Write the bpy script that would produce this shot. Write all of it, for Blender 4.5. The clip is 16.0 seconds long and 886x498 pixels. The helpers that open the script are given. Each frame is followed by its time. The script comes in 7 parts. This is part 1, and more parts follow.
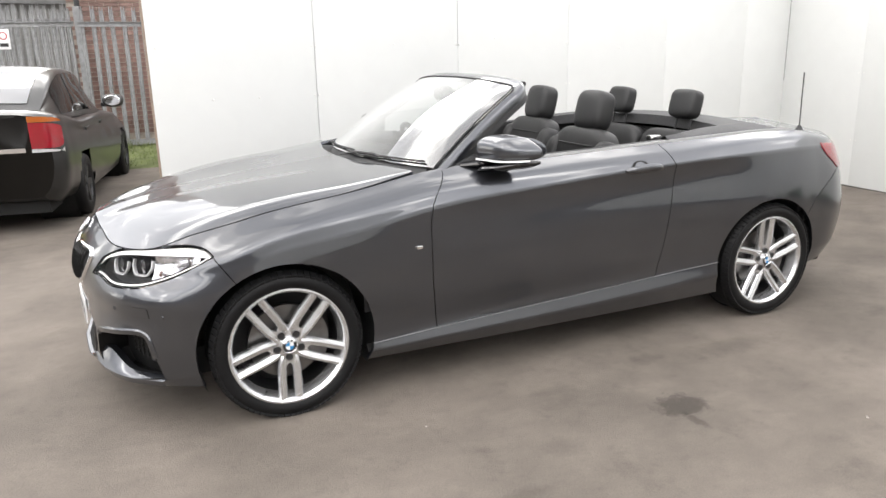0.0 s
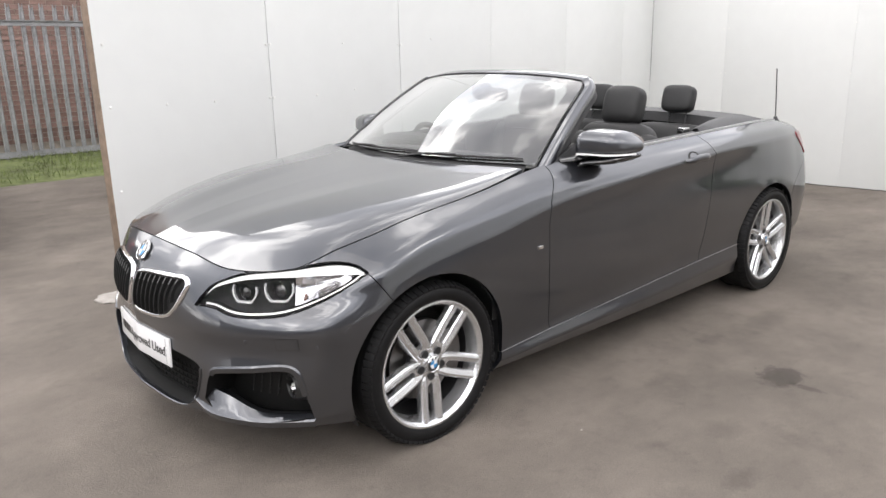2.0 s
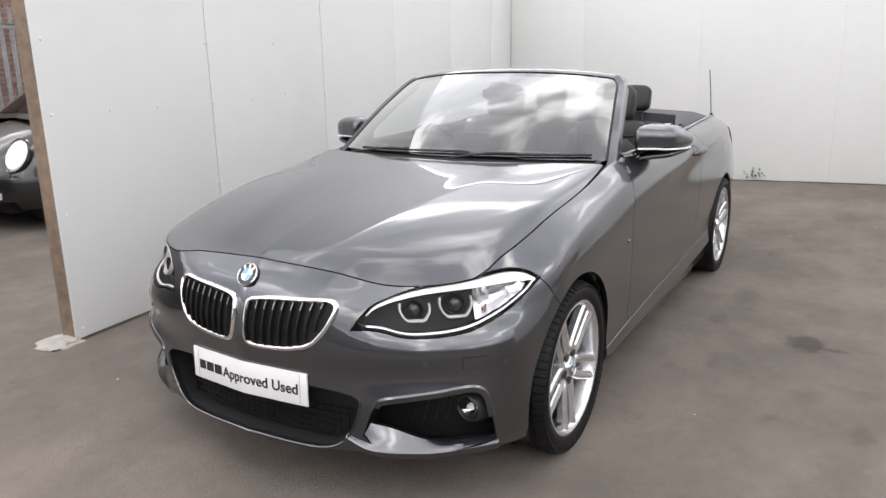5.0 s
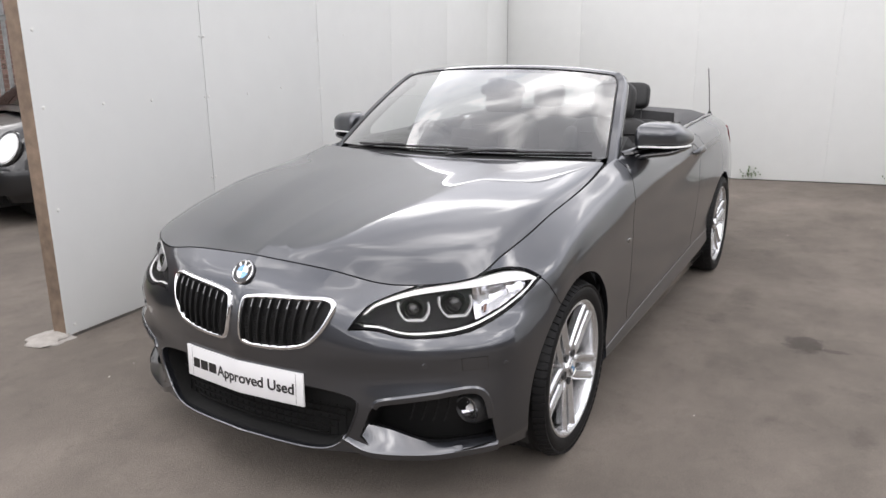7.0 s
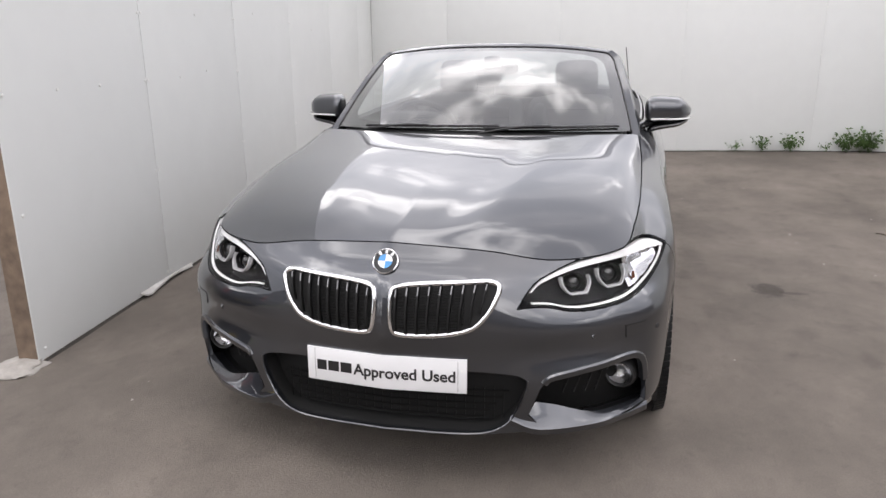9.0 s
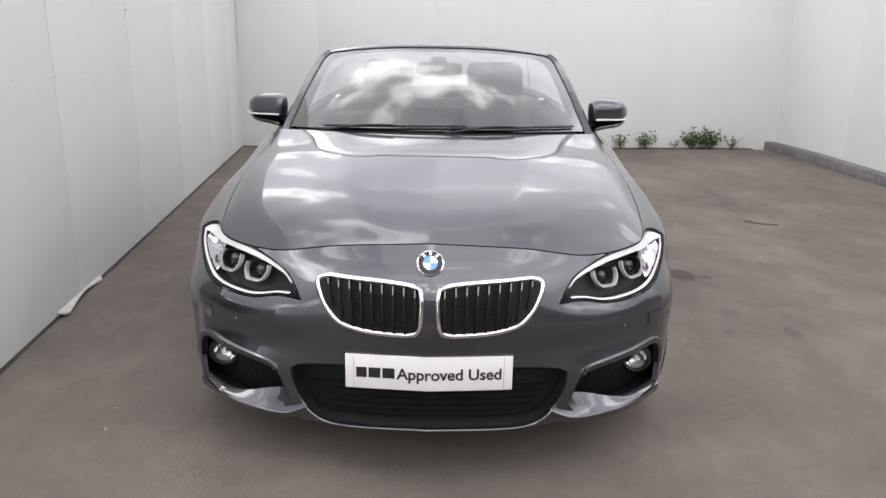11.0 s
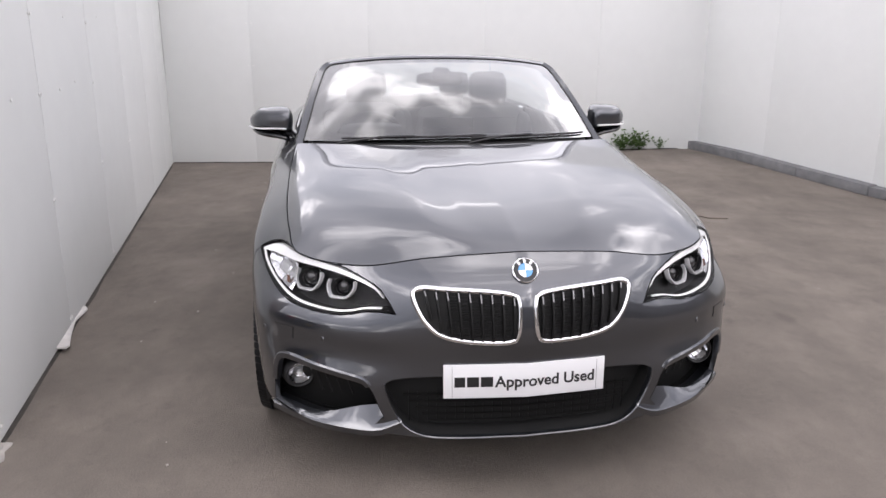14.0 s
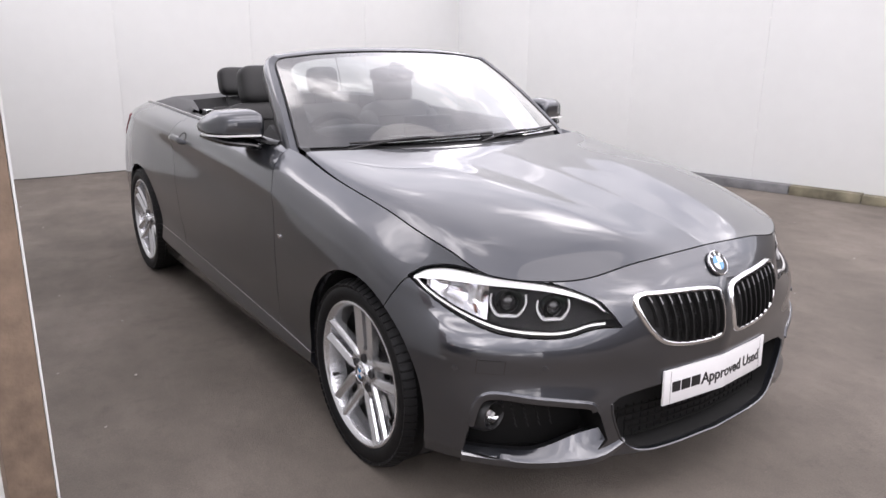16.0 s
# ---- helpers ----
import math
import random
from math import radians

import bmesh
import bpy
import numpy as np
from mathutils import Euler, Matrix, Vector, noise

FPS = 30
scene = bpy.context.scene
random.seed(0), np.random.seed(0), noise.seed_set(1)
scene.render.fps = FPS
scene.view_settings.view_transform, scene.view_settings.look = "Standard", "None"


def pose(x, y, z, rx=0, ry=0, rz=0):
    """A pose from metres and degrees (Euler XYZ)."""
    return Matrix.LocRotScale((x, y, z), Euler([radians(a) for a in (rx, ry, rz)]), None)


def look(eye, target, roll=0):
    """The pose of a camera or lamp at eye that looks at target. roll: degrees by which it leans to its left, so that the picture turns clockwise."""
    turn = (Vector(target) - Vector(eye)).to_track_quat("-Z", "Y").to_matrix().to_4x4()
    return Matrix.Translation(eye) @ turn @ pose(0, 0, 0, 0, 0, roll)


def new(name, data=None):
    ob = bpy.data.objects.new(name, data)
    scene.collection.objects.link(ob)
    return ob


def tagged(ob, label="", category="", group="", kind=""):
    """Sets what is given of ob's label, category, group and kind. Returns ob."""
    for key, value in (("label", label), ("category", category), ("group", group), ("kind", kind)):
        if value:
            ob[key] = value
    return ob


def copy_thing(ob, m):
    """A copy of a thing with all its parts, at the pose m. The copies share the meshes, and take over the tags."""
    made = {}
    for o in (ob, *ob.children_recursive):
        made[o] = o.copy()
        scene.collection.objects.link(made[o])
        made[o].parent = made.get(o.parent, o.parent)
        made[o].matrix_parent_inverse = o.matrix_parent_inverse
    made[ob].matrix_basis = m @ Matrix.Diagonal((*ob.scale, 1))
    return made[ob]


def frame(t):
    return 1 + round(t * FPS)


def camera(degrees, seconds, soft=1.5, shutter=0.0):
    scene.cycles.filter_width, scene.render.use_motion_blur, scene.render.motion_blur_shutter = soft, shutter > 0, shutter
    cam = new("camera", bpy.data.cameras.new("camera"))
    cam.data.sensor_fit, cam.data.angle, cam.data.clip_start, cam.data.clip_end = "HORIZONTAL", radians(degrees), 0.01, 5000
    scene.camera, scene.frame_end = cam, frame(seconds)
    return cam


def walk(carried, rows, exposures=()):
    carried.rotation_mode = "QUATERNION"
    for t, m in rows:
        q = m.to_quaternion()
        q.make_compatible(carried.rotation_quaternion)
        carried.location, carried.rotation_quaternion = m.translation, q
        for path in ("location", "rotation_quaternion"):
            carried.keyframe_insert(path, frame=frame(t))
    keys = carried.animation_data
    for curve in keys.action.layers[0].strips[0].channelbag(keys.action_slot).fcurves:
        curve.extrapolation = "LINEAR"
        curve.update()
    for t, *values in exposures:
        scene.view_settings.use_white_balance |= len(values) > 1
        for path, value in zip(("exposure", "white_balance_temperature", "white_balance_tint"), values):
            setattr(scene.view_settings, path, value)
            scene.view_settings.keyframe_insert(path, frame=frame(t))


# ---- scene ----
cam = camera(62.9, 16.0)
PATH = [
    (0, (-0.569, -3.680, 1.458), (0.228, -1.919, 0.943), -1.2),
    (0.5, (-0.845, -3.482, 1.440), (0.074, -1.779, 0.930), -1.3),
    (1, (-1.211, -3.270, 1.452), (-0.157, -1.651, 0.934), -0.6),
    (1.5, (-1.458, -3.055, 1.445), (-0.287, -1.517, 0.928), -0.9),
    (2, (-1.646, -2.807, 1.429), (-0.37, -1.353, 0.921), -1.2),
    (2.5, (-1.918, -2.556, 1.417), (-0.53, -1.202, 0.926), -1.7),
    (3, (-2.027, -2.301, 1.395), (-0.542, -1.055, 0.905), -1.8),
    (3.5, (-2.129, -2.065, 1.417), (-0.562, -0.931, 0.91), -1.5),
    (4, (-2.359, -1.81, 1.403), (-0.711, -0.791, 0.906), -1.7),
    (6.5, (-2.356, -1.71, 1.396), (-0.691, -0.72, 0.898), -0.8),
    (7, (-2.335, -1.695, 1.394), (-0.666, -0.714, 0.889), -0.5),
    (7.5, (-2.403, -1.597, 1.374), (-0.712, -0.651, 0.876), 1.1),
    (8, (-2.623, -1.322, 1.395), (-0.848, -0.557, 0.883), -0.1),
    (8.5, (-2.679, -1.036, 1.36), (-0.849, -0.414, 0.845), -1.3),
    (9, (-2.732, -0.679, 1.378), (-0.866, -0.215, 0.828), -0.6),
    (11.5, (-2.825, -0.004, 1.389), (-0.902, -0.031, 0.842), 1.0),
    (12, (-2.819, 0.015, 1.392), (-0.897, 0.018, 0.84), 0.8),
    (12.5, (-2.82, 0.023, 1.387), (-0.898, 0.034, 0.835), 0.0),
    (13, (-2.807, 0.027, 1.387), (-0.885, 0.046, 0.833), -0.5),
    (13.5, (-2.811, 0.214, 1.375), (-0.889, 0.13, 0.827), 1.7),
    (14, (-2.803, 0.562, 1.391), (-0.895, 0.282, 0.862), 0.2),
    (14.5, (-2.649, 0.877, 1.376), (-0.778, 0.389, 0.862), -0.4),
    (15, (-2.467, 1.358, 1.38), (-0.697, 0.58, 0.867), 0.6),
    (15.5, (-2.212, 1.664, 1.373), (-0.54, 0.702, 0.848), 0.6),
    (16, (-1.976, 1.948, 1.366), (-0.411, 0.822, 0.833), 0.7),
]
EXPOSURES = [(0.0, -0.25, 6750, 10), (1.5, -0.45, 6700, 11), (4.0, -0.70, 6600, 12), (8.0, -0.88, 6600, 13), (12.5, -0.93, 6550, 16), (14.5, -0.82, 6500, 17), (16.0, -0.73, 6550, 18)]
walk(cam, [(t, look(eye, target, roll)) for t, eye, target, roll in PATH], EXPOSURES)

# ---- light ----
SUN_EL, SUN_AZ = 52.0, 238.0
world = bpy.data.worlds.new("overcast_sky")
scene.world = world
world.use_nodes = True
wt = world.node_tree
wt.nodes.clear()
w_out = wt.nodes.new("ShaderNodeOutputWorld")
w_bg = wt.nodes.new("ShaderNodeBackground")
w_sky = wt.nodes.new("ShaderNodeTexSky")
w_sky.sky_type = "NISHITA"
w_sky.sun_disc = False
w_sky.sun_elevation, w_sky.sun_rotation = radians(SUN_EL), radians(SUN_AZ)
w_co = wt.nodes.new("ShaderNodeTexCoord")
w_no = wt.nodes.new("ShaderNodeTexNoise")
w_no.inputs["Scale"].default_value = 2.6
w_no.inputs["Detail"].default_value = 5.0
w_no.inputs["Roughness"].default_value = 0.58
w_no.inputs["Distortion"].default_value = 0.35
w_ramp = wt.nodes.new("ShaderNodeValToRGB")
w_ramp.color_ramp.elements[0].position, w_ramp.color_ramp.elements[0].color = 0.36, (4.8, 4.9, 5.2, 1)
w_ramp.color_ramp.elements[1].position, w_ramp.color_ramp.elements[1].color = 0.70, (32.0, 31.8, 31.4, 1)
w_e = w_ramp.color_ramp.elements.new(0.52)
w_e.color = (7.6, 7.6, 7.8, 1)
w_mix = wt.nodes.new("ShaderNodeMix")
w_mix.data_type = "RGBA"
w_mix.inputs[0].default_value = 0.88
# cloud layer laid flat overhead: directions divided by their height above the horizon
w_sep = wt.nodes.new("ShaderNodeSeparateXYZ")
w_abs = wt.nodes.new("ShaderNodeMath")
w_abs.operation = "ABSOLUTE"
w_add = wt.nodes.new("ShaderNodeMath")
w_add.inputs[1].default_value = 0.50
w_div = wt.nodes.new("ShaderNodeVectorMath")
w_div.operation = "DIVIDE"
w_com = wt.nodes.new("ShaderNodeCombineXYZ")
w_com.inputs[2].default_value = 1.0
wt.links.new(w_co.outputs["Generated"], w_sep.inputs[0])
wt.links.new(w_sep.outputs["Z"], w_abs.inputs[0])
wt.links.new(w_abs.outputs[0], w_add.inputs[0])
wt.links.new(w_add.outputs[0], w_com.inputs[0])
wt.links.new(w_add.outputs[0], w_com.inputs[1])
wt.links.new(w_co.outputs["Generated"], w_div.inputs[0])
wt.links.new(w_com.outputs[0], w_div.inputs[1])
w_flip = wt.nodes.new("ShaderNodeVectorMath")
w_flip.operation = "MULTIPLY"
w_flip.inputs[1].default_value = (1.0, -1.0, 1.0)
wt.links.new(w_div.outputs[0], w_flip.inputs[0])
wt.links.new(w_flip.outputs[0], w_no.inputs["Vector"])
wt.links.new(w_no.outputs["Fac"], w_ramp.inputs["Fac"])
wt.links.new(w_sky.outputs[0], w_mix.inputs[6])
wt.links.new(w_ramp.outputs["Color"], w_mix.inputs[7])
# broken cloud is brightest half way up
w_grad = wt.nodes.new("ShaderNodeValToRGB")
w_grad.color_ramp.elements[0].position, w_grad.color_ramp.elements[0].color = 0.0, (0.75, 0.75, 0.75, 1)
w_grad.color_ramp.elements[1].position, w_grad.color_ramp.elements[1].color = 1.0, (1.25, 1.25, 1.25, 1)
for w_at, w_val in ((0.22, 1.15), (0.48, 2.0), (0.70, 1.6)):
    w_el = w_grad.color_ramp.elements.new(w_at)
    w_el.color = (w_val, w_val, w_val, 1)
w_scale = wt.nodes.new("ShaderNodeVectorMath")
w_scale.operation = "MULTIPLY"
wt.links.new(w_abs.outputs[0], w_grad.inputs["Fac"])
wt.links.new(w_mix.outputs[2], w_scale.inputs[0])
wt.links.new(w_grad.outputs["Color"], w_scale.inputs[1])
wt.links.new(w_scale.outputs[0], w_bg.inputs["Color"])
w_bg.inputs["Strength"].default_value = 0.27
wt.links.new(w_bg.outputs[0], w_out.inputs["Surface"])

sun_data = bpy.data.lights.new("sun", "SUN")
sun_data.energy, sun_data.angle, sun_data.color = 1.1, radians(70), (1.0, 0.96, 0.9)
sun = new("sun", sun_data)
_az = radians(SUN_AZ)
sun.matrix_world = look((0, 0, 30), (-30 * math.sin(_az) * math.cos(radians(SUN_EL)), -30 * math.cos(_az) * math.cos(radians(SUN_EL)), 30 - 30 * math.sin(radians(SUN_EL))))


# ---- materials ----
def material(name, color, rough=0.5, metal=0.0, noise_scale=0.0, amount=0.2, bump=0.0, bump_scale=60.0, coat=0.0, spec=0.5, coarse=1.5):
    """Principled surface whose colour varies at two scales, with a fine relief."""
    m = bpy.data.materials.new(name)
    m.use_nodes = True
    nt = m.node_tree
    b = nt.nodes["Principled BSDF"]
    b.inputs["Base Color"].default_value = (*color, 1)
    b.inputs["Roughness"].default_value = rough
    b.inputs["Metallic"].default_value = metal
    b.inputs["Specular IOR Level"].default_value = spec
    if coat:
        b.inputs["Coat Weight"].default_value = coat
        b.inputs["Coat Roughness"].default_value = 0.015
        b.inputs["Coat IOR"].default_value = 1.9
    co = nt.nodes.new("ShaderNodeTexCoord")
    if noise_scale:
        fine = nt.nodes.new("ShaderNodeTexNoise")
        fine.inputs["Scale"].default_value, fine.inputs["Detail"].default_value = noise_scale, 5.0
        big = nt.nodes.new("ShaderNodeTexNoise")
        big.inputs["Scale"].default_value, big.inputs["Detail"].default_value = coarse, 4.0
        add = nt.nodes.new("ShaderNodeMath")
        add.operation = "ADD"
        ramp = nt.nodes.new("ShaderNodeMapRange")
        ramp.inputs["From Min"].default_value, ramp.inputs["From Max"].default_value = 0.65, 1.35
        ramp.inputs["To Min"].default_value, ramp.inputs["To Max"].default_value = 1 - amount, 1 + amount
        hue = nt.nodes.new("ShaderNodeVectorMath")
        hue.operation = "SCALE"
        hue.inputs[0].default_value = color
        for n in (fine, big):
            nt.links.new(co.outputs["Object"], n.inputs["Vector"])
        nt.links.new(fine.outputs["Fac"], add.inputs[0])
        nt.links.new(big.outputs["Fac"], add.inputs[1])
        nt.links.new(add.outputs[0], ramp.inputs["Value"])
        nt.links.new(ramp.outputs[0], hue.inputs["Scale"])
        nt.links.new(hue.outputs[0], b.inputs["Base Color"])
    if bump:
        bn = nt.nodes.new("ShaderNodeTexNoise")
        bn.inputs["Scale"].default_value, bn.inputs["Detail"].default_value = bump_scale, 3.0
        bp = nt.nodes.new("ShaderNodeBump")
        bp.inputs["Strength"].default_value, bp.inputs["Distance"].default_value = 1.0, bump
        nt.links.new(co.outputs["Object"], bn.inputs["Vector"])
        nt.links.new(bn.outputs["Fac"], bp.inputs["Height"])
        nt.links.new(bp.outputs[0], b.inputs["Normal"])
    return m


def glass_material(name, tint, ior=1.5, gloss=1.0):
    """Thin pane: clear to look through, with mirror gloss that grows towards grazing."""
    m = bpy.data.materials.new(name)
    m.use_nodes = True
    nt = m.node_tree
    nt.nodes.clear()
    out = nt.nodes.new("ShaderNodeOutputMaterial")
    tr = nt.nodes.new("ShaderNodeBsdfTransparent")
    tr.inputs["Color"].default_value = (*tint, 1)
    gl = nt.nodes.new("ShaderNodeBsdfGlossy")
    gl.inputs["Roughness"].default_value = 0.01
    gl.inputs["Color"].default_value = (1, 1, 1, 1)
    fr = nt.nodes.new("ShaderNodeFresnel")
    fr.inputs["IOR"].default_value = ior
    mu = nt.nodes.new("ShaderNodeMath")
    mu.operation = "MULTIPLY"
    mu.use_clamp = True
    mu.inputs[1].default_value = gloss
    mix = nt.nodes.new("ShaderNodeMixShader")
    nt.links.new(fr.outputs[0], mu.inputs[0])
    nt.links.new(mu.outputs[0], mix.inputs[0])
    nt.links.new(tr.outputs[0], mix.inputs[1])
    nt.links.new(gl.outputs[0], mix.inputs[2])
    nt.links.new(mix.outputs[0], out.inputs["Surface"])
    return m


PAINT = material("mineral_grey_paint", (0.047, 0.0505, 0.060), 0.33, 0.85, 900.0, 0.10, coat=1.0, coarse=3.0)
PAINT.node_tree.nodes["Principled BSDF"].inputs["Coat IOR"].default_value = 1.82
PAINT_EDGE = material("lighter_paint_edge", (0.20, 0.20, 0.215), 0.35, 0.6, 60, 0.2, coat=0.6)
BLACK_GLOSS = material("black_gloss_plastic", (0.008, 0.008, 0.009), 0.12, 0, coat=0.3)
BLACK_PLASTIC = material("black_plastic", (0.014, 0.014, 0.015), 0.5, 0, 80, 0.25)
DARK_VOID = material("dark_cavity", (0.006, 0.006, 0.006), 0.8)
RUBBER = material("tyre_rubber", (0.006, 0.006, 0.0065), 0.55, 0, 40, 0.3, 0.0008, 150, spec=0.22)
CHROME = material("chrome", (0.86, 0.86, 0.87), 0.08, 1.0)
SATIN = material("satin_alloy", (0.68, 0.685, 0.70), 0.26, 0.85, 30, 0.08, coat=0.3)
ALLOY_GREY = material("alloy_barrel", (0.34, 0.34, 0.35), 0.30, 1.0, 20, 0.15)
ALLOY_DARK = material("dark_alloy_inner", (0.045, 0.045, 0.047), 0.45, 0.7, 20, 0.25)
DISC = material("brake_disc_steel", (0.17, 0.165, 0.16), 0.38, 1.0, 25, 0.2)
LEATHER = material("black_leather", (0.010, 0.010, 0.0105), 0.50, 0, 14, 0.25, 0.0006, 180)
FABRIC = material("dark_hood_fabric", (0.02, 0.02, 0.021), 0.85, 0, 60, 0.3)
COVER = material("hood_cover_grey", (0.050, 0.050, 0.052), 0.62, 0, 60, 0.2, 0.0005, 120)
TRIM_GREY = material("satin_silver_trim", (0.55, 0.55, 0.56), 0.3, 0.9)
WHITE_LAMP = material("white_lamp_strip", (0.88, 0.88, 0.88), 0.18, 0.0, coat=0.6)
LAMP_SILVER = material("lamp_reflector", (0.66, 0.66, 0.68), 0.16, 1.0, 30, 0.1)
RING_GREY = material("pale_light_guide", (0.48, 0.48, 0.49), 0.25, 0.0, coat=0.4)
SLAT_GLINT = material("slat_glint_grey", (0.20, 0.20, 0.205), 0.38, 0.7, 40, 0.2)
LAMP_DARK = material("lamp_housing", (0.009, 0.009, 0.010), 0.55, 0.0, spec=0.25)
DEEP_RED = material("deep_red_lamp", (0.22, 0.006, 0.014), 0.12, 0, coat=0.7)
RED_LAMP = material("red_lamp_plastic", (0.50, 0.012, 0.03), 0.12, 0, coat=1.0)
AMBER = material("amber_plastic", (0.10, 0.03, 0.014), 0.2, coat=0.3)
AMBER_LAMP = material("amber_lamp_plastic", (0.55, 0.16, 0.02), 0.15, coat=0.8)
SHED_GREY = material("grey_sheeting", (0.22, 0.22, 0.215), 0.6, 0.2, 5, 0.3, coarse=0.8)
BLUE = material("badge_blue", (0.04, 0.25, 0.55), 0.2, coat=0.8)
WHITE = material("badge_white", (0.8, 0.8, 0.8), 0.2, coat=0.8)
PLATE_WHITE = material("white_plate", (0.74, 0.74, 0.75), 0.25, 0, 12, 0.03, coat=0.4)
INK = material("black_ink", (0.012, 0.012, 0.013), 0.4)
GLASS = glass_material("windscreen_glass", (0.56, 0.60, 0.59), 1.52, 3.2)
LENS = glass_material("clear_lens", (0.97, 0.97, 0.97), 1.40, 0.25)
MATT_BLACK = material("matt_black_plastic", (0.005, 0.005, 0.005), 0.6, 0, 60, 0.3, spec=0.25)
WALL_WHITE = material("white_painted_panel", (0.66, 0.67, 0.66), 0.62, 0, 6, 0.022, 0.0004, 9, coarse=0.7)
SCREW = material("painted_screw", (0.72, 0.72, 0.70), 0.4, 0.1)
TIMBER = material("weathered_timber", (0.185, 0.135, 0.098), 0.8, 0, 18, 0.4, 0.003, 60)
CONCRETE = material("pale_concrete", (0.33, 0.31, 0.285), 0.9, 0, 22, 0.25, 0.004, 50)
KERB_GREY = material("grey_plinth", (0.15, 0.15, 0.155), 0.7, 0, 9, 0.35, 0.003, 40, coarse=1.1)
KERB_MOSSY = material("mossy_plinth", (0.20, 0.18, 0.125), 0.9, 0, 7, 0.55, 0.004, 40)
STEEL = material("galvanised_steel", (0.27, 0.27, 0.275), 0.5, 0.5, 14, 0.3, 0.0006, 60)
LEAF = material("weed_leaf", (0.07, 0.13, 0.03), 0.6, 0, 20, 0.5)
GRASS = material("rough_grass", (0.110, 0.138, 0.042), 0.8, 0, 3, 0.6)
SOIL = material("grass_verge", (0.105, 0.125, 0.045), 0.95, 0, 6, 0.5, 0.02, 25)
CAR_BLACK = material("black_car_paint", (0.009, 0.009, 0.009), 0.34, 0.0, 6, 0.3, coat=0.6)
CAR_BLACK.node_tree.nodes["Principled BSDF"].inputs["Coat IOR"].default_value = 1.38
REAR_GLASS = glass_material("car_rear_glass", (0.45, 0.50, 0.50), 1.52, 5.0)
CAR_GLASS = glass_material("tinted_car_glass", (0.10, 0.115, 0.115), 1.50, 1.0)
HATCH_BLACK = material("gloss_black_paint", (0.006, 0.006, 0.007), 0.3, 0.0, 8, 0.3, coat=0.8)
HATCH_BLACK.node_tree.nodes["Principled BSDF"].inputs["Coat IOR"].default_value = 1.45
FAR_WALL = material("dull_rendered_wall", (0.15, 0.14, 0.13), 0.9, 0, 4, 0.3, 0.004, 20, coarse=0.5)
YELLOW = material("yellow_plate", (0.62, 0.46, 0.03), 0.35, 0, 10, 0.05)
BARK = material("bark", (0.09, 0.07, 0.05), 0.9, 0, 12, 0.4, 0.01, 30)
BRICK = material("red_brick", (0.235, 0.150, 0.128), 0.85, 0, 9, 0.35, 0.004, 70)
MORTAR = material("mortar", (0.33, 0.29, 0.25), 0.95, 0, 20, 0.25)
for _m in (BRICK,):
    _nt = _m.node_tree
    _oi = _nt.nodes.new("ShaderNodeObjectInfo")
    _gi = _nt.nodes.new("ShaderNodeNewGeometry")
    _ad = _nt.nodes.new("ShaderNodeMath")
    _ad.operation = "ADD"
    _mr = _nt.nodes.new("ShaderNodeMapRange")
    _mr.inputs["From Max"].default_value = 2.0
    _mr.inputs["To Min"].default_value, _mr.inputs["To Max"].default_value = 0.65, 1.35
    _nt.links.new(_oi.outputs["Random"], _ad.inputs[0])
    _nt.links.new(_gi.outputs["Random Per Island"], _ad.inputs[1])
    _nt.links.new(_ad.outputs[0], _mr.inputs["Value"])
    _b = _nt.nodes["Principled BSDF"]
    _src = _b.inputs["Base Color"].links[0].from_socket
    _sc = _nt.nodes.new("ShaderNodeVectorMath")
    _sc.operation = "SCALE"
    _nt.links.new(_src, _sc.inputs[0])
    _nt.links.new(_mr.outputs[0], _sc.inputs["Scale"])
    _nt.links.new(_sc.outputs[0], _b.inputs["Base Color"])


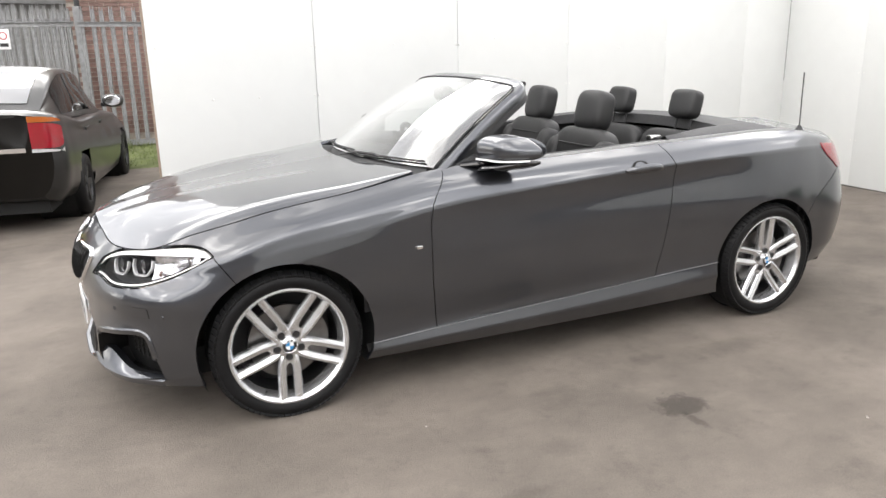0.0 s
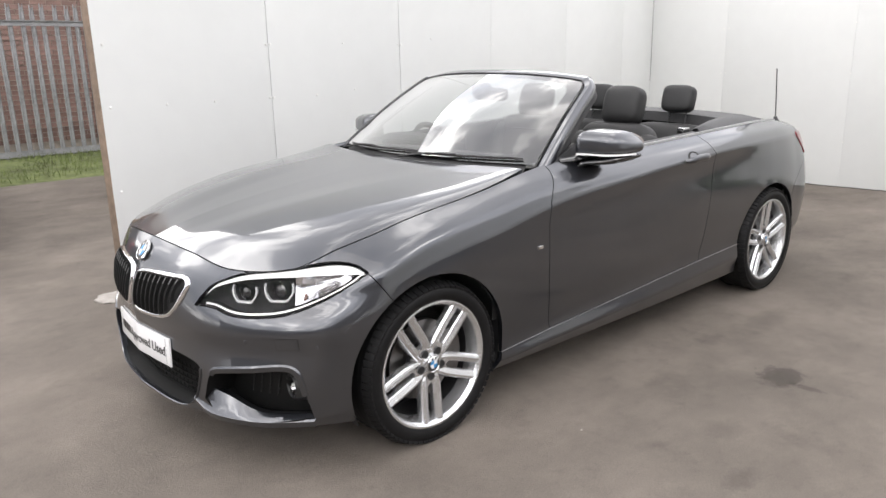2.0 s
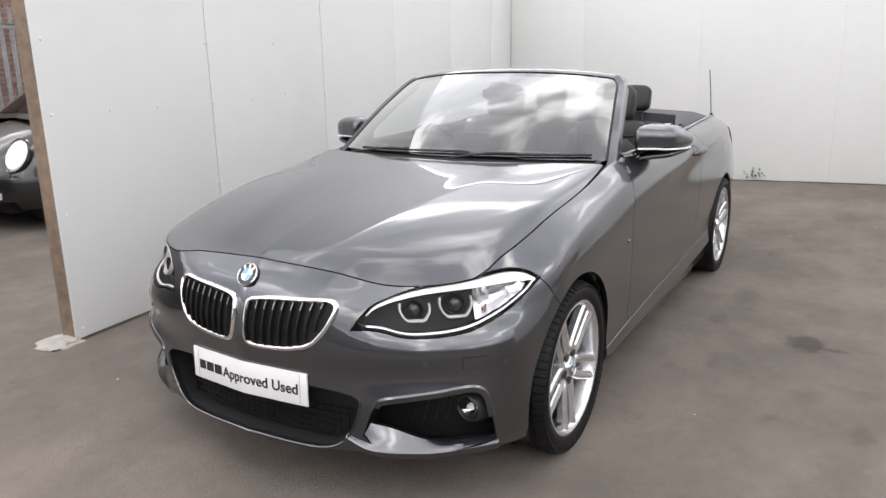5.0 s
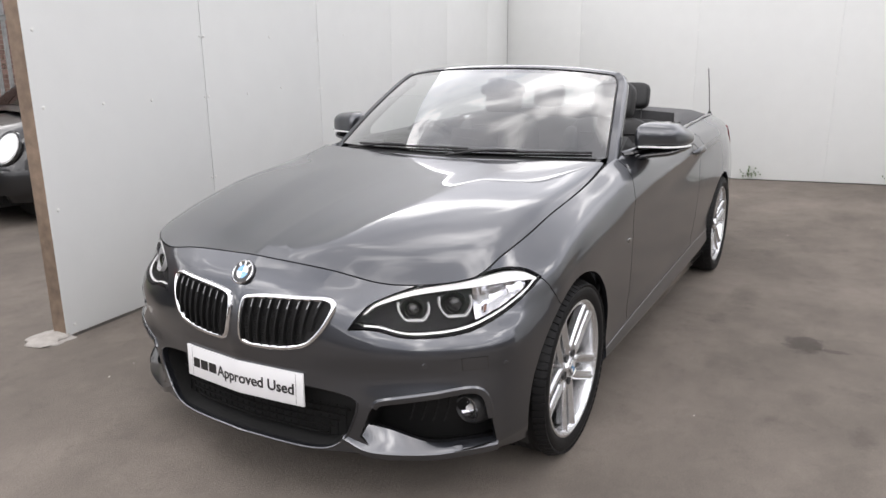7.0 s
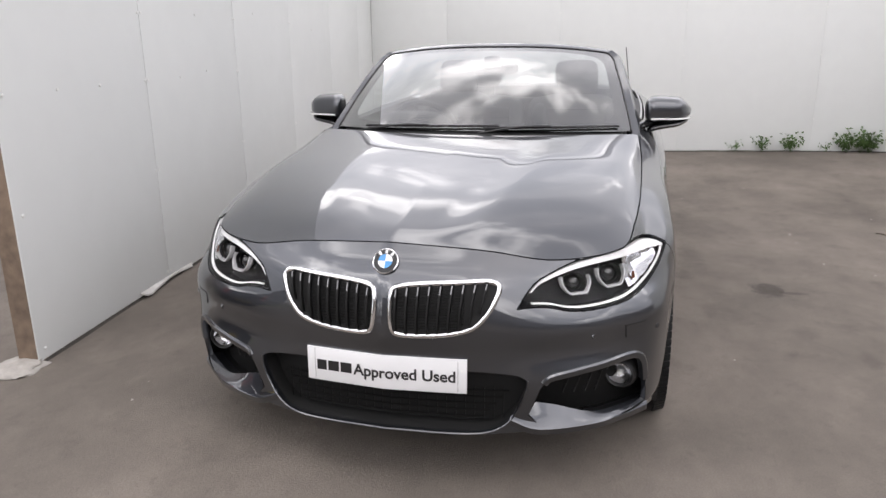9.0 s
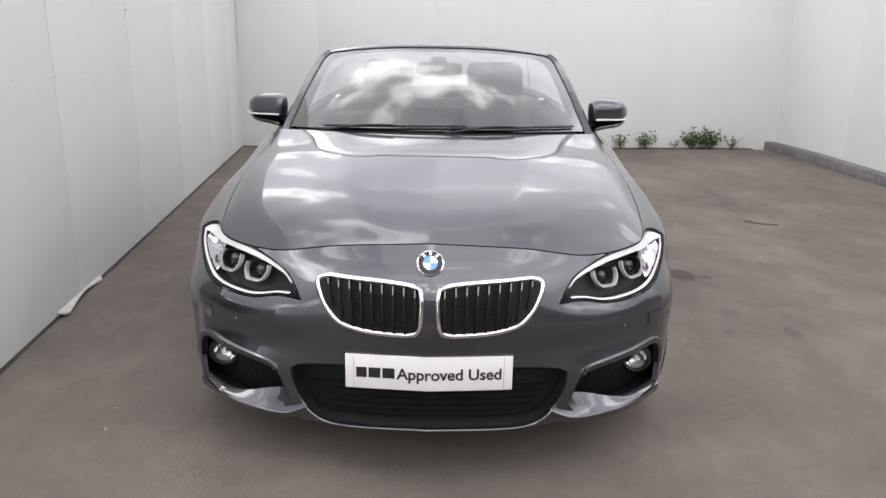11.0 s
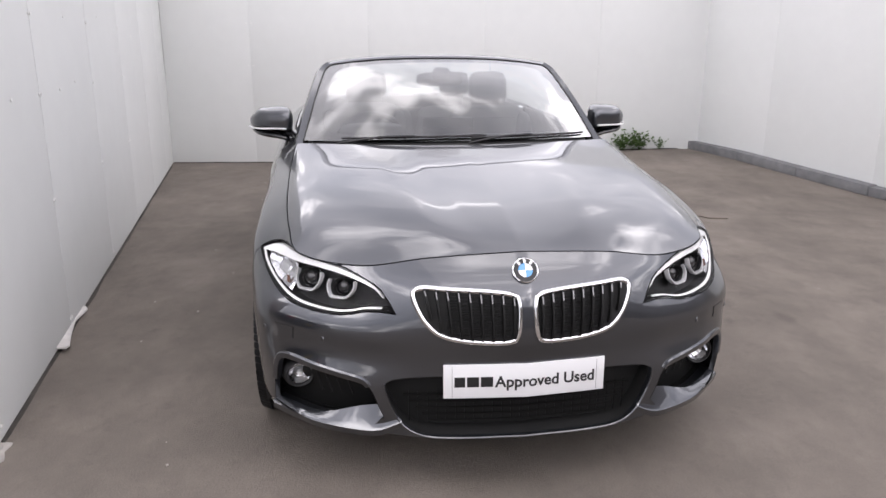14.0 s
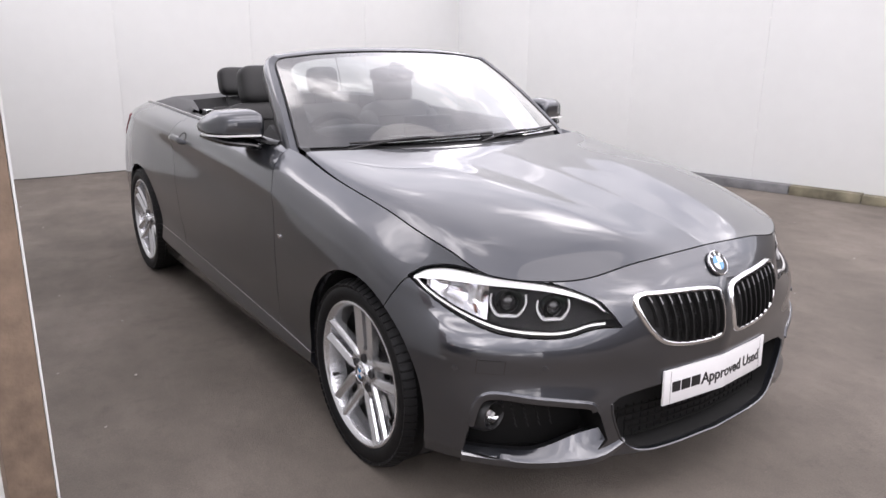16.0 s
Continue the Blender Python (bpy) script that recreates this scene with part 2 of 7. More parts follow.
def asphalt_material():
    """Worn brownish-grey tarmac: aggregate, patches, damp stains and oil marks."""
    m = bpy.data.materials.new("worn_asphalt")
    m.use_nodes = True
    nt = m.node_tree
    b = nt.nodes["Principled BSDF"]
    b.inputs["Roughness"].default_value = 0.82
    b.inputs["Specular IOR Level"].default_value = 0.3
    co = nt.nodes.new("ShaderNodeTexCoord")

    def noise_node(scale, detail, rough=0.6, stretch=None):
        n = nt.nodes.new("ShaderNodeTexNoise")
        n.inputs["Scale"].default_value, n.inputs["Detail"].default_value, n.inputs["Roughness"].default_value = scale, detail, rough
        src = co.outputs["Object"]
        if stretch:
            mp = nt.nodes.new("ShaderNodeMapping")
            mp.inputs["Scale"].default_value = stretch
            mp.inputs["Rotation"].default_value = (0, 0, 0.4)
            nt.links.new(src, mp.inputs["Vector"])
            src = mp.outputs[0]
        nt.links.new(src, n.inputs["Vector"])
        return n.outputs["Fac"]

    def ranged(fac, a, c, lo, hi):
        r = nt.nodes.new("ShaderNodeMapRange")
        for key, v in (("From Min", a), ("From Max", c), ("To Min", lo), ("To Max", hi)):
            r.inputs[key].default_value = v
        nt.links.new(fac, r.inputs["Value"])
        return r.outputs[0]

    def times(a, c):
        t = nt.nodes.new("ShaderNodeMath")
        t.operation = "MULTIPLY"
        nt.links.new(a, t.inputs[0])
        nt.links.new(c, t.inputs[1])
        return t.outputs[0]

    k = times(ranged(noise_node(0.55, 5), 0.35, 0.65, 0.80, 1.18), ranged(noise_node(2.3, 7, 0.7, (1.0, 1.3, 1.0)), 0.35, 0.68, 0.84, 1.12))
    k = times(k, ranged(noise_node(150, 3, 0.7), 0.3, 0.7, 0.86, 1.14))
    k = times(k, ranged(noise_node(3.1, 8, 0.72, (1.2, 1.0, 1.0)), 0.57, 0.72, 1.0, 0.76))
    k = times(k, ranged(noise_node(9, 7, 0.75), 0.54, 0.74, 1.0, 0.80))
    k = times(k, ranged(noise_node(1.1, 8, 0.7), 0.50, 0.66, 1.0, 1.10))
    k = times(k, ranged(noise_node(46, 2), 0.72, 0.77, 1.0, 1.22))
    # an oil stain and a damp patch with ragged rims
    for cx, cy, rx, ry, dark in ((1.50, -1.53, 0.135, 0.105, 0.50), (1.46, -1.66, 0.03, 0.07, 0.66), (1.69, -1.08, 0.11, 0.06, 0.76), (0.585, -1.81, 0.10, 0.05, 0.76), (0.86, -1.60, 0.10, 0.07, 0.80), (2.15, -1.15, 0.24, 0.09, 0.78), (0.25, -1.75, 0.16, 0.10, 0.82), (3.7, -2.6, 0.5, 0.12, 0.80), (4.6, -1.6, 0.35, 0.16, 0.82), (1.05, -1.22, 0.16, 0.10, 0.80)):
        mp = nt.nodes.new("ShaderNodeMapping")
        mp.vector_type = "TEXTURE"
        mp.inputs["Location"].default_value = (cx, cy, 0)
        mp.inputs["Scale"].default_value = (rx, ry, 1)
        nt.links.new(co.outputs["Object"], mp.inputs["Vector"])
        ln = nt.nodes.new("ShaderNodeVectorMath")
        ln.operation = "LENGTH"
        nt.links.new(mp.outputs[0], ln.inputs[0])
        ad = nt.nodes.new("ShaderNodeMath")
        ad.operation = "ADD"
        nt.links.new(ln.outputs["Value"], ad.inputs[0])
        nt.links.new(ranged(noise_node(13, 8, 0.85), 0.3, 0.7, -0.55, 0.55), ad.inputs[1])
        k = times(k, ranged(ad.outputs[0], 0.62 if dark < 0.7 else 0.4, 1.05 if dark < 0.7 else 1.2, dark, 1.0))
    sc = nt.nodes.new("ShaderNodeVectorMath")
    sc.operation = "SCALE"
    sc.inputs[0].default_value = (0.148, 0.128, 0.110)
    nt.links.new(k, sc.inputs["Scale"])
    nt.links.new(sc.outputs[0], b.inputs["Base Color"])
    bp = nt.nodes.new("ShaderNodeBump")
    bp.inputs["Distance"].default_value = 0.004
    nt.links.new(noise_node(95, 4, 0.75), bp.inputs["Height"])
    nt.links.new(bp.outputs[0], b.inputs["Normal"])
    return m


ASPHALT = asphalt_material()


# ---- mesh helpers ----
def link_mesh(name, bm, mat, parent=None, label="", sharp=35.0, smooth=True):
    me = bpy.data.meshes.new(name)
    bm.normal_update()
    bm.to_mesh(me)
    bm.free()
    me.materials.append(mat)
    if smooth:
        me.shade_smooth()
        me.set_sharp_from_angle(angle=radians(sharp))
    ob = new(name, me)
    if parent:
        ob.parent = parent
    if label:
        ob["label"] = label
    return ob


def part(name, bm, mat, parent, label="", sharp=35.0, smooth=True):
    """One mesh object under a thing or under a part."""
    return link_mesh(name, bm, mat, parent, label, sharp, smooth)


def box_bm(x0, x1, y0, y1, z0, z1, bevel=0.0, m=None, bm=None):
    bm = bm or bmesh.new()
    made = bmesh.ops.create_cube(bm, size=1, matrix=Matrix.Translation(((x0 + x1) / 2, (y0 + y1) / 2, (z0 + z1) / 2)) @ Matrix.Diagonal((x1 - x0, y1 - y0, z1 - z0, 1)))
    vs = made["verts"]
    if bevel:
        es = list({e for v in vs for e in v.link_edges})
        r = bmesh.ops.bevel(bm, geom=es, offset=bevel, segments=2, affect="EDGES", profile=0.6)
        vs = list({v for f in r["faces"] for v in f.verts} | {v for v in vs if v.is_valid})
    if m is not None:
        bmesh.ops.transform(bm, matrix=m, verts=vs)
    return bm


def spline(pts, n, closed=False):
    """Smooth run through the points, n steps a span."""
    p = np.array(pts, float)
    k = len(p)
    out = []
    spans = k if closed else k - 1
    for i in range(spans):
        a, b = p[i], p[(i + 1) % k]
        if closed:
            ta, tb = (b - p[i - 1]) / 2, (p[(i + 2) % k] - a) / 2
        else:
            ta = (b - p[i - 1]) / 2 if i else b - a
            tb = (p[i + 2] - a) / 2 if i + 2 < k else b - a
        for s in np.arange(n) / n:
            h = s * s * (3 - 2 * s)
            out.append(a + (b - a) * h + ta * s * (1 - s) ** 2 + tb * s * s * (s - 1))
    if not closed:
        out.append(p[-1])
    return np.array(out)


def sweep(path, section, up, closed=False, bm=None, scale=None):
    """Carry a flat section (pairs: across, along up) along a path."""
    bm = bm or bmesh.new()
    path = [Vector(p) for p in path]
    n = len(path)
    rings = []
    for i, p in enumerate(path):
        a = path[i - 1] if (i or closed) else p
        b = path[(i + 1) % n] if (i + 1 < n or closed) else p
        t = (b - a).normalized()
        u = Vector(up(i) if callable(up) else up)
        u = (u - t * u.dot(t)).normalized()
        s = t.cross(u)
        k = scale[i] if scale is not None else 1.0
        rings.append([bm.verts.new(p + (s * q[0] + u * q[1]) * k) for q in section])
    m = len(section)
    for i in range(n if closed else n - 1):
        r, q = rings[i], rings[(i + 1) % n]
        for j in range(m):
            bm.faces.new((r[j], r[(j + 1) % m], q[(j + 1) % m], q[j]))
    if not closed:
        bm.faces.new(rings[0][::-1])
        bm.faces.new(rings[-1])
    bmesh.ops.recalc_face_normals(bm, faces=bm.faces[:])
    return bm


def disc_section(r, n=8, squash=1.0):
    return [(r * math.cos(2 * math.pi * i / n), squash * r * math.sin(2 * math.pi * i / n)) for i in range(n)]


def lathe(profile, n, m=None, bm=None, cap=False):
    """Turn (radius, along) pairs round the local y axis."""
    bm = bm or bmesh.new()
    rings = []
    for i in range(n):
        a = 2 * math.pi * i / n
        rings.append([bm.verts.new((r * math.cos(a), d, r * math.sin(a))) for r, d in profile])
    for i in range(n):
        p, q = rings[i], rings[(i + 1) % n]
        for j in range(len(profile) - 1):
            bm.faces.new((p[j], p[j + 1], q[j + 1], q[j]))
    if cap:
        bm.faces.new([r[0] for r in rings])
        bm.faces.new([r[-1] for r in rings][::-1])
    bmesh.ops.recalc_face_normals(bm, faces=bm.faces[:])
    if m is not None:
        bmesh.ops.transform(bm, matrix=m, verts=bm.verts[:])
    return bm


def prism(poly, z0, z1, m=None, bm=None, bevel=0.0):
    """Upright prism over a flat outline."""
    bm = bm or bmesh.new()
    lo = [bm.verts.new((x, y, z0)) for x, y in poly]
    hi = [bm.verts.new((x, y, z1)) for x, y in poly]
    bm.faces.new(lo[::-1])
    top = bm.faces.new(hi)
    n = len(poly)
    for i in range(n):
        bm.faces.new((lo[i], lo[(i + 1) % n], hi[(i + 1) % n], hi[i]))
    bmesh.ops.recalc_face_normals(bm, faces=bm.faces[:])
    if bevel:
        bmesh.ops.bevel(bm, geom=list(top.edges), offset=bevel, segments=2, affect="EDGES")
    if m is not None:
        bmesh.ops.transform(bm, matrix=m, verts=bm.verts[:])
    return bm


def text_bm(words, size, m, depth=0.0006, space=1.0, bold=0.0):
    """Raised lettering in the built-in font, as a mesh."""
    cu = bpy.data.curves.new("lettering", "FONT")
    cu.body, cu.size, cu.extrude, cu.space_character, cu.offset = words, size, depth, space, bold
    cu.align_x, cu.align_y = "LEFT", "CENTER"
    ob = new("lettering", cu)
    me = bpy.data.meshes.new_from_object(ob.evaluated_get(bpy.context.evaluated_depsgraph_get()))
    bm = bmesh.new()
    bm.from_mesh(me)
    bmesh.ops.transform(bm, matrix=m, verts=bm.verts[:])
    bpy.data.objects.remove(ob)
    bpy.data.curves.remove(cu)
    bpy.data.meshes.remove(me)
    return bm


def empty(name, label, category, group="", m=None):
    ob = new(name)
    ob.empty_display_size = 0.1
    if m is not None:
        ob.matrix_world = m
    return tagged(ob, label, category, group)



# ---- the yard ----
def ground_z(x, y):
    """The yard climbs a little towards its far corner and towards the rear fence."""
    ease = lambda t: (lambda k: k * k * (3 - 2 * k))(min(1.0, max(0.0, t)))
    return 0.012 * max(0.0, min(y, 9.5) - 5.9) + 0.15 * ease((x - 2.9) / 3.3) * ease((1.5 - y) / 5.5)


def yard_ground():
    bm = bmesh.new()
    ys = [-150, -60, -25, -12, -8, *[-6 + .5 * k for k in range(18)], 3, 5, 5.7, 6.1, 6.6, 7.2, 7.8, 8.4, 9.0, 9.5, 10, 12, 25, 60, 150]
    xs = [-150, -60, -25, -12, -6, -3, 0, 2, *[2.9 + .4 * k for k in range(10)], 8, 12, 25, 60, 150]
    g = [[bm.verts.new((x, y, ground_z(x, y))) for x in xs] for y in ys]
    for r, q in zip(g, g[1:]):
        for i in range(len(xs) - 1):
            bm.faces.new((r[i], r[i + 1], q[i + 1], q[i]))
    return tagged(link_mesh("ground", bm, ASPHALT, smooth=False), "worn brownish grey tarmac yard with stains", "ground", kind="structure")


yard_ground()

WALL_TOP = 3.0
A0, A1 = Vector((-0.275, 1.805, 0)), Vector((6.80, 2.626, 0))
C0, C1 = Vector((6.18, -4.14, 0)), Vector((0.4, -5.46, 0))


def panel_wall(name, a, b, seams, side, label, gaps=None):
    """A panelled fence from a to b: backing wall and one sheet a bay, proud of it, on the given side."""
    d = (b - a).normalized()
    n = Vector((-d.y, d.x, 0)) * side
    long = (b - a).length
    m = Matrix(((d.x, n.x, 0, a.x), (d.y, n.y, 0, a.y), (0, 0, 1, 0), (0, 0, 0, 1)))
    wall = tagged(link_mesh(name, box_bm(0.12, long, -0.05, -0.012, 0.03, WALL_TOP, m=m), WALL_WHITE, smooth=False), label, "wall", kind="structure")
    edges = [0.008 if name == "wall_north" else 0.0, *seams, long]
    for i, (s, e) in enumerate(zip(edges, edges[1:])):
        g = gaps[i] if gaps else 0.0007
        proud = 0.0005 * ((i * 7) % 3 - 1)
        bm = box_bm(s + g, e - g, -0.006, 0.0 + proud, 0.012, WALL_TOP - 0.01, bevel=0.0012 if g > 0.001 else 0.0004, m=m)
        part("panel", bm, WALL_WHITE, wall)
    return wall, m, edges


def screws(wall, m, spots):
    base = None
    for s, z in spots:
        if base is None:
            bm = bmesh.new()
            bmesh.ops.create_uvsphere(bm, u_segments=10, v_segments=6, radius=0.009, matrix=Matrix.Diagonal((1, 0.45, 1, 1)))
            base = part("screw", bm, SCREW, wall)
            ob = base
        else:
            ob = bpy.data.objects.new("screw", base.data)
            scene.collection.objects.link(ob)
            ob.parent = wall
        ob.matrix_local = m @ Matrix.Translation((s, 0.003, z))


wall_a, m_a, _ = panel_wall("wall_north", A0, A1, [1.217, 2.514, 3.74, 5.05, 6.30], -1, "white painted sheet hoarding with screwed panel joints", (0.0022, 0.0024, 0.0024, 0.0010, 0.0007, 0.0007))
spots = []
for s in (1.200, 1.234, 2.497, 2.531, 3.723, 3.757, 5.03, 6.28):
    spots += [(s, z) for z in (0.06, 0.675, 1.185, 1.55, 1.95, 2.4)]
spots += [(0.06, z) for z in (0.06, 0.675, 1.185, 1.55, 1.95, 2.4)]
spots += [(0.42, 1.185), (0.76, 1.185), (1.62, 1.185), (2.0, 1.21), (2.9, 1.6), (4.4, 1.5), (1.9, 1.56)]
screws(wall_a, m_a, spots)
wall_b, m_b, _ = panel_wall("wall_east", Vector((6.74, 2.622, 0)), Vector((6.17, -4.25, 0)), [1.05, 2.5, 3.95, 5.4], -1, "white painted sheet hoarding closing the yard")
screws(wall_b, m_b, [(s, z) for s in (1.02, 1.08, 2.5, 3.95, 5.4) for z in (0.5, 1.2, 1.7, 2.4)])
wall_c, m_c, _ = panel_wall("wall_south", C0 + Vector((0.06, 0.015, 0)), C1, [1.2, 2.65, 4.1, 5.4], -1, "white painted sheet hoarding above a low plinth")
screws(wall_c, m_c, [(s, z) for s in (1.2, 2.65, 4.1, 5.4) for z in (0.6, 1.2, 1.7, 2.4)])

# dark open joint where the two runs of hoarding meet
joint = box_bm(7.058, 7.064, -0.004, 0.002, 1.1, WALL_TOP - 0.02, m=m_a)
part("corner_joint", joint, DARK_VOID, wall_a, "dark open corner joint", smooth=False)

# unseen plain walls, added to close the yard on its open sides
tagged(link_mesh("wall_west", box_bm(-15.3, -15.0, -16.0, 4.5, 0, 3.6, bevel=0.01), FAR_WALL, smooth=False), "unseen dull grey wall added to close the yard", "wall", kind="structure")
tagged(link_mesh("wall_far_south", box_bm(-15.3, 12.0, -16.3, -16.0, 0, 3.6, bevel=0.01), FAR_WALL, smooth=False), "unseen dull grey wall added to close the yard", "wall", kind="structure")

# timber post that ends the hoarding, set in a lump of concrete
d_a = (A1 - A0).normalized()
bm = box_bm(0.0095, 0.078, -0.100, -0.007, 0.0, WALL_TOP + 0.03, bevel=0.004, m=m_a)
tagged(link_mesh("fence_post", bm, TIMBER), "brown weathered square timber post at the hoarding's end", "post")
bm = bmesh.new()
bmesh.ops.create_icosphere(bm, subdivisions=4, radius=1.0)
for v in bm.verts:
    r = 1 + 0.28 * noise.noise(v.co * 1.7) + 0.12 * noise.noise(v.co * 5)
    v.co = Vector((v.co.x * 0.12 * r, v.co.y * 0.105 * r, max(-0.02, v.co.z * 0.030 * r)))
ob = tagged(link_mesh("concrete_footing", bm, CONCRETE, sharp=80), "pale rough concrete lump round the timber post foot", "footing")
ob.location = m_a @ Vector((-0.03, -0.07, 0.0))

# plinth along the far side
d_c = (C1 - C0).normalized()
plinth = tagged(link_mesh("plinth", box_bm(0.0, 5.8, 0.003, 0.12, -0.02, 0.02, m=m_c), KERB_GREY, smooth=False), "low grey and mossy plinth blocks under the hoarding", "kerb", kind="structure")
s = 0.02
i = 0
while s < 5.7:
    e = min(s + (0.9 if s < 3.9 else 0.45 + 0.2 * ((i * 5) % 3)), 5.82)
    mat = KERB_GREY if s < 4.4 else KERB_MOSSY
    bm = box_bm(s + 0.003, e - 0.003, 0.004, 0.125 + 0.003 * ((i * 3) % 4), 0.0, 0.105 - 0.004 * s + 0.003 * ((i * 7) % 3), bevel=0.008, m=m_c)
    for v in bm.verts:
        v.co.z += ground_z(v.co.x, v.co.y)
    part("kerb_block", bm, mat, plinth)
    s, i = e, i + 1

# strips of dirt in the foot joints
for name, m, long in (("wall_foot_north", m_a, 6.8), ("wall_foot_east", m_b, 6.6)):
    bm = bmesh.new()
    rows = []
    for j in range(int(long / 0.05)):
        x = 0.02 + j * 0.05
        wid = 0.006 + 0.014 * (0.5 + 0.5 * noise.noise(Vector((x * 3.1, 7.7, 1.3))))
        hgt = 0.005 + 0.010 * (0.5 + 0.5 * noise.noise(Vector((x * 4.3, 2.2, 5.3))))
        lift = Vector((0, 0, ground_z(*(m @ Vector((x, 0.02, 0))).xy)))
        rows.append([bm.verts.new(m @ Vector(p) + lift) for p in ((x, 0.001, hgt), (x, wid * 0.5, hgt * 0.45), (x, wid, 0.001), (x, -0.015, 0.001))])
    for p, q in zip(rows, rows[1:]):
        for k in range(3):
            bm.faces.new((p[k], q[k], q[k + 1], p[k + 1]))
    bmesh.ops.recalc_face_normals(bm, faces=bm.faces[:])
    tagged(link_mesh("dirt_edge", bm, material(name, (0.045, 0.04, 0.035), 0.95, 0, 20, 0.5)), "dark damp dirt along the foot of the hoarding", "dirt", kind="stuff")

# torn sheet of packing lying against the hoarding
bm = bmesh.new()
pts = [(0.87, 0.004), (1.05, 0.006), (1.25, 0.005), (1.50, 0.004), (1.46, 0.030), (1.38, 0.014), (1.25, 0.012), (1.08, 0.024), (0.92, 0.050), (0.885, 0.04)]
vs = [bm.verts.new((x, y, 0.012 + 0.022 * (0.5 + 0.5 * noise.noise(Vector((x * 7, y * 20, 0)))) + (0.012 if y < 0.02 else 0))) for x, y in pts]
f = bm.faces.new(vs)
bmesh.ops.triangulate(bm, faces=[f])
r = bmesh.ops.extrude_face_region(bm, geom=bm.faces[:])
bmesh.ops.translate(bm, vec=(0, 0, -0.008), verts=[g for g in r["geom"] if isinstance(g, bmesh.types.BMVert)])
bmesh.ops.recalc_face_normals(bm, faces=bm.faces[:])
bmesh.ops.transform(bm, matrix=m_a, verts=bm.verts[:])
tagged(link_mesh("torn_cardboard", bm, material("pale_card", (0.52, 0.50, 0.48), 0.8, 0, 15, 0.2), smooth=False), "torn pale cardboard strip lying against the hoarding foot", "litter")


def weed(x, y, size, n, seed):
    rnd = random.Random(seed)
    bm = bmesh.new()
    for _ in range(n):
        a, reach, tall = rnd.uniform(0, 6.28), rnd.uniform(0.15, 0.9) * size, rnd.uniform(0.35, 1.0) * size
        tip = Vector((min(reach * math.cos(a) * 0.7, 0.02), reach * math.sin(a), tall))
        for k in range(3):
            c = tip * (0.45 + 0.27 * k) + Vector((0, 0, 0.02))
            ln, wd = size * rnd.uniform(0.13, 0.26), size * rnd.uniform(0.05, 0.10)
            mm = Matrix.Translation(c) @ Euler((rnd.uniform(-0.9, 0.9), rnd.uniform(-0.9, 0.9), rnd.uniform(0, 6.28))).to_matrix().to_4x4()
            q = [bm.verts.new(mm @ Vector(p)) for p in ((0, 0, 0), (ln * 0.5, wd, 0.01), (ln, 0, -0.01), (ln * 0.5, -wd, 0.01))]
            bm.faces.new(q)
        q = [bm.verts.new(p) for p in (Vector((0.003, 0, 0)), Vector((-0.003, 0, 0)), tip)]
        bm.faces.new(q)
    ob = tagged(link_mesh("weed", bm, LEAF, smooth=False), "green weed tuft growing at the hoarding foot", "weed", "weeds along the hoarding")
    ob.location = (x, y, ground_z(x, y))


for k, (y, s, n) in enumerate(((-0.55, 0.14, 12), (-1.95, 0.12, 14), (-2.25, 0.16, 22), (-2.55, 0.20, 34), (-3.12, 0.20, 42), (-3.34, 0.20, 42), (-3.60, 0.14, 20), (-2.9, 0.10, 12), (-3.25, 0.26, 20))):
    weed(6.46 + .083 * y, y, s, n, 40 + k)

# a thin broken stick and scattered grit
bm = sweep(spline([(2.97, -2.51, 0.006), (2.93, -2.55, 0.010), (2.89, -2.58, 0.006), (2.83, -2.73, 0.010)], 4), disc_section(0.004, 6), (0, 0, 1))
tagged(link_mesh("stick", bm, BARK), "thin dark broken stick lying on the tarmac", "stick")
rnd = random.Random(5)
grit_m = material("pale_grit", (0.34, 0.31, 0.28), 0.8, 0, 60, 0.3)
spots_g = [(1.0, -2.3), (2.09, -1.96), (0.4, -2.55), (2.6, -1.9), (1.9, -2.2), (3.4, -2.6), (-0.9, -1.9), (1.8, 1.25), (2.4, 1.45), (1.1, 1.35), (0.7, 1.55), (-1.2, -1.2), (3.0, -3.4), (0.1, -2.1), (-1.4, 0.9)]
for k in range(16):
    spots_g.append((rnd.uniform(-1.6, 5.5), rnd.choice((rnd.uniform(-4.2, -1.1), rnd.uniform(1.1, 1.7)))))
for k, (x, y) in enumerate(spots_g):
    bm = bmesh.new()
    bmesh.ops.create_icosphere(bm, subdivisions=1, radius=rnd.uniform(0.003, 0.008))
    for v in bm.verts:
        v.co *= rnd.uniform(0.6, 1.3)
        v.co.z *= 0.6
    ob = tagged(link_mesh("pebble", bm, grit_m, smooth=False), "small pale pebble lying on the tarmac", "pebble", "pebbles on the tarmac")
    ob.location = (x, y, ground_z(x, y) + 0.003)

# ---- the convertible ----
from mathutils.bvhtree import BVHTree

car = empty("convertible_car", "dark grey metallic two-door convertible with its roof folded down", "car")

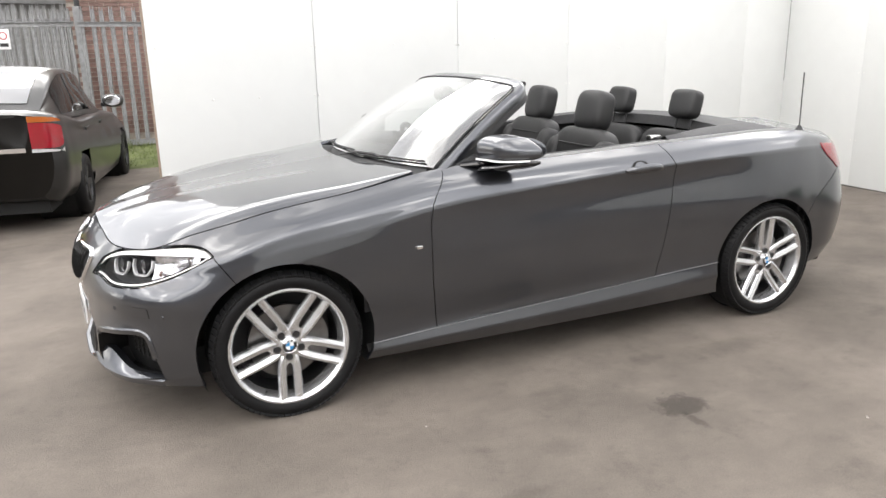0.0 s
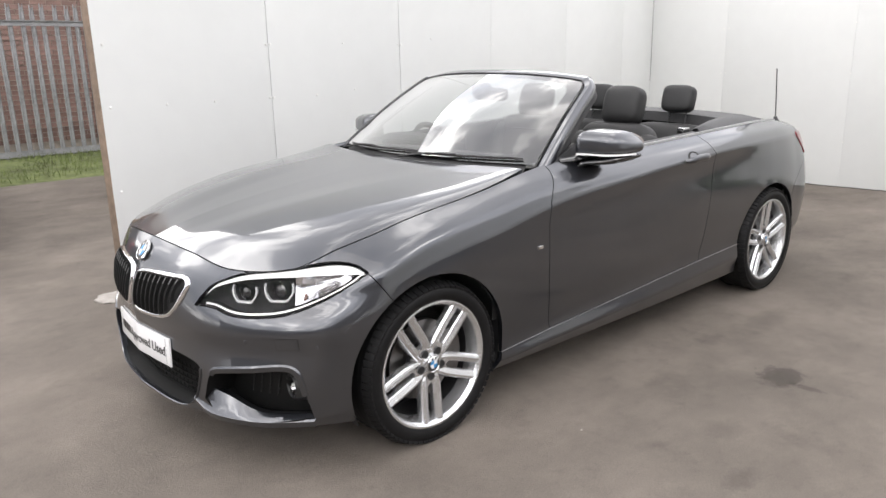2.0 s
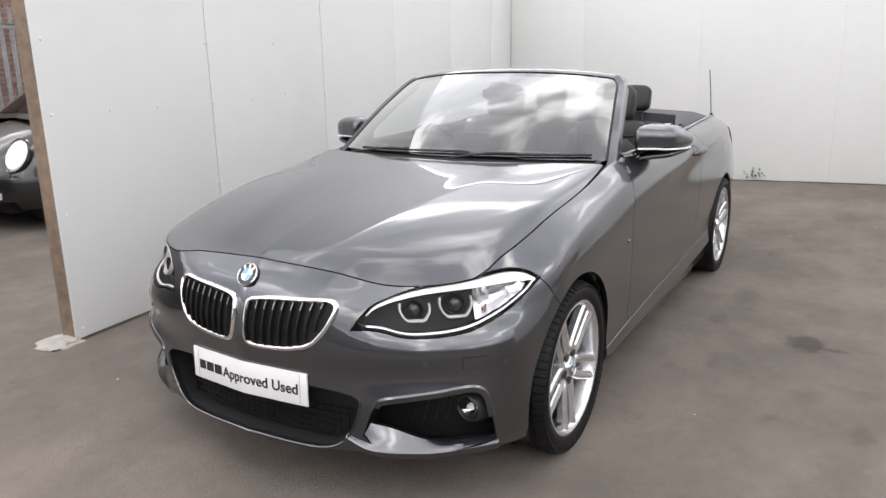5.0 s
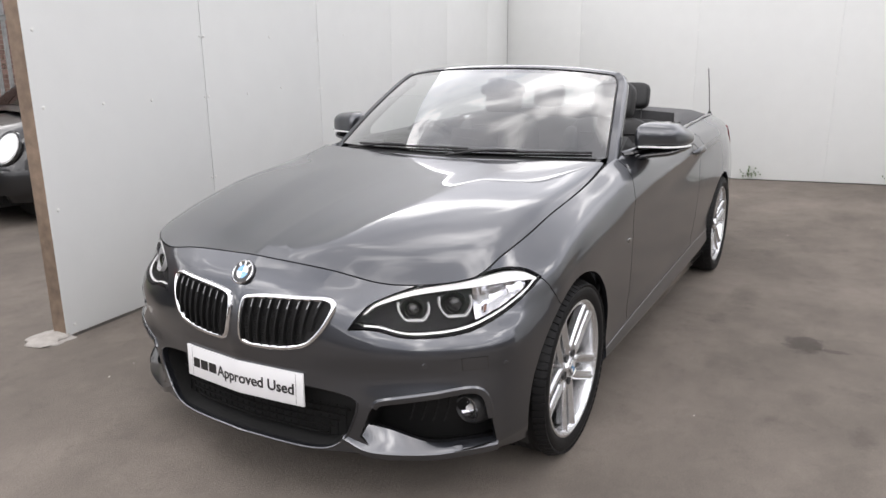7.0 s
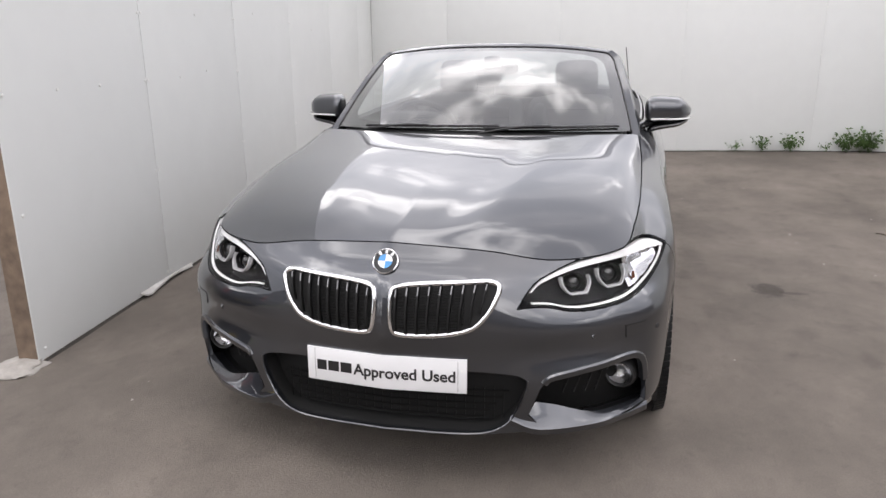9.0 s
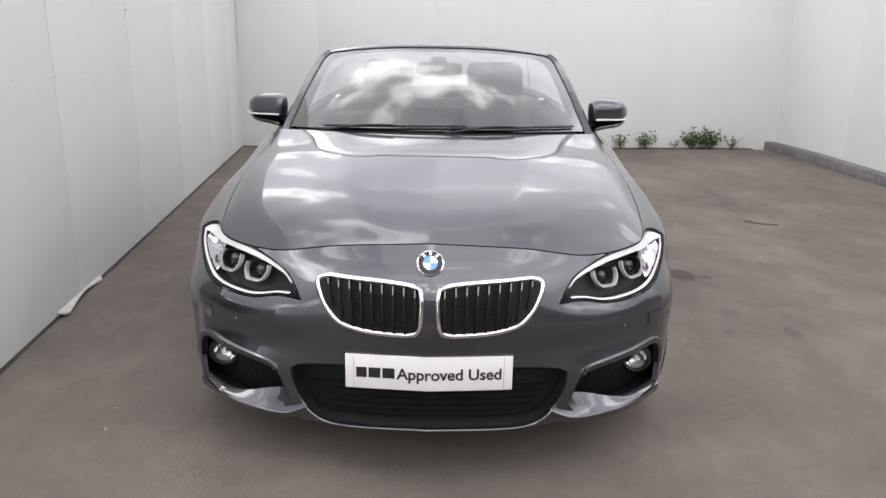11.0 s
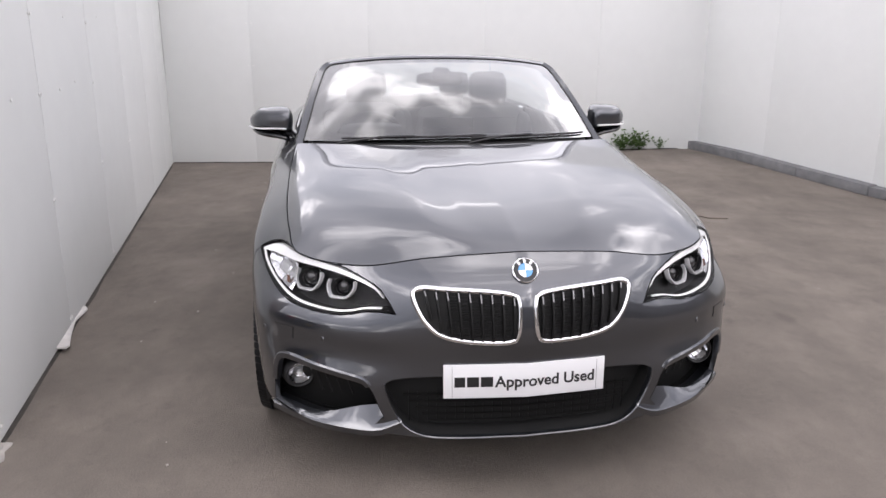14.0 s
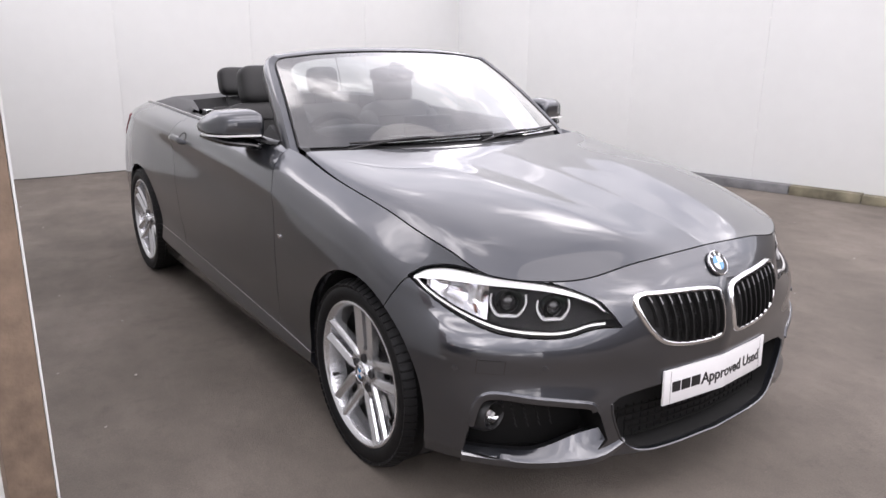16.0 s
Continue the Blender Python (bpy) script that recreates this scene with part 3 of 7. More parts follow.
# sections of the outer skin, from the nose round the corner along the flank to the tail;
# in each, from the lower edge up to the bonnet seam or waistline: x, half width, height
SECTIONS = [
    [(-.735, 0, .175), (-.785, 0, .197), (-.780, 0, .36), (-.781, 0, .455), (-.790, 0, .52), (-.784, 0, .58), (-.763, 0, .66), (-.725, 0, .73), (-.677, 0, .785)],
    [(-.710, .30, .175), (-.757, .30, .202), (-.750, .30, .36), (-.746, .30, .455), (-.748, .30, .525), (-.742, .30, .58), (-.720, .30, .655), (-.688, .30, .715), (-.650, .30, .766)],
    [(-.660, .50, .185), (-.700, .50, .214), (-.712, .50, .36), (-.692, .50, .46), (-.695, .50, .53), (-.682, .50, .58), (-.655, .50, .635), (-.630, .505, .69), (-.606, .505, .737)],
    [(-.575, .68, .195), (-.612, .685, .225), (-.628, .69, .36), (-.598, .692, .465), (-.591, .70, .54), (-.568, .702, .59), (-.530, .70, .64), (-.500, .70, .70), (-.470, .702, .752)],
    [(-.465, .79, .198), (-.487, .800, .235), (-.492, .810, .36), (-.468, .822, .465), (-.456, .832, .545), (-.430, .828, .595), (-.39, .815, .64), (-.365, .795, .70), (-.32, .735, .795)],
    [(-.33, .842, .19), (-.335, .857, .25), (-.33, .866, .34), (-.31, .872, .43), (-.29, .876, .51), (-.27, .876, .58), (-.25, .868, .655), (-.235, .848, .728), (-.19, .748, .822)],
    [(0, .85, .185), (0, .868, .26), (0, .880, .35), (0, .886, .45), (0, .887, .56), (0, .886, .64), (0, .879, .72), (0, .852, .795), (0, .756, .862)],
    [(.35, .85, .178), (.36, .878, .222), (.35, .868, .30), (.35, .877, .45), (.35, .880, .58), (.35, .880, .69), (.35, .876, .768), (.35, .842, .850), (.35, .760, .912)],
    [(.68, .85, .175), (.68, .882, .228), (.68, .864, .31), (.68, .874, .44), (.68, .878, .60), (.68, .876, .74), (.68, .878, .828), (.68, .838, .908), (.68, .752, .968)],
    [(1.30, .85, .170), (1.30, .883, .240), (1.30, .864, .335), (1.30, .873, .46), (1.30, .877, .64), (1.30, .873, .79), (1.30, .884, .878), (1.30, .846, .942), (1.30, .782, .988)],
    [(1.95, .85, .170), (1.95, .883, .262), (1.95, .866, .365), (1.95, .875, .50), (1.95, .879, .67), (1.95, .872, .82), (1.95, .887, .915), (1.95, .850, .966), (1.95, .785, 1.008)],
    [(2.33, .852, .175), (2.33, .884, .285), (2.33, .873, .39), (2.33, .882, .53), (2.33, .886, .67), (2.33, .876, .83), (2.33, .885, .926), (2.33, .844, .978), (2.33, .775, 1.017)],
    [(2.69, .85, .19), (2.69, .875, .33), (2.69, .885, .44), (2.69, .890, .55), (2.69, .892, .66), (2.69, .882, .79), (2.69, .868, .928), (2.69, .826, .982), (2.69, .76, 1.022)],
    [(3.00, .845, .236), (3.02, .865, .33), (3.03, .872, .44), (3.04, .875, .55), (3.04, .872, .66), (3.03, .860, .79), (3.02, .835, .925), (3.02, .79, .978), (3.02, .735, 1.008)],
    [(3.22, .79, .25), (3.26, .82, .34), (3.28, .83, .45), (3.29, .835, .56), (3.28, .83, .67), (3.26, .815, .79), (3.22, .79, .915), (3.21, .76, .955), (3.20, .72, .978)],
    [(3.42, .64, .26), (3.46, .66, .35), (3.48, .67, .46), (3.49, .67, .56), (3.47, .665, .67), (3.44, .66, .79), (3.39, .65, .905), (3.36, .64, .95), (3.33, .62, .975)],
    [(3.51, .36, .27), (3.55, .36, .36), (3.58, .365, .46), (3.59, .37, .56), (3.57, .365, .67), (3.54, .36, .79), (3.48, .36, .915), (3.45, .355, .965), (3.42, .35, .985)],
    [(3.54, 0, .27), (3.58, 0, .36), (3.61, 0, .46), (3.62, 0, .56), (3.60, 0, .67), (3.57, 0, .79), (3.51, 0, .925), (3.48, 0, .975), (3.44, 0, .995)],
]
SEC = np.array(SECTIONS)
NS, NK = SEC.shape[:2]
MIR = Matrix.Diagonal((1, -1, 1, 1))


def eased(p, t, crease=()):
    """Values at t (in spans) of the smooth run through rows p, with its slope broken at the crease rows."""
    n = len(p)
    i = min(int(t), n - 2)
    s = t - i
    a, b = p[i], p[i + 1]
    ta = (b - p[i - 1]) / 2 if i > 0 and i not in crease else b - a
    tb = (p[i + 2] - a) / 2 if i + 2 < n and i + 1 not in crease else b - a
    h = s * s * (3 - 2 * s)
    return a + (b - a) * h + ta * s * (1 - s) ** 2 + tb * s * s * (s - 1)


def chord(p, t):
    """As eased, with steps weighed by the distance between rows, for uneven stations."""
    n = len(p)
    i = min(int(t), n - 2)
    s = t - i
    d = [max(np.linalg.norm(p[j + 1] - p[j], axis=-1).mean(), 1e-6) for j in range(max(i - 1, 0), min(i + 2, n - 1))]
    a, b = p[i], p[i + 1]
    here = d[1] if i > 0 else d[0]
    ta = tb = b - a
    if i > 0:
        ta = ((b - a) / here * d[0] + (a - p[i - 1]) / d[0] * here) / (d[0] + here) * here
    if i + 2 < n:
        nx = d[-1]
        tb = ((b - a) / here * nx + (p[i + 2] - b) / nx * here) / (nx + here) * here
    h = s * s * (3 - 2 * s)
    return a + (b - a) * h + ta * s * (1 - s) ** 2 + tb * s * s * (s - 1)


def skin_at(u, v):
    return shaped(chord(SEC, u), u, v)


def shaped(row, u, v):
    """Up a section: the bumper has its fold under the lamps, the flank its waist crease."""
    k = min(1.0, max(0.0, (u - 3.9) / 1.4))
    k = k * k * (3 - 2 * k)
    nose = eased(row, v, (1,)) if k < 1 else 0
    flank = eased(row, v, (1, 6)) if k > 0 else 0
    return nose * (1 - k) + flank * k


STEP_U, STEP_V = 12, 7
US = [i / STEP_U for i in range((NS - 1) * STEP_U + 1)]
VS = [i / STEP_V for i in range((NK - 1) * STEP_V + 1)]


def side_skin():
    """Half of the outer skin (the +y half), one fine sheet."""
    bm = bmesh.new()
    grid = []
    for u in US:
        row = chord(SEC, u)
        grid.append([bm.verts.new(shaped(row, u, v)) for v in VS])
    for i in range(len(US) - 1):
        for j in range(len(VS) - 1):
            bm.faces.new((grid[i][j], grid[i][j + 1], grid[i + 1][j + 1], grid[i + 1][j]))
    bm.normal_update()
    bm.faces.ensure_lookup_table()
    if bm.faces[len(bm.faces) // 2].normal.y < 0:
        bmesh.ops.reverse_faces(bm, faces=bm.faces[:])
    bm.normal_update()
    return bm


def inside(poly, a, b):
    n, odd = len(poly), False
    for i in range(n):
        (x1, y1), (x2, y2) = poly[i], poly[(i + 1) % n]
        if (y1 > b) != (y2 > b) and a < (x2 - x1) * (b - y1) / (y2 - y1) + x1:
            odd = not odd
    return odd


def carve(bm, poly, ax, bx, keep):
    """Cuts an outline, seen along a direction, into a sheet. Returns the faces within it."""
    ax, bx = Vector(ax), Vector(bx)
    n = len(poly)
    pad = 0.02
    for i in range(n):
        p, q = poly[i], poly[(i + 1) % n]
        no = ax * (q[1] - p[1]) - bx * (q[0] - p[0])
        if no.length < 1e-9:
            continue
        lo = (min(p[0], q[0]) - pad, min(p[1], q[1]) - pad)
        hi = (max(p[0], q[0]) + pad, max(p[1], q[1]) + pad)
        fs = []
        for f in bm.faces:
            c = f.calc_center_median()
            if keep(c) and lo[0] < c.dot(ax) < hi[0] and lo[1] < c.dot(bx) < hi[1]:
                fs.append(f)
        if not fs:
            continue
        es = list({e for f in fs for e in f.edges})
        vs = list({v for f in fs for v in f.verts})
        bmesh.ops.bisect_plane(bm, geom=fs + es + vs, dist=1e-5, plane_co=ax * p[0] + bx * p[1], plane_no=no)
    return [f for f in bm.faces if keep(f.calc_center_median()) and inside(poly, f.calc_center_median().dot(ax), f.calc_center_median().dot(bx))]


def taken(bm, faces, both=False, gap=0.002, lip=0.018, remove=True):
    """A new sheet from these faces: drawn in at its rim by the gap and folded inwards."""
    nb = bmesh.new()
    ids = {}
    faces = list(faces)
    for f in faces:
        for v in f.verts:
            if v not in ids:
                ids[v] = nb.verts.new(v.co)
    for f in faces:
        nb.faces.new([ids[v] for v in f.verts])
    if remove:
        bmesh.ops.delete(bm, geom=faces, context="FACES")
    if both:
        geom = nb.verts[:] + nb.edges[:] + nb.faces[:]
        d = bmesh.ops.duplicate(nb, geom=geom)
        vs = [g for g in d["geom"] if isinstance(g, bmesh.types.BMVert)]
        fs = [g for g in d["geom"] if isinstance(g, bmesh.types.BMFace)]
        for v in vs:
            v.co.y *= -1
        bmesh.ops.reverse_faces(nb, faces=fs)
        bmesh.ops.remove_doubles(nb, verts=nb.verts[:], dist=2e-4)
    rim(nb, gap, lip)
    return nb


def rim(nb, gap, lip):
    nb.normal_update()
    bound = [e for e in nb.edges if e.is_boundary]
    if gap:
        shift = {}
        for e in bound:
            f = e.link_faces[0]
            t = (e.verts[1].co - e.verts[0].co)
            if t.length < 1e-7:
                continue
            inn = f.normal.cross(t).normalized()
            if inn.dot(f.calc_center_median() - e.verts[0].co) < 0:
                inn = -inn
            for v in e.verts:
                shift.setdefault(v, []).append(inn)
        for v, ins in shift.items():
            s = sum(ins, Vector())
            if s.length > 1e-6:
                v.co += s.normalized() * gap
    if lip:
        nrm = {}
        for e in bound:
            for v in e.verts:
                nrm[v] = v.normal.copy()
        r = bmesh.ops.extrude_edge_only(nb, edges=bound)
        new_v = {g for g in r["geom"] if isinstance(g, bmesh.types.BMVert)}
        for v in new_v:
            for e in v.link_edges:
                o = e.other_vert(v)
                if o in nrm and o not in new_v:
                    v.co -= nrm[o] * lip
                    break


def mirrored(bm):
    b = bm.copy()
    bmesh.ops.transform(b, matrix=MIR, verts=b.verts[:])
    bmesh.ops.reverse_faces(b, faces=b.faces[:])
    return b


def pair(name, bm, mat, parent, label="", sharp=35.0):
    """A part on either side of the car."""
    m = mirrored(bm)
    return part(name, bm, mat, parent, label, sharp), part(name, m, mat, parent, label, sharp)


skin = side_skin()
TREE = BVHTree.FromBMesh(skin)
R2 = math.sqrt(0.5)
DIAG, UPV, XAX, YAX = Vector((R2, R2, 0)), Vector((0, 0, 1)), Vector((1, 0, 0)), Vector((0, 1, 0))


def on_front(w, z, depth=0.0):
    """A point of the skin met from ahead at half width w and height z, set in by a depth."""
    hit = TREE.ray_cast(Vector((-3, w, z)), XAX)
    p = hit[0] if hit[0] is not None else Vector((-0.6, w, z))
    return p + XAX * depth


def on_corner(q, z, depth=0.0):
    """A point of the skin met from the front corner, at q along the diagonal and height z."""
    way = Vector((R2, -R2, 0))
    hit = TREE.ray_cast(DIAG * q + UPV * z - way * 3, way)
    p = hit[0] if hit[0] is not None else DIAG * q + UPV * z - way * 0.85
    return p + way * depth


def on_side(x, z, depth=0.0):
    hit = TREE.ray_cast(Vector((x, 3, z)), -YAX)
    p = hit[0] if hit[0] is not None else Vector((x, 0.87, z))
    return p - YAX * depth


# outlines of the openings
LAMP = [tuple(p) for p in spline([(-.216, .606), (-.185, .645), (-.136, .686), (-.031, .727), (.075, .747), (.173, .758), (.28, .762), (.36, .748), (.41, .722)], 3)] + [
    tuple(p) for p in spline([(.41, .722), (.35, .686), (.25, .638), (.13, .603), (.0, .590), (-.069, .592), (-.125, .606), (-.17, .609), (-.216, .606)], 3)][1:-1]
FOG = [(-.196, .268), (-.168, .355), (-.15, .386), (-.08, .402), (.02, .418), (.09, .427), (.135, .428), (.160, .420), (.176, .403), (.186, .375), (.20, .32), (.218, .242), (.06, .222), (-.06, .213), (-.145, .214)]
INTAKE = [tuple(p) for p in spline([(0, .207), (.20, .207), (.325, .214), (.385, .247), (.418, .305), (.436, .356), (.437, .384)], 3)] + [(.415, .396), (.36, .404), (.25, .410), (0, .412)]
INTAKE_FULL = INTAKE + [(-a, b) for a, b in INTAKE[::-1]][1:-1]
ARCH_R, ARCH_W = 0.346, 0.368


def arch(cx):
    return [(cx + ARCH_W * math.cos(a), 0.318 + ARCH_R * math.sin(a)) for a in np.linspace(-0.55, math.pi + 0.55, 34)] + [(cx - 0.32, -0.2), (cx + 0.32, -0.2)]


near_corner = lambda c: c.x < -0.1 and c.y > 0.2
lamp_faces = carve(skin, LAMP, DIAG, UPV, near_corner)
lamp_bm = taken(skin, lamp_faces, gap=0.003, lip=0.0)
fog_faces = carve(skin, FOG, DIAG, UPV, near_corner)
fog_bm = taken(skin, fog_faces, gap=0.0, lip=0.0)
intake_faces = carve(skin, INTAKE[:-1] + [(-.01, .412), (-.01, .207)], YAX, UPV, lambda c: c.x < -0.5 and c.y < 0.6)
intake_bm = taken(skin, intake_faces, gap=0.0, lip=0.0)
for cx in (0.0, 2.69):
    fs = carve(skin, arch(cx), XAX, UPV, lambda c, cx=cx: c.y > 0.55 and abs(c.x - cx) < 0.5)
    bmesh.ops.delete(skin, geom=fs, context="FACES")

# the panels: outlines on the flank, x and height
SILL = [(-.2, .10)] + [(x, z) for x, z in ((.20, .250), (.40, .258), (.68, .275), (1.3, .304), (1.95, .335), (2.33, .353), (2.6, .36))] + [(2.9, .10)]
DOOR = [(.760, 1.05), (.748, .955), (.690, .885), (.660, .835), (.648, .76), (.650, .50), (.667, .277), (1.3, .307), (1.905, .336), (1.938, .47), (1.968, .65), (1.985, .80), (1.987, .90), (1.960, .965), (1.925, 1.05)]
NOSE = [(-1.2, .05), (-1.2, 1.2), (-.50, 1.2), (-.50, .76), (-.30, .735), (-.262, .715), (-.195, .615), (-.1, .5), (-.1, .05)]
TAIL = [(3.9, .05), (3.9, .80), (3.25, .79), (3.12, .70), (3.02, .62), (2.95, .50), (2.95, .05)]
on_flank = lambda c: c.y > 0.45
sill_bm = taken(skin, carve(skin, SILL, XAX, UPV, lambda c: c.y > 0.6 and -.1 < c.x < 2.9))
door_bm = taken(skin, carve(skin, DOOR, XAX, UPV, on_flank))
tail_bm = taken(skin, carve(skin, TAIL, XAX, UPV, lambda c: c.x > 2.8), both=True)
nose_bm = taken(skin, carve(skin, NOSE, XAX, UPV, lambda c: c.x < 0.2), both=True)
wing_bm = taken(skin, [f for f in skin.faces if f.calc_center_median().x < 1.2])
quarter_bm = taken(skin, skin.faces[:])

part("front_bumper", nose_bm, PAINT, car, "painted sport bumper with deep side intakes", 50)
part("rear_bumper", tail_bm, PAINT, car, "painted rear bumper", 50)
pair("front_wing", wing_bm, PAINT, car, "", 50)
doors = pair("door", door_bm, PAINT, car, "", 50)
pair("rear_quarter", quarter_bm, PAINT, car, "", 50)
pair("side_skirt", sill_bm, PAINT, car, "", 50)


# bonnet: four edge curves and the sheet between them
NB = 80


def soft(t):
    t = min(1.0, max(0.0, t))
    return t * t * (3 - 2 * t)


def bonnet():
    last = 3.0
    front = np.array([skin_at(last * t, 8) for t in np.linspace(0, 1, NB + 1)])
    far = np.array(spline([(.485, 0, .972), (.505, .25, .972), (.555, .50, .974), (.610, .70, .975), (.622, .745, .972)], 20))
    far = np.array([far[round(t * (len(far) - 1))] for t in np.linspace(0, 1, NB + 1)])
    seam = [skin_at(u, 8) for u in np.linspace(last, 7.55, 61)]
    seam = np.array([[x, w, z] for x, w, z in seam])
    # the seam swings in and up at its rear end
    tail_pt = far[-1]
    for i in range(61):
        r = i / 60
        k = max(0.0, (r - 0.80) / 0.20)
        seam[i] = seam[i] * (1 - k ** 2.2) + tail_pt * k ** 2.2
    mid = np.array(spline([(-.677, 0, .785), (-.56, 0, .822), (-.36, 0, .866), (-.10, 0, .905), (.20, 0, .942), (.485, 0, .972)], 12))
    mid = mid[:61] if len(mid) >= 61 else mid
    bm = bmesh.new()
    g = []
    for i in range(61):
        r = i / 60
        row = []
        for j in range(NB + 1):
            t = j / NB
            f = t ** 1.8
            p = (1 - r) * front[j] + r * far[j] + (1 - f) * mid[i] + f * seam[i]
            p -= (1 - r) * (1 - f) * front[0] + (1 - r) * f * front[-1] + r * (1 - f) * far[0] + r * f * far[-1]
            crown = 0.030 * math.sin(math.pi * r) * (1 - t ** 2.3) * (t ** 1.5) * 2.9
            # two ridges run from the grille out to the screen: a short slope up to a crest, then a long fall
            top = 0.22 + 0.22 * r
            up = soft((t - top + 0.16) / 0.19)
            down = max(0.0, 1 - max(0.0, t - top) / (0.98 - top))
            ridge = 0.0095 * up * down ** 1.3 * soft(r / 0.25) * soft((1 - r) / 0.40)
            p = p + np.array((0, 0, crown + ridge))
            row.append(p)
        g.append(row)
    full = []
    for row in g:
        left = [bm.verts.new((p[0], -p[1], p[2])) for p in row[:0:-1]]
        right = [bm.verts.new(p) for p in row]
        full.append(left + right)
    for i in range(60):
        for j in range(2 * NB):
            bm.faces.new((full[i][j], full[i][j + 1], full[i + 1][j + 1], full[i + 1][j]))
    bm.normal_update()
    if sum(f.normal.z for f in bm.faces) < 0:
        bmesh.ops.reverse_faces(bm, faces=bm.faces[:])
    return bm, far


bonnet_bm, COWL = bonnet()
rim(bonnet_bm, 0.003, 0.02)
part("bonnet", bonnet_bm, PAINT, car, "long painted bonnet with raised ridges", 60)


# black liner just behind the skin, so that the joints stay dark
def liner():
    bm = bmesh.new()
    for sgn in (1, -1):
        grid = []
        for u in np.linspace(0, NS - 1, 90):
            row = []
            for v in np.linspace(0.4, 8, 14):
                p = Vector(skin_at(u, v))
                w = p.y
                row.append(bm.verts.new((1.40 + (p.x - 1.40) * 0.972, sgn * max(0, w - 0.035), p.z - 0.02)))
            grid.append(row)
        for i in range(89):
            for j in range(13):
                c = sum((v.co for v in (grid[i][j], grid[i + 1][j + 1])), Vector()) / 2
                if any(math.hypot(c.x - cx, c.z - 0.318) < 0.385 for cx in (0, 2.69)) or (c.x < -0.15 and 0.18 < c.z < 0.47) or (c.x < -0.1 and abs(c.y) > 0.3 and c.z > .5):
                    continue
                bm.faces.new((grid[i][j], grid[i][j + 1], grid[i + 1][j + 1], grid[i + 1][j]))
    bmesh.ops.delete(bm, geom=[v for v in bm.verts if not v.link_faces], context="VERTS")
    return bm


part("inner_structure", liner(), DARK_VOID, car)
part("under_tray", box_bm(-.40, 3.40, -.66, .66, .17, .30, bevel=0.02), DARK_VOID, car)
part("engine_bay", box_bm(-.42, .42, -.56, .56, .30, .74, bevel=0.03), DARK_VOID, car)


# wheel housings
def housing(cx):
    bm = bmesh.new()
    arc = np.linspace(-0.45, math.pi + 0.45, 30)
    for a0, a1 in zip(arc, arc[1:]):
        ps = []
        for a in (a0, a1):
            for w in (0.845, 0.58):
                ps.append(bm.verts.new((cx + 0.374 * math.cos(a), w, 0.318 + 0.352 * math.sin(a))))
        bm.faces.new((ps[0], ps[1], ps[3], ps[2]))
    back = [bm.verts.new((cx + 0.374 * math.cos(a), 0.58, 0.318 + 0.352 * math.sin(a))) for a in arc]
    bm.faces.new(back)
    bmesh.ops.remove_doubles(bm, verts=bm.verts[:], dist=1e-5)
    return bm


for cx in (0.0, 2.69):
    pair("wheel_housing", housing(cx), BLACK_PLASTIC, car)


# ---- front details ----
def set_in(bm, way, deep):
    """A recess behind a sheet: the sheet's copy set back, and walls from its rim."""
    b = bm.copy()
    b.normal_update()
    bound = [e for e in b.edges if e.is_boundary and max(abs(v.co.y) for v in e.verts) > 0.013]
    old = b.verts[:]
    bmesh.ops.extrude_edge_only(b, edges=bound)
    for v in old:
        v.co += Vector(way) * deep
    return b


def recess(name, bm, way, deep, mat, label=""):
    b = set_in(bm, way, deep)
    return pair(name, b, mat, car, label)


CORNER_IN = Vector((R2, -R2, 0))


def strip(inner, outer, at, depth, thick=0.004, way=CORNER_IN):
    """A raised band between two outlines of equal length laid on the skin."""
    bm = bmesh.new()
    rows = []
    for (a, b) in zip(inner, outer):
        p, q = at(a[0], a[1], depth), at(b[0], b[1], depth)
        rows.append([bm.verts.new(v) for v in (p, q, q + Vector(way) * thick, p + Vector(way) * thick)])
    for r, s in zip(rows, rows[1:]):
        for k in range(4):
            bm.faces.new((r[k], r[(k + 1) % 4], s[(k + 1) % 4], s[k]))
    bm.faces.new(rows[0])
    bm.faces.new(rows[-1][::-1])
    bmesh.ops.recalc_face_normals(bm, faces=bm.faces[:])
    return bm


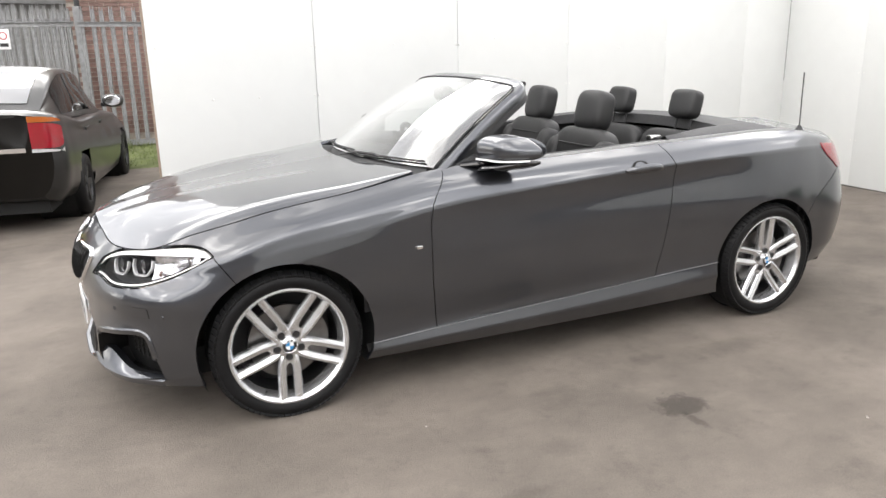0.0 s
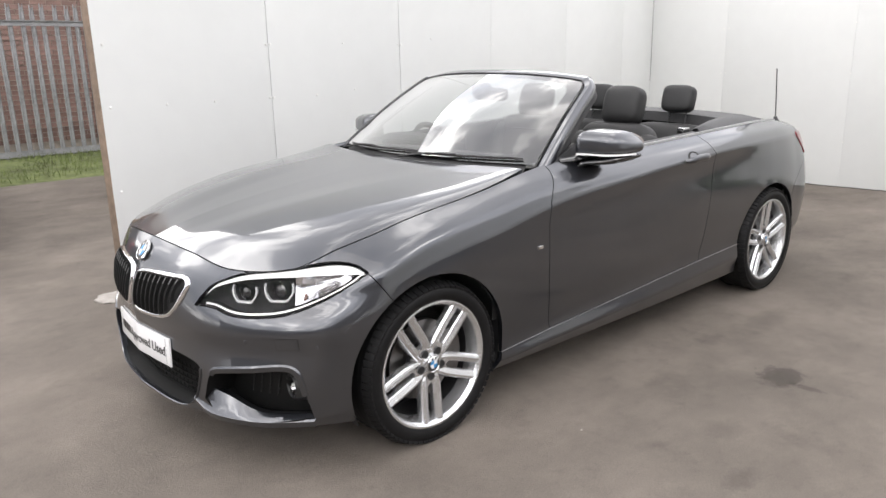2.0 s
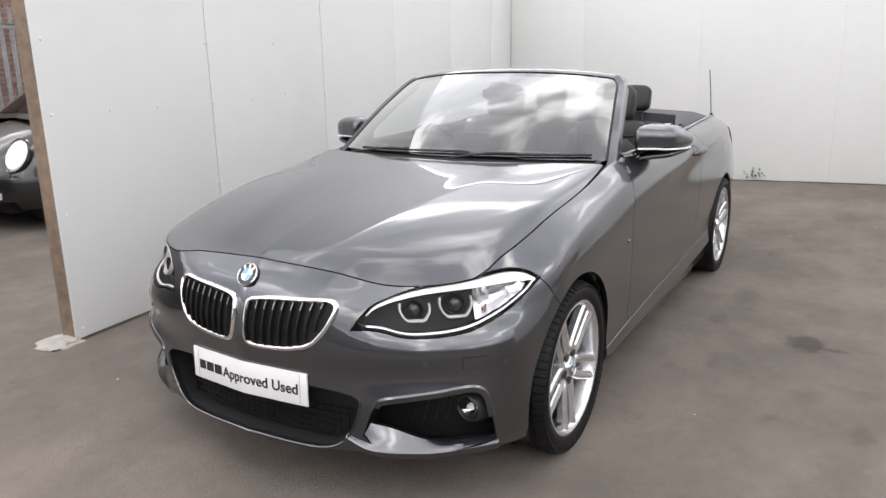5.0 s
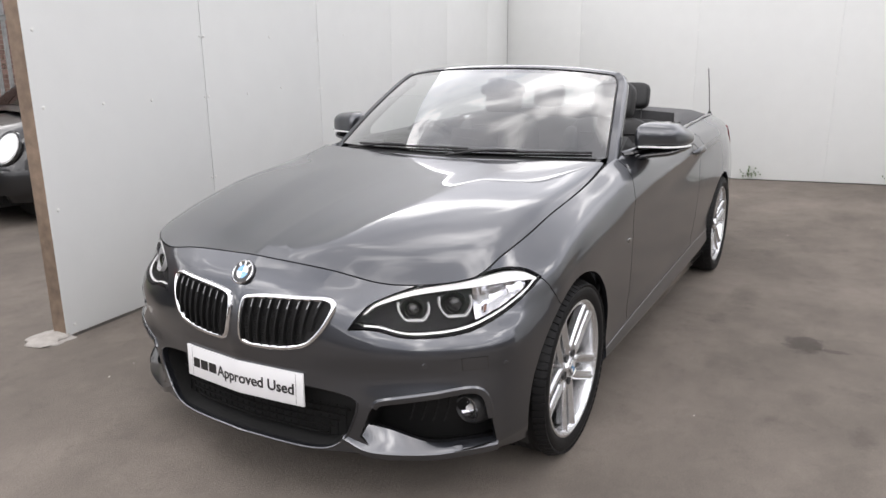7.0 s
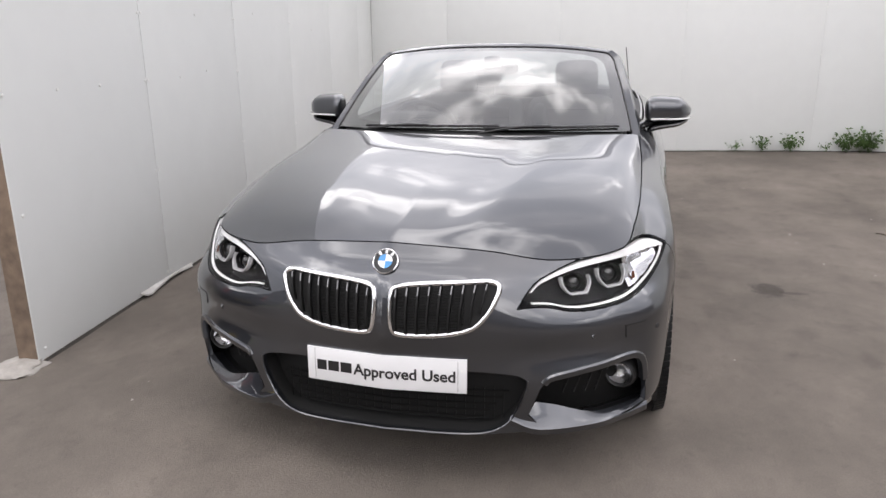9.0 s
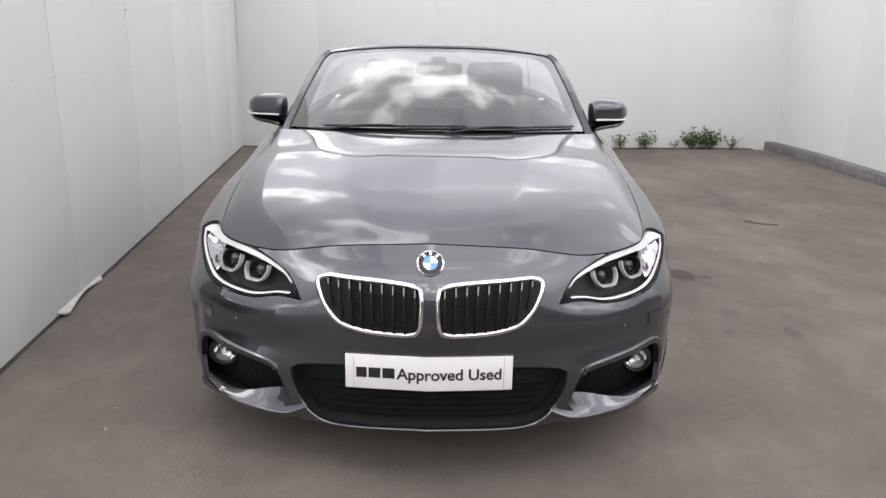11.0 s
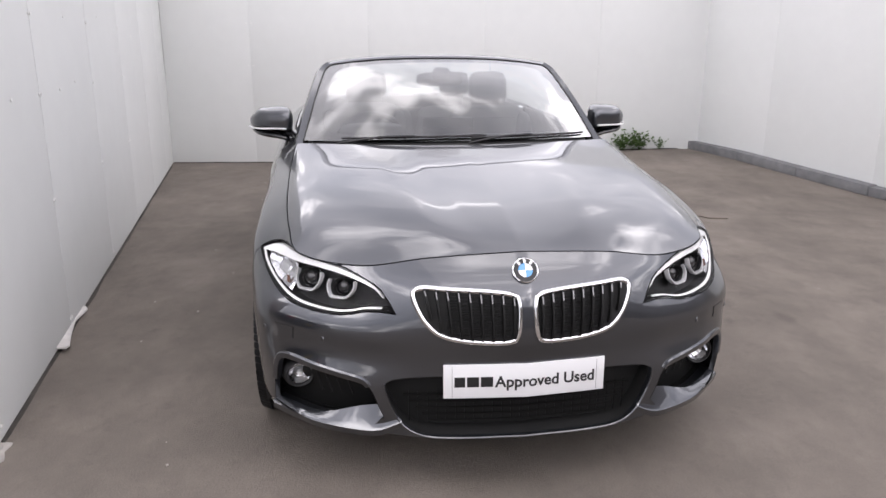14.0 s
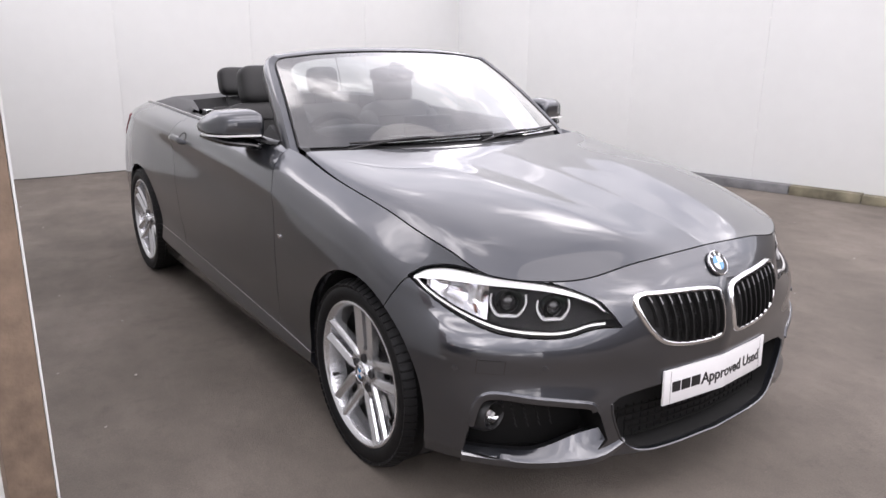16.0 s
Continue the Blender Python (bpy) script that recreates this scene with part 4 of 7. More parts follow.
def headlamp():
    """Both headlamps: dark housing, white brow and lower strip, two ringed projectors, clear lens."""
    top = spline([(-.165, .650), (-.122, .685), (-.028, .717), (.075, .735), (.173, .744), (.28, .747), (.350, .738), (.392, .720)], 5)
    drop = np.interp([a for a, b in top], [-.165, -.12, -.03, .075, .173, .28, .35, .392], [.003, .009, .013, .017, .022, .027, .021, .006])
    under = [(a, b - d) for (a, b), d in zip(top, drop)]
    side_o = spline([(.388, .716), (.34, .686), (.245, .644), (.13, .611), (.0, .598), (-.066, .600), (-.122, .613), (-.168, .616)], 4)
    side_i = [(a, b + .0045) for a, b in side_o]
    brow = lambda q: float(np.interp(q, [a for a, b in under], [b for a, b in under]))
    low = lambda q: float(np.interp(q, [a for a, b in side_o[::-1]], [b for a, b in side_o[::-1]]))
    for sgn in (1, -1):
        flip = (lambda b: b) if sgn > 0 else mirrored
        lens = part("headlamp", flip(lamp_bm.copy()), LENS, car, "clear swept-back headlamp with two ringed projectors", 60)
        lens.visible_shadow = False
        part("housing", flip(set_in(lamp_bm, CORNER_IN, 0.06)), LAMP_DARK, lens, "", 60)
        part("brow_strip", flip(strip(under, top, on_corner, 0.007, 0.012)), WHITE_LAMP, lens, "white light strip")
        part("lower_strip", flip(strip(side_i, side_o, on_corner, 0.007, 0.006)), WHITE_LAMP, lens, "white light strip")
        # bowl of the outer reflector, with upright facets
        bm = bmesh.new()
        g = []
        qs = np.linspace(.165, .350, 16)
        for i, q in enumerate(qs):
            z0, z1 = low(q) + .010, brow(q) - .003
            r = []
            for t in np.linspace(0, 1, 7):
                deep = .014 + .030 * math.sin(math.pi * t) ** .8 * math.sin(math.pi * min(1, (i + 1) / 15)) + (.004 if i % 5 == 0 else 0)
                r.append(bm.verts.new(on_corner(q, z0 + (z1 - z0) * t, deep)))
            g.append(r)
        for r, s in zip(g, g[1:]):
            for k in range(6):
                bm.faces.new((r[k], s[k], s[k + 1], r[k + 1]))
        bmesh.ops.recalc_face_normals(bm, faces=bm.faces[:])
        part("reflector", flip(bm), LAMP_SILVER, lens, "silver reflector", 20)
        part("side_marker", flip(strip([(.203, .650), (.193, .647)], [(.207, .668), (.197, .664)], on_corner, 0.016, 0.006)), AMBER, lens, "amber marker")
        for q, z, hw in ((.108, .672, .050), (-.018, .660, .045)):
            c = on_corner(q, z, 0.034)
            # ring shaped as a wide rounded hexagon, open towards the brow
            hexa = [(-.95, .66), (-1.0, .20), (-.90, -.22), (-.58, -.66), (-.2, -.70), (.2, -.70), (.58, -.66), (.90, -.22), (1.0, .20), (.95, .66)]
            ring = spline([(q + hw * a, min(z + hw * .86 * b, brow(q + hw * a) - .002)) for a, b in hexa], 4)
            pts = [on_corner(a, b, 0.014) for a, b in ring]
            part("light_ring", flip(sweep(pts, [(-.0028, -.012), (.0028, -.012), (.0028, .002), (0, .0035), (-.0028, .002)], -CORNER_IN)), RING_GREY, lens, "pale ring")
            r = hw * .72
            face = Matrix.Translation(c) @ Vector((-1, 0.30, 0)).to_track_quat("-Y", "Z").to_matrix().to_4x4()
            part("projector_barrel", flip(lathe([(r * 1.12, -0.012), (r * 0.98, 0.0), (r * 0.84, 0.018), (r * 0.80, 0.03)], 28, face)), LAMP_DARK, lens, "dark bezel")
            part("projector_rim", flip(lathe([(r * 0.86, -.004), (r * 0.80, -.007), (r * 0.76, .0)], 28, face)), LAMP_SILVER, lens, "silver rim")
            part("projector_lens", flip(lathe([(0.0005, -0.012), (r * 0.3, -0.010), (r * 0.6, -0.002), (r * 0.78, 0.012)], 24, face)), BLACK_GLOSS, lens, "dark glass ball")


headlamp()


def kidney():
    shape = [(.042, .668), (.118, .678), (.243, .684), (.318, .686), (.346, .670), (.337, .632), (.312, .588), (.272, .551), (.203, .532), (.118, .525), (.052, .528), (.032, .548), (.026, .60), (.027, .645)]
    loop = spline(shape, 5, closed=True)
    c = loop.mean(0)
    for sgn in (1, -1):
        flip = (lambda b: b) if sgn > 0 else mirrored
        pts = [on_front(a, b, -0.004) for a, b in loop]
        grille = part("kidney_grille", flip(sweep(pts, [(-.0085, -.016), (.0075, -.016), (.0085, .001), (.004, .007), (-.004, .007), (-.0085, .002)], (-1, 0, 0), closed=True)), CHROME, car, "rounded kidney grille with a chrome surround", 60)
        bm = bmesh.new()
        ctr = bm.verts.new(on_front(c[0], c[1], -0.002))
        rim_v = [bm.verts.new(on_front(c[0] + (a - c[0]) * 0.97, c[1] + (b - c[1]) * 0.97, -0.004)) for a, b in loop]
        mids = [bm.verts.new(on_front(c[0] + (a - c[0]) * 0.5, c[1] + (b - c[1]) * 0.5, -0.004)) for a, b in loop]
        n = len(rim_v)
        for i in range(n):
            bm.faces.new((ctr, mids[i], mids[(i + 1) % n]))
            bm.faces.new((mids[i], rim_v[i], rim_v[(i + 1) % n], mids[(i + 1) % n]))
        bmesh.ops.recalc_face_normals(bm, faces=bm.faces[:])
        part("grille_back", flip(bm), DARK_VOID, grille)
        flat = [tuple(p) for p in loop]
        for k in range(9):
            w = 0.045 + k * 0.0335
            zs = [z for z in np.linspace(.52, .71, 96) if inside(flat, w + 0.0, z)]
            if len(zs) < 6:
                continue
            z0, z1 = zs[0] + .010, zs[-1] - .003
            lean = 0.10 * (w - 0.05)
            line = []
            for s in np.linspace(0, 1, 8):
                z = z0 + (z1 - z0) * s
                ww = w - lean * (1 - s) * 0.6
                p = on_front(ww, z, -0.006)
                line.append(p - XAX * (0.004 + 0.006 * math.sin(math.pi * s)))
            part("slat", flip(sweep(line, [(-.0042, -.004), (.0042, -.004), (.0030, .008), (-.0030, .008)], (-1, 0, 0))), MATT_BLACK, grille, "black slat")
            # highlight on the slat's upper end, laid on as a pale grey strip
            tip = [line[5] * .2 + line[6] * .8, line[6], line[7]]
            part("slat_tip", flip(sweep([p - XAX * 0.0075 for p in tip], [(-.0026, -.003), (.0026, -.003), (.0020, .003), (-.0020, .003)], (-1, 0, 0))), SLAT_GLINT, grille, "grey highlight drawn on the slat's upper end")
        for k in range(16):
            z = 0.548 + k * 0.0085
            ws = [w for w in np.linspace(.02, .34, 80) if inside(flat, w, z)]
            if len(ws) > 4:
                part("radiator_bar", flip(sweep([on_front(w, z, -0.0065) for w in np.linspace(ws[0] + .01, min(ws[-1], 0.25), 5)], [(-.0012, -.001), (.0012, -.001), (0, .0012)], (-1, 0, 0))), MATT_BLACK, grille)


kidney()


def corner_intakes():
    deep = recess("intake_duct", fog_bm, (1, -.12, 0), 0.115, MATT_BLACK, "black side intake")
    for sgn, duct in ((1, deep[0]), (-1, deep[1])):
        flip = (lambda b: b) if sgn > 0 else mirrored
        # blade: lower lip and its upward-facing winglet
        bm = bmesh.new()
        fr = spline([(-.742, .390, .262), (-.718, .480, .226), (-.642, .640, .225), (-.562, .736, .230), (-.494, .806, .236)], 4)
        bk = spline([(-.702, .436, .304), (-.664, .515, .284), (-.612, .630, .246), (-.535, .722, .244), (-.470, .790, .248)], 4)
        rows = []
        for p, q in zip(fr, bk):
            p, q = Vector(p), Vector(q)
            mid = (p + q) / 2 + Vector((-.001, 0, .001))
            rows.append([bm.verts.new(v) for v in (p + Vector((.006, 0, -.028)), p + Vector((-.001, 0, -.006)), p + Vector((.004, 0, .001)), mid, q, q + Vector((.03, -.02, -.01)))])
        for r, s in zip(rows, rows[1:]):
            for i in range(5):
                bm.faces.new((r[i], r[i + 1], s[i + 1], s[i]))
        bmesh.ops.recalc_face_normals(bm, faces=bm.faces[:])
        if sum(f.normal.z for f in bm.faces) < 0:
            bmesh.ops.reverse_faces(bm, faces=bm.faces[:])
        part("intake_blade", flip(bm), PAINT, duct, "painted winglet", 28)
        # painted eyebrow above the opening
        up = [on_corner(a, b, -0.001) for a, b in ((-.158, .372), (-.140, .390), (-.08, .404), (.02, .420), (.09, .429), (.135, .430), (.161, .422), (.178, .404), (.188, .375), (.198, .33))]
        part("intake_brow", flip(sweep(spline(up, 3), [(-.012, -.020), (.010, -.020), (.012, -.001), (.006, .003), (-.004, .0035), (-.012, .001)], -CORNER_IN)), PAINT, duct, "painted edge", 30)
        c = Vector((-.515, .712, .340))
        at_c = Matrix.Translation(c) @ pose(0, 0, 0, 0, 0, -90 + 8)
        lamp = part("fog_lamp", flip(lathe([(.062, .05), (.055, .012), (.047, -.004), (.043, -.008), (.039, -.005), (.037, .004)], 30, at_c)), BLACK_PLASTIC, duct, "round fog lamp in a black bezel", 60)
        part("fog_reflector", flip(lathe([(.037, .004), (.030, .016), (.016, .024), (.0005, .026)], 24, at_c)), LAMP_SILVER, lamp, "silver bowl")
        part("fog_lens", flip(lathe([(.038, -.003), (.026, -.009), (.013, -.012), (.0005, -.0125)], 24, at_c)), LENS, lamp, "clear lens").visible_shadow = False
        part("fog_bulb", flip(lathe([(.0005, -.006), (.008, -.003), (.010, .012)], 12, at_c)), WHITE_LAMP, lamp)
        # honeycomb slots
        for k in range(4):
            for j in range(5):
                q, z = -.10 + k * .034 + .004 * j, .285 + j * .019
                p = on_corner(q, z, 0.0) + Vector((.110, -.013, 0))
                part("mesh_slot", flip(sweep([p, p + Vector((.004, .004, .013))], [(-.003, -.002), (.003, -.002), (.002, .003), (-.002, .003)], -CORNER_IN)), DARK_VOID, duct)


corner_intakes()


def low_intake():
    b = set_in(intake_bm, XAX, 0.09)
    m = mirrored(b)
    me = bpy.data.meshes.new("tmp")
    m.to_mesh(me)
    b.from_mesh(me)
    bpy.data.meshes.remove(me)
    ob = part("lower_intake", b, DARK_VOID, car, "wide black lower intake")
    for k in range(5):
        z = .235 + k * .022
        half = .30 + .02 * k
        part("mesh_bar", sweep([on_front(abs(w), z, 0.055) * 1.0 if w >= 0 else Vector((on_front(-w, z, 0.055).x, w, z)) for w in np.linspace(-half, half, 25)], [(-.003, -.003), (.003, -.003), (.002, .004), (-.002, .004)], (-1, 0, 0)), MATT_BLACK, ob)
    for w in np.linspace(-.36, .36, 25):
        x = on_front(abs(w), .28, 0.058).x
        part("mesh_rib", box_bm(x, x + .004, w - .002, w + .002, .225, .335), MATT_BLACK, ob)
    # thin painted edge round the lower side of the opening
    edge = spline([(.0, .203), (.20, .203), (.322, .210), (.386, .244), (.421, .304), (.439, .354), (.441, .384)], 5)
    half = [on_front(w, z, -.003) for w, z in edge]
    line = [Vector((p.x, -p.y, p.z)) for p in half[:0:-1]] + half
    part("splitter_lip", sweep(line, [(-.004, -.014), (.005, -.014), (.004, .001), (.001, .004), (-.002, .002)], (-1, 0, 0)), PAINT, ob, "painted lip edge")


low_intake()


def number_plate():
    # the plate follows the bow of the bumper
    def bowed(bm):
        for v in bm.verts:
            v.co.z -= on_front(abs(v.co.x), .397).x - on_front(0.0005, .397).x
        return bm

    bm = sweep([(x, 0, 0) for x in np.linspace(-.26, .26, 27)], [(-.0555, -.003), (.0555, -.003), (.0555, .002), (.0535, .003), (-.0535, .003), (-.0555, .002)], (0, 0, 1))
    plate = part("front_plate", bowed(bm), PLATE_WHITE, car, "white dealer plate with black lettering", 30)
    plate.matrix_local = Matrix.Translation((on_front(0.0005, .397).x - .007, 0, .397)) @ Matrix(((0, 0, -1, 0), (-1, 0, 0, 0), (0, 1, 0, 0), (0, 0, 0, 1))) @ pose(0, 0, 0, -2)
    part("lettering", bowed(text_bm("Approved Used", .0510, Matrix.Translation((-.099, -.004, .0034)), bold=0.0011)), INK, plate, "black lettering", smooth=False)
    for x0, x1 in ((-.226, -.193), (-.187, -.150), (-.144, -.106)):
        part("name_bar", bowed(box_bm(x0, x1, -.018, .015, .003, .0042)), INK, plate, "plain black bar")
    for x in (-.245, .245):
        part("fixing", bowed(lathe([(.0005, .0036), (.004, .003)], 10, pose(x, .02, .004, 90))), SCREW, plate)
        e = x - .012 * (1 if x > 0 else -1)
        part("plate_crease", bowed(box_bm(e - .0006, e + .0006, -.05, .05, .003, .0036)), KERB_GREY, plate)


number_plate()


def roundel(name, at, axis, r, parent):
    """Round badge: chrome rim, black ring, quartered field. Drawn in plain shapes."""
    ob = part(name, lathe([(r, .004), (r, -.003), (r * .94, -.0045), (r * .90, -.003)], 36), CHROME, parent, "round badge with blue and white quarters")
    q = Vector(axis).to_track_quat("-Y", "Z").to_matrix().to_4x4()
    ob.matrix_local = Matrix.Translation(at) @ q
    part("ring", lathe([(r * .91, -.0028), (r * .58, -.0034)], 36), INK, ob, "black ring")
    for k in range(4):
        bm = bmesh.new()
        c = bm.verts.new((0, -.0036, 0))
        arc = [bm.verts.new((r * .56 * math.cos(a), -.0036, r * .56 * math.sin(a))) for a in np.linspace(k * math.pi / 2, (k + 1) * math.pi / 2, 8)]
        for a, b in zip(arc, arc[1:]):
            bm.faces.new((c, a, b))
        part("quarter", bm, BLUE if k % 2 else WHITE, ob, "blue quarter" if k % 2 else "white quarter")
    for k in range(3):
        a = math.pi * (0.28 + 0.22 * k)
        part("mark", box_bm(-.004, .004, -.0042, -.0034, -.006, .006, m=pose(r * .75 * math.cos(a), 0, r * .75 * math.sin(a), 0, 90 - math.degrees(a), 0)), WHITE, ob, "plain white mark")
    return ob


roundel("bonnet_badge", on_front(0.0005, .737, -0.006), (-.80, 0, .60), .041, car)

# wing badges, sensors and washer flaps
for sgn in (1, -1):
    flip = (lambda b: b) if sgn > 0 else mirrored
    p = on_side(.585, .660, -0.002)
    part("wing_badge", flip(box_bm(p.x - .018, p.x + .018, p.y - .002, p.y + .003, p.z - .007, p.z + .008, bevel=0.002)), CHROME, car, "small chrome badge")
    part("wing_badge_stripe", flip(box_bm(p.x - .016, p.x - .011, p.y, p.y + .0045, p.z - .006, p.z + .007)), INK, car, "small dark stripe")
    bm = strip([(q, .492 + .02 * (q - .1)) for q in np.linspace(.108, .186, 8)], [(q, .530 + .02 * (q - .1)) for q in np.linspace(.104, .182, 8)], on_corner, -0.0025, 0.003)
    part("washer_flap", flip(bm), PAINT, car)
    gap = strip([(q, .4905 + .02 * (q - .1)) for q in np.linspace(.1062, .1878, 8)], [(q, .5315 + .02 * (q - .1)) for q in np.linspace(.1022, .1838, 8)], on_corner, -0.0008, 0.002)
    part("flap_gap", flip(gap), DARK_VOID, car, "dark gap round the flap")
    for q, z in ((-.005, .510), (.245, .50)):
        c = on_corner(q, z, -0.0015)
        part("parking_sensor", flip(lathe([(.0005, -.0015), (.008, -.001), (.009, .002)], 14, Matrix.Translation(c) @ (-CORNER_IN).to_track_quat("-Y", "Z").to_matrix().to_4x4())), PAINT, car)


# ---- windscreen ----
def screen_point(a, b):
    """a from -1 to 1 across, b from 0 at the foot to 1 at the header."""
    foot = np.array((0.535 + 0.205 * abs(a) ** 2.2, 0.726 * a, 0.985 - 0.012 * a * a))
    head = np.array((1.150 + 0.085 * abs(a) ** 2.4, 0.607 * a, 1.354 - 0.040 * abs(a) ** 2.6))
    p = foot + (head - foot) * b
    p[2] += 0.030 * math.sin(math.pi * b) * (1 - 0.45 * a * a)
    p[0] -= 0.010 * math.sin(math.pi * b) * (1 - a * a)
    return Vector(p)


def screen_edge(b):
    """How far the screen reaches to either side: its upper corners are rounded."""
    k = min(1.0, max(0.0, (b - .86) / .14))
    return .925 + .075 * math.sqrt(1 - k * k)


def screen_sheet(a0, a1, b0, b1, na, nb, lift=0.0):
    bm = bmesh.new()
    g = [[bm.verts.new(screen_point(a * screen_edge(b), b) + Vector((-0.62, 0, 0.78)) * lift) for b in np.linspace(b0, b1, nb)] for a in np.linspace(a0, a1, na)]
    for i in range(na - 1):
        for j in range(nb - 1):
            bm.faces.new((g[i][j], g[i + 1][j], g[i + 1][j + 1], g[i][j + 1]))
    bm.normal_update()
    if sum(f.normal.z for f in bm.faces) < 0:
        bmesh.ops.reverse_faces(bm, faces=bm.faces[:])
    return bm


screen = part("windscreen", screen_sheet(-.985, .985, 0.0, .975, 33, 21), GLASS, car, "large raked clear windscreen", 60)


def border():
    """Printed band round the screen: wide at the sides, with rounded inner corners."""
    bm = bmesh.new()
    rows = []
    for k in range(96):
        w = 2 * math.pi * (k + .5) / 96
        c, s = math.cos(w), math.sin(w)
        m = max(abs(c), abs(s))
        oa, ob_ = .985 * c / m, .4875 + .4875 * s / m
        n = (abs(c) ** 9 + abs(s) ** 9) ** (1 / 9)
        ia, ib = .905 * c / n, .495 + .430 * s / n
        rows.append([bm.verts.new(screen_point(a * screen_edge(b), b) - Vector((-.62, 0, .78)) * .004) for a, b in ((oa, ob_), ((oa + ia) / 2, (ob_ + ib) / 2), (ia, ib))])
    for p, q in zip(rows, rows[1:] + rows[:1]):
        for i in range(2):
            bm.faces.new((p[i], q[i], q[i + 1], p[i + 1]))
    bmesh.ops.recalc_face_normals(bm, faces=bm.faces[:])
    return bm


part("black_border", border(), BLACK_GLOSS, screen, "black printed edge")
edge_b = [0, .15, .3, .45, .6, .72, .8, .86, .89, .92, .945, .965, .98]
loop = [screen_point(-.99 * screen_edge(b), b) for b in edge_b] + [screen_point(a, .985) for a in np.linspace(-.92, .92, 24)] + [screen_point(.99 * screen_edge(b), b) for b in edge_b[::-1]]
part("gasket", sweep([p + Vector((-.62, 0, .78)) * 0.002 for p in loop], disc_section(.0035, 6), (0, 0, 1)), BLACK_PLASTIC, screen, "black rubber seal")

# pillars and header, painted
PILLAR = [(-.014, -.014), (.006, -.058), (.024, -.058), (.036, -.032), (.034, -.010), (.020, .005), (-.012, .004)]


def pillar_path(s):
    ps = []
    for b in [-.10, 0, .1, .2, .3, .4, .5, .6, .7, .78, .83, .87, .90, .93, .955, .975, .99]:
        p = screen_point(screen_edge(b), b)
        ps.append(Vector((p.x + 0.010, s * (p.y + 0.004), p.z)))
    return ps


for s in (1, -1):
    ps = pillar_path(s)
    sec = PILLAR if s < 0 else [(-a, b) for a, b in PILLAR[::-1]]
    part("windscreen_pillar", sweep(ps, sec, lambda i: Vector((-.60, 0, .80))), PAINT, car, "painted windscreen pillar", 40)
    part("pillar_seal", sweep([p + Vector((.040, s * .018, -.046)) for p in ps[1:]], [(-.010, -.014), (.010, -.014), (.010, .010), (-.010, .010)], (-.6, 0, .8)), BLACK_PLASTIC, car, "black rubber seal")
head = [screen_point(a, 1.0) + Vector((.012, 0, 0)) for a in np.linspace(-.965, .965, 33)]
part("windscreen_header", sweep(head, [(-.016, -.020), (.050, -.032), (.064, -.018), (.058, -.003), (.036, .005), (.008, .005), (-.016, -.001)][::-1], (-.25, 0, .97)), PAINT, car, "painted windscreen header", 40)

# scuttle, wipers
bm = bmesh.new()
rows = []
for a in np.linspace(-.93, .93, 41):
    c = COWL[int(round(min(abs(a) * NB, NB)))]
    s = -1 if a < 0 else 1
    p = screen_point(a, 0.0)
    q = Vector((c[0] - .02, s * c[1], c[2] - .03))
    rows.append((bm.verts.new(q), bm.verts.new((p.x - .01, p.y, p.z - .035)), bm.verts.new((p.x + .02, p.y, p.z + .004))))
for p, q in zip(rows, rows[1:]):
    bm.faces.new((p[0], q[0], q[1], p[1]))
    bm.faces.new((p[1], q[1], q[2], p[2]))
part("scuttle", bm, BLACK_PLASTIC, car, "black plastic scuttle panel")


def wiper(y0, y1, z_rise):
    line = []
    for s in np.linspace(0, 1, 13):
        y = y0 + (y1 - y0) * s
        p = screen_point(y / 0.70, 0.012 + z_rise * s)
        line.append(p + Vector((-.62, 0, .78)) * 0.010)
    w = part("wiper", sweep(line, [(-.004, -.003), (.004, -.003), (.003, .003), (-.003, .004)], (-.62, 0, .78)), BLACK_PLASTIC, car, "black windscreen wiper")
    arm = [line[0] + Vector((-.03, .02, -.02)), line[3] + Vector((-.012, 0, .004)), line[6] + Vector((-.003, 0, .006))]
    part("wiper_arm", sweep(spline(arm, 5), [(-.005, -.003), (.005, -.003), (.004, .003), (-.004, .003)], (-.62, 0, .78)), BLACK_PLASTIC, w, "black wiper arm")


wiper(.52, -.13, .020)
wiper(-.06, -.64, .024)


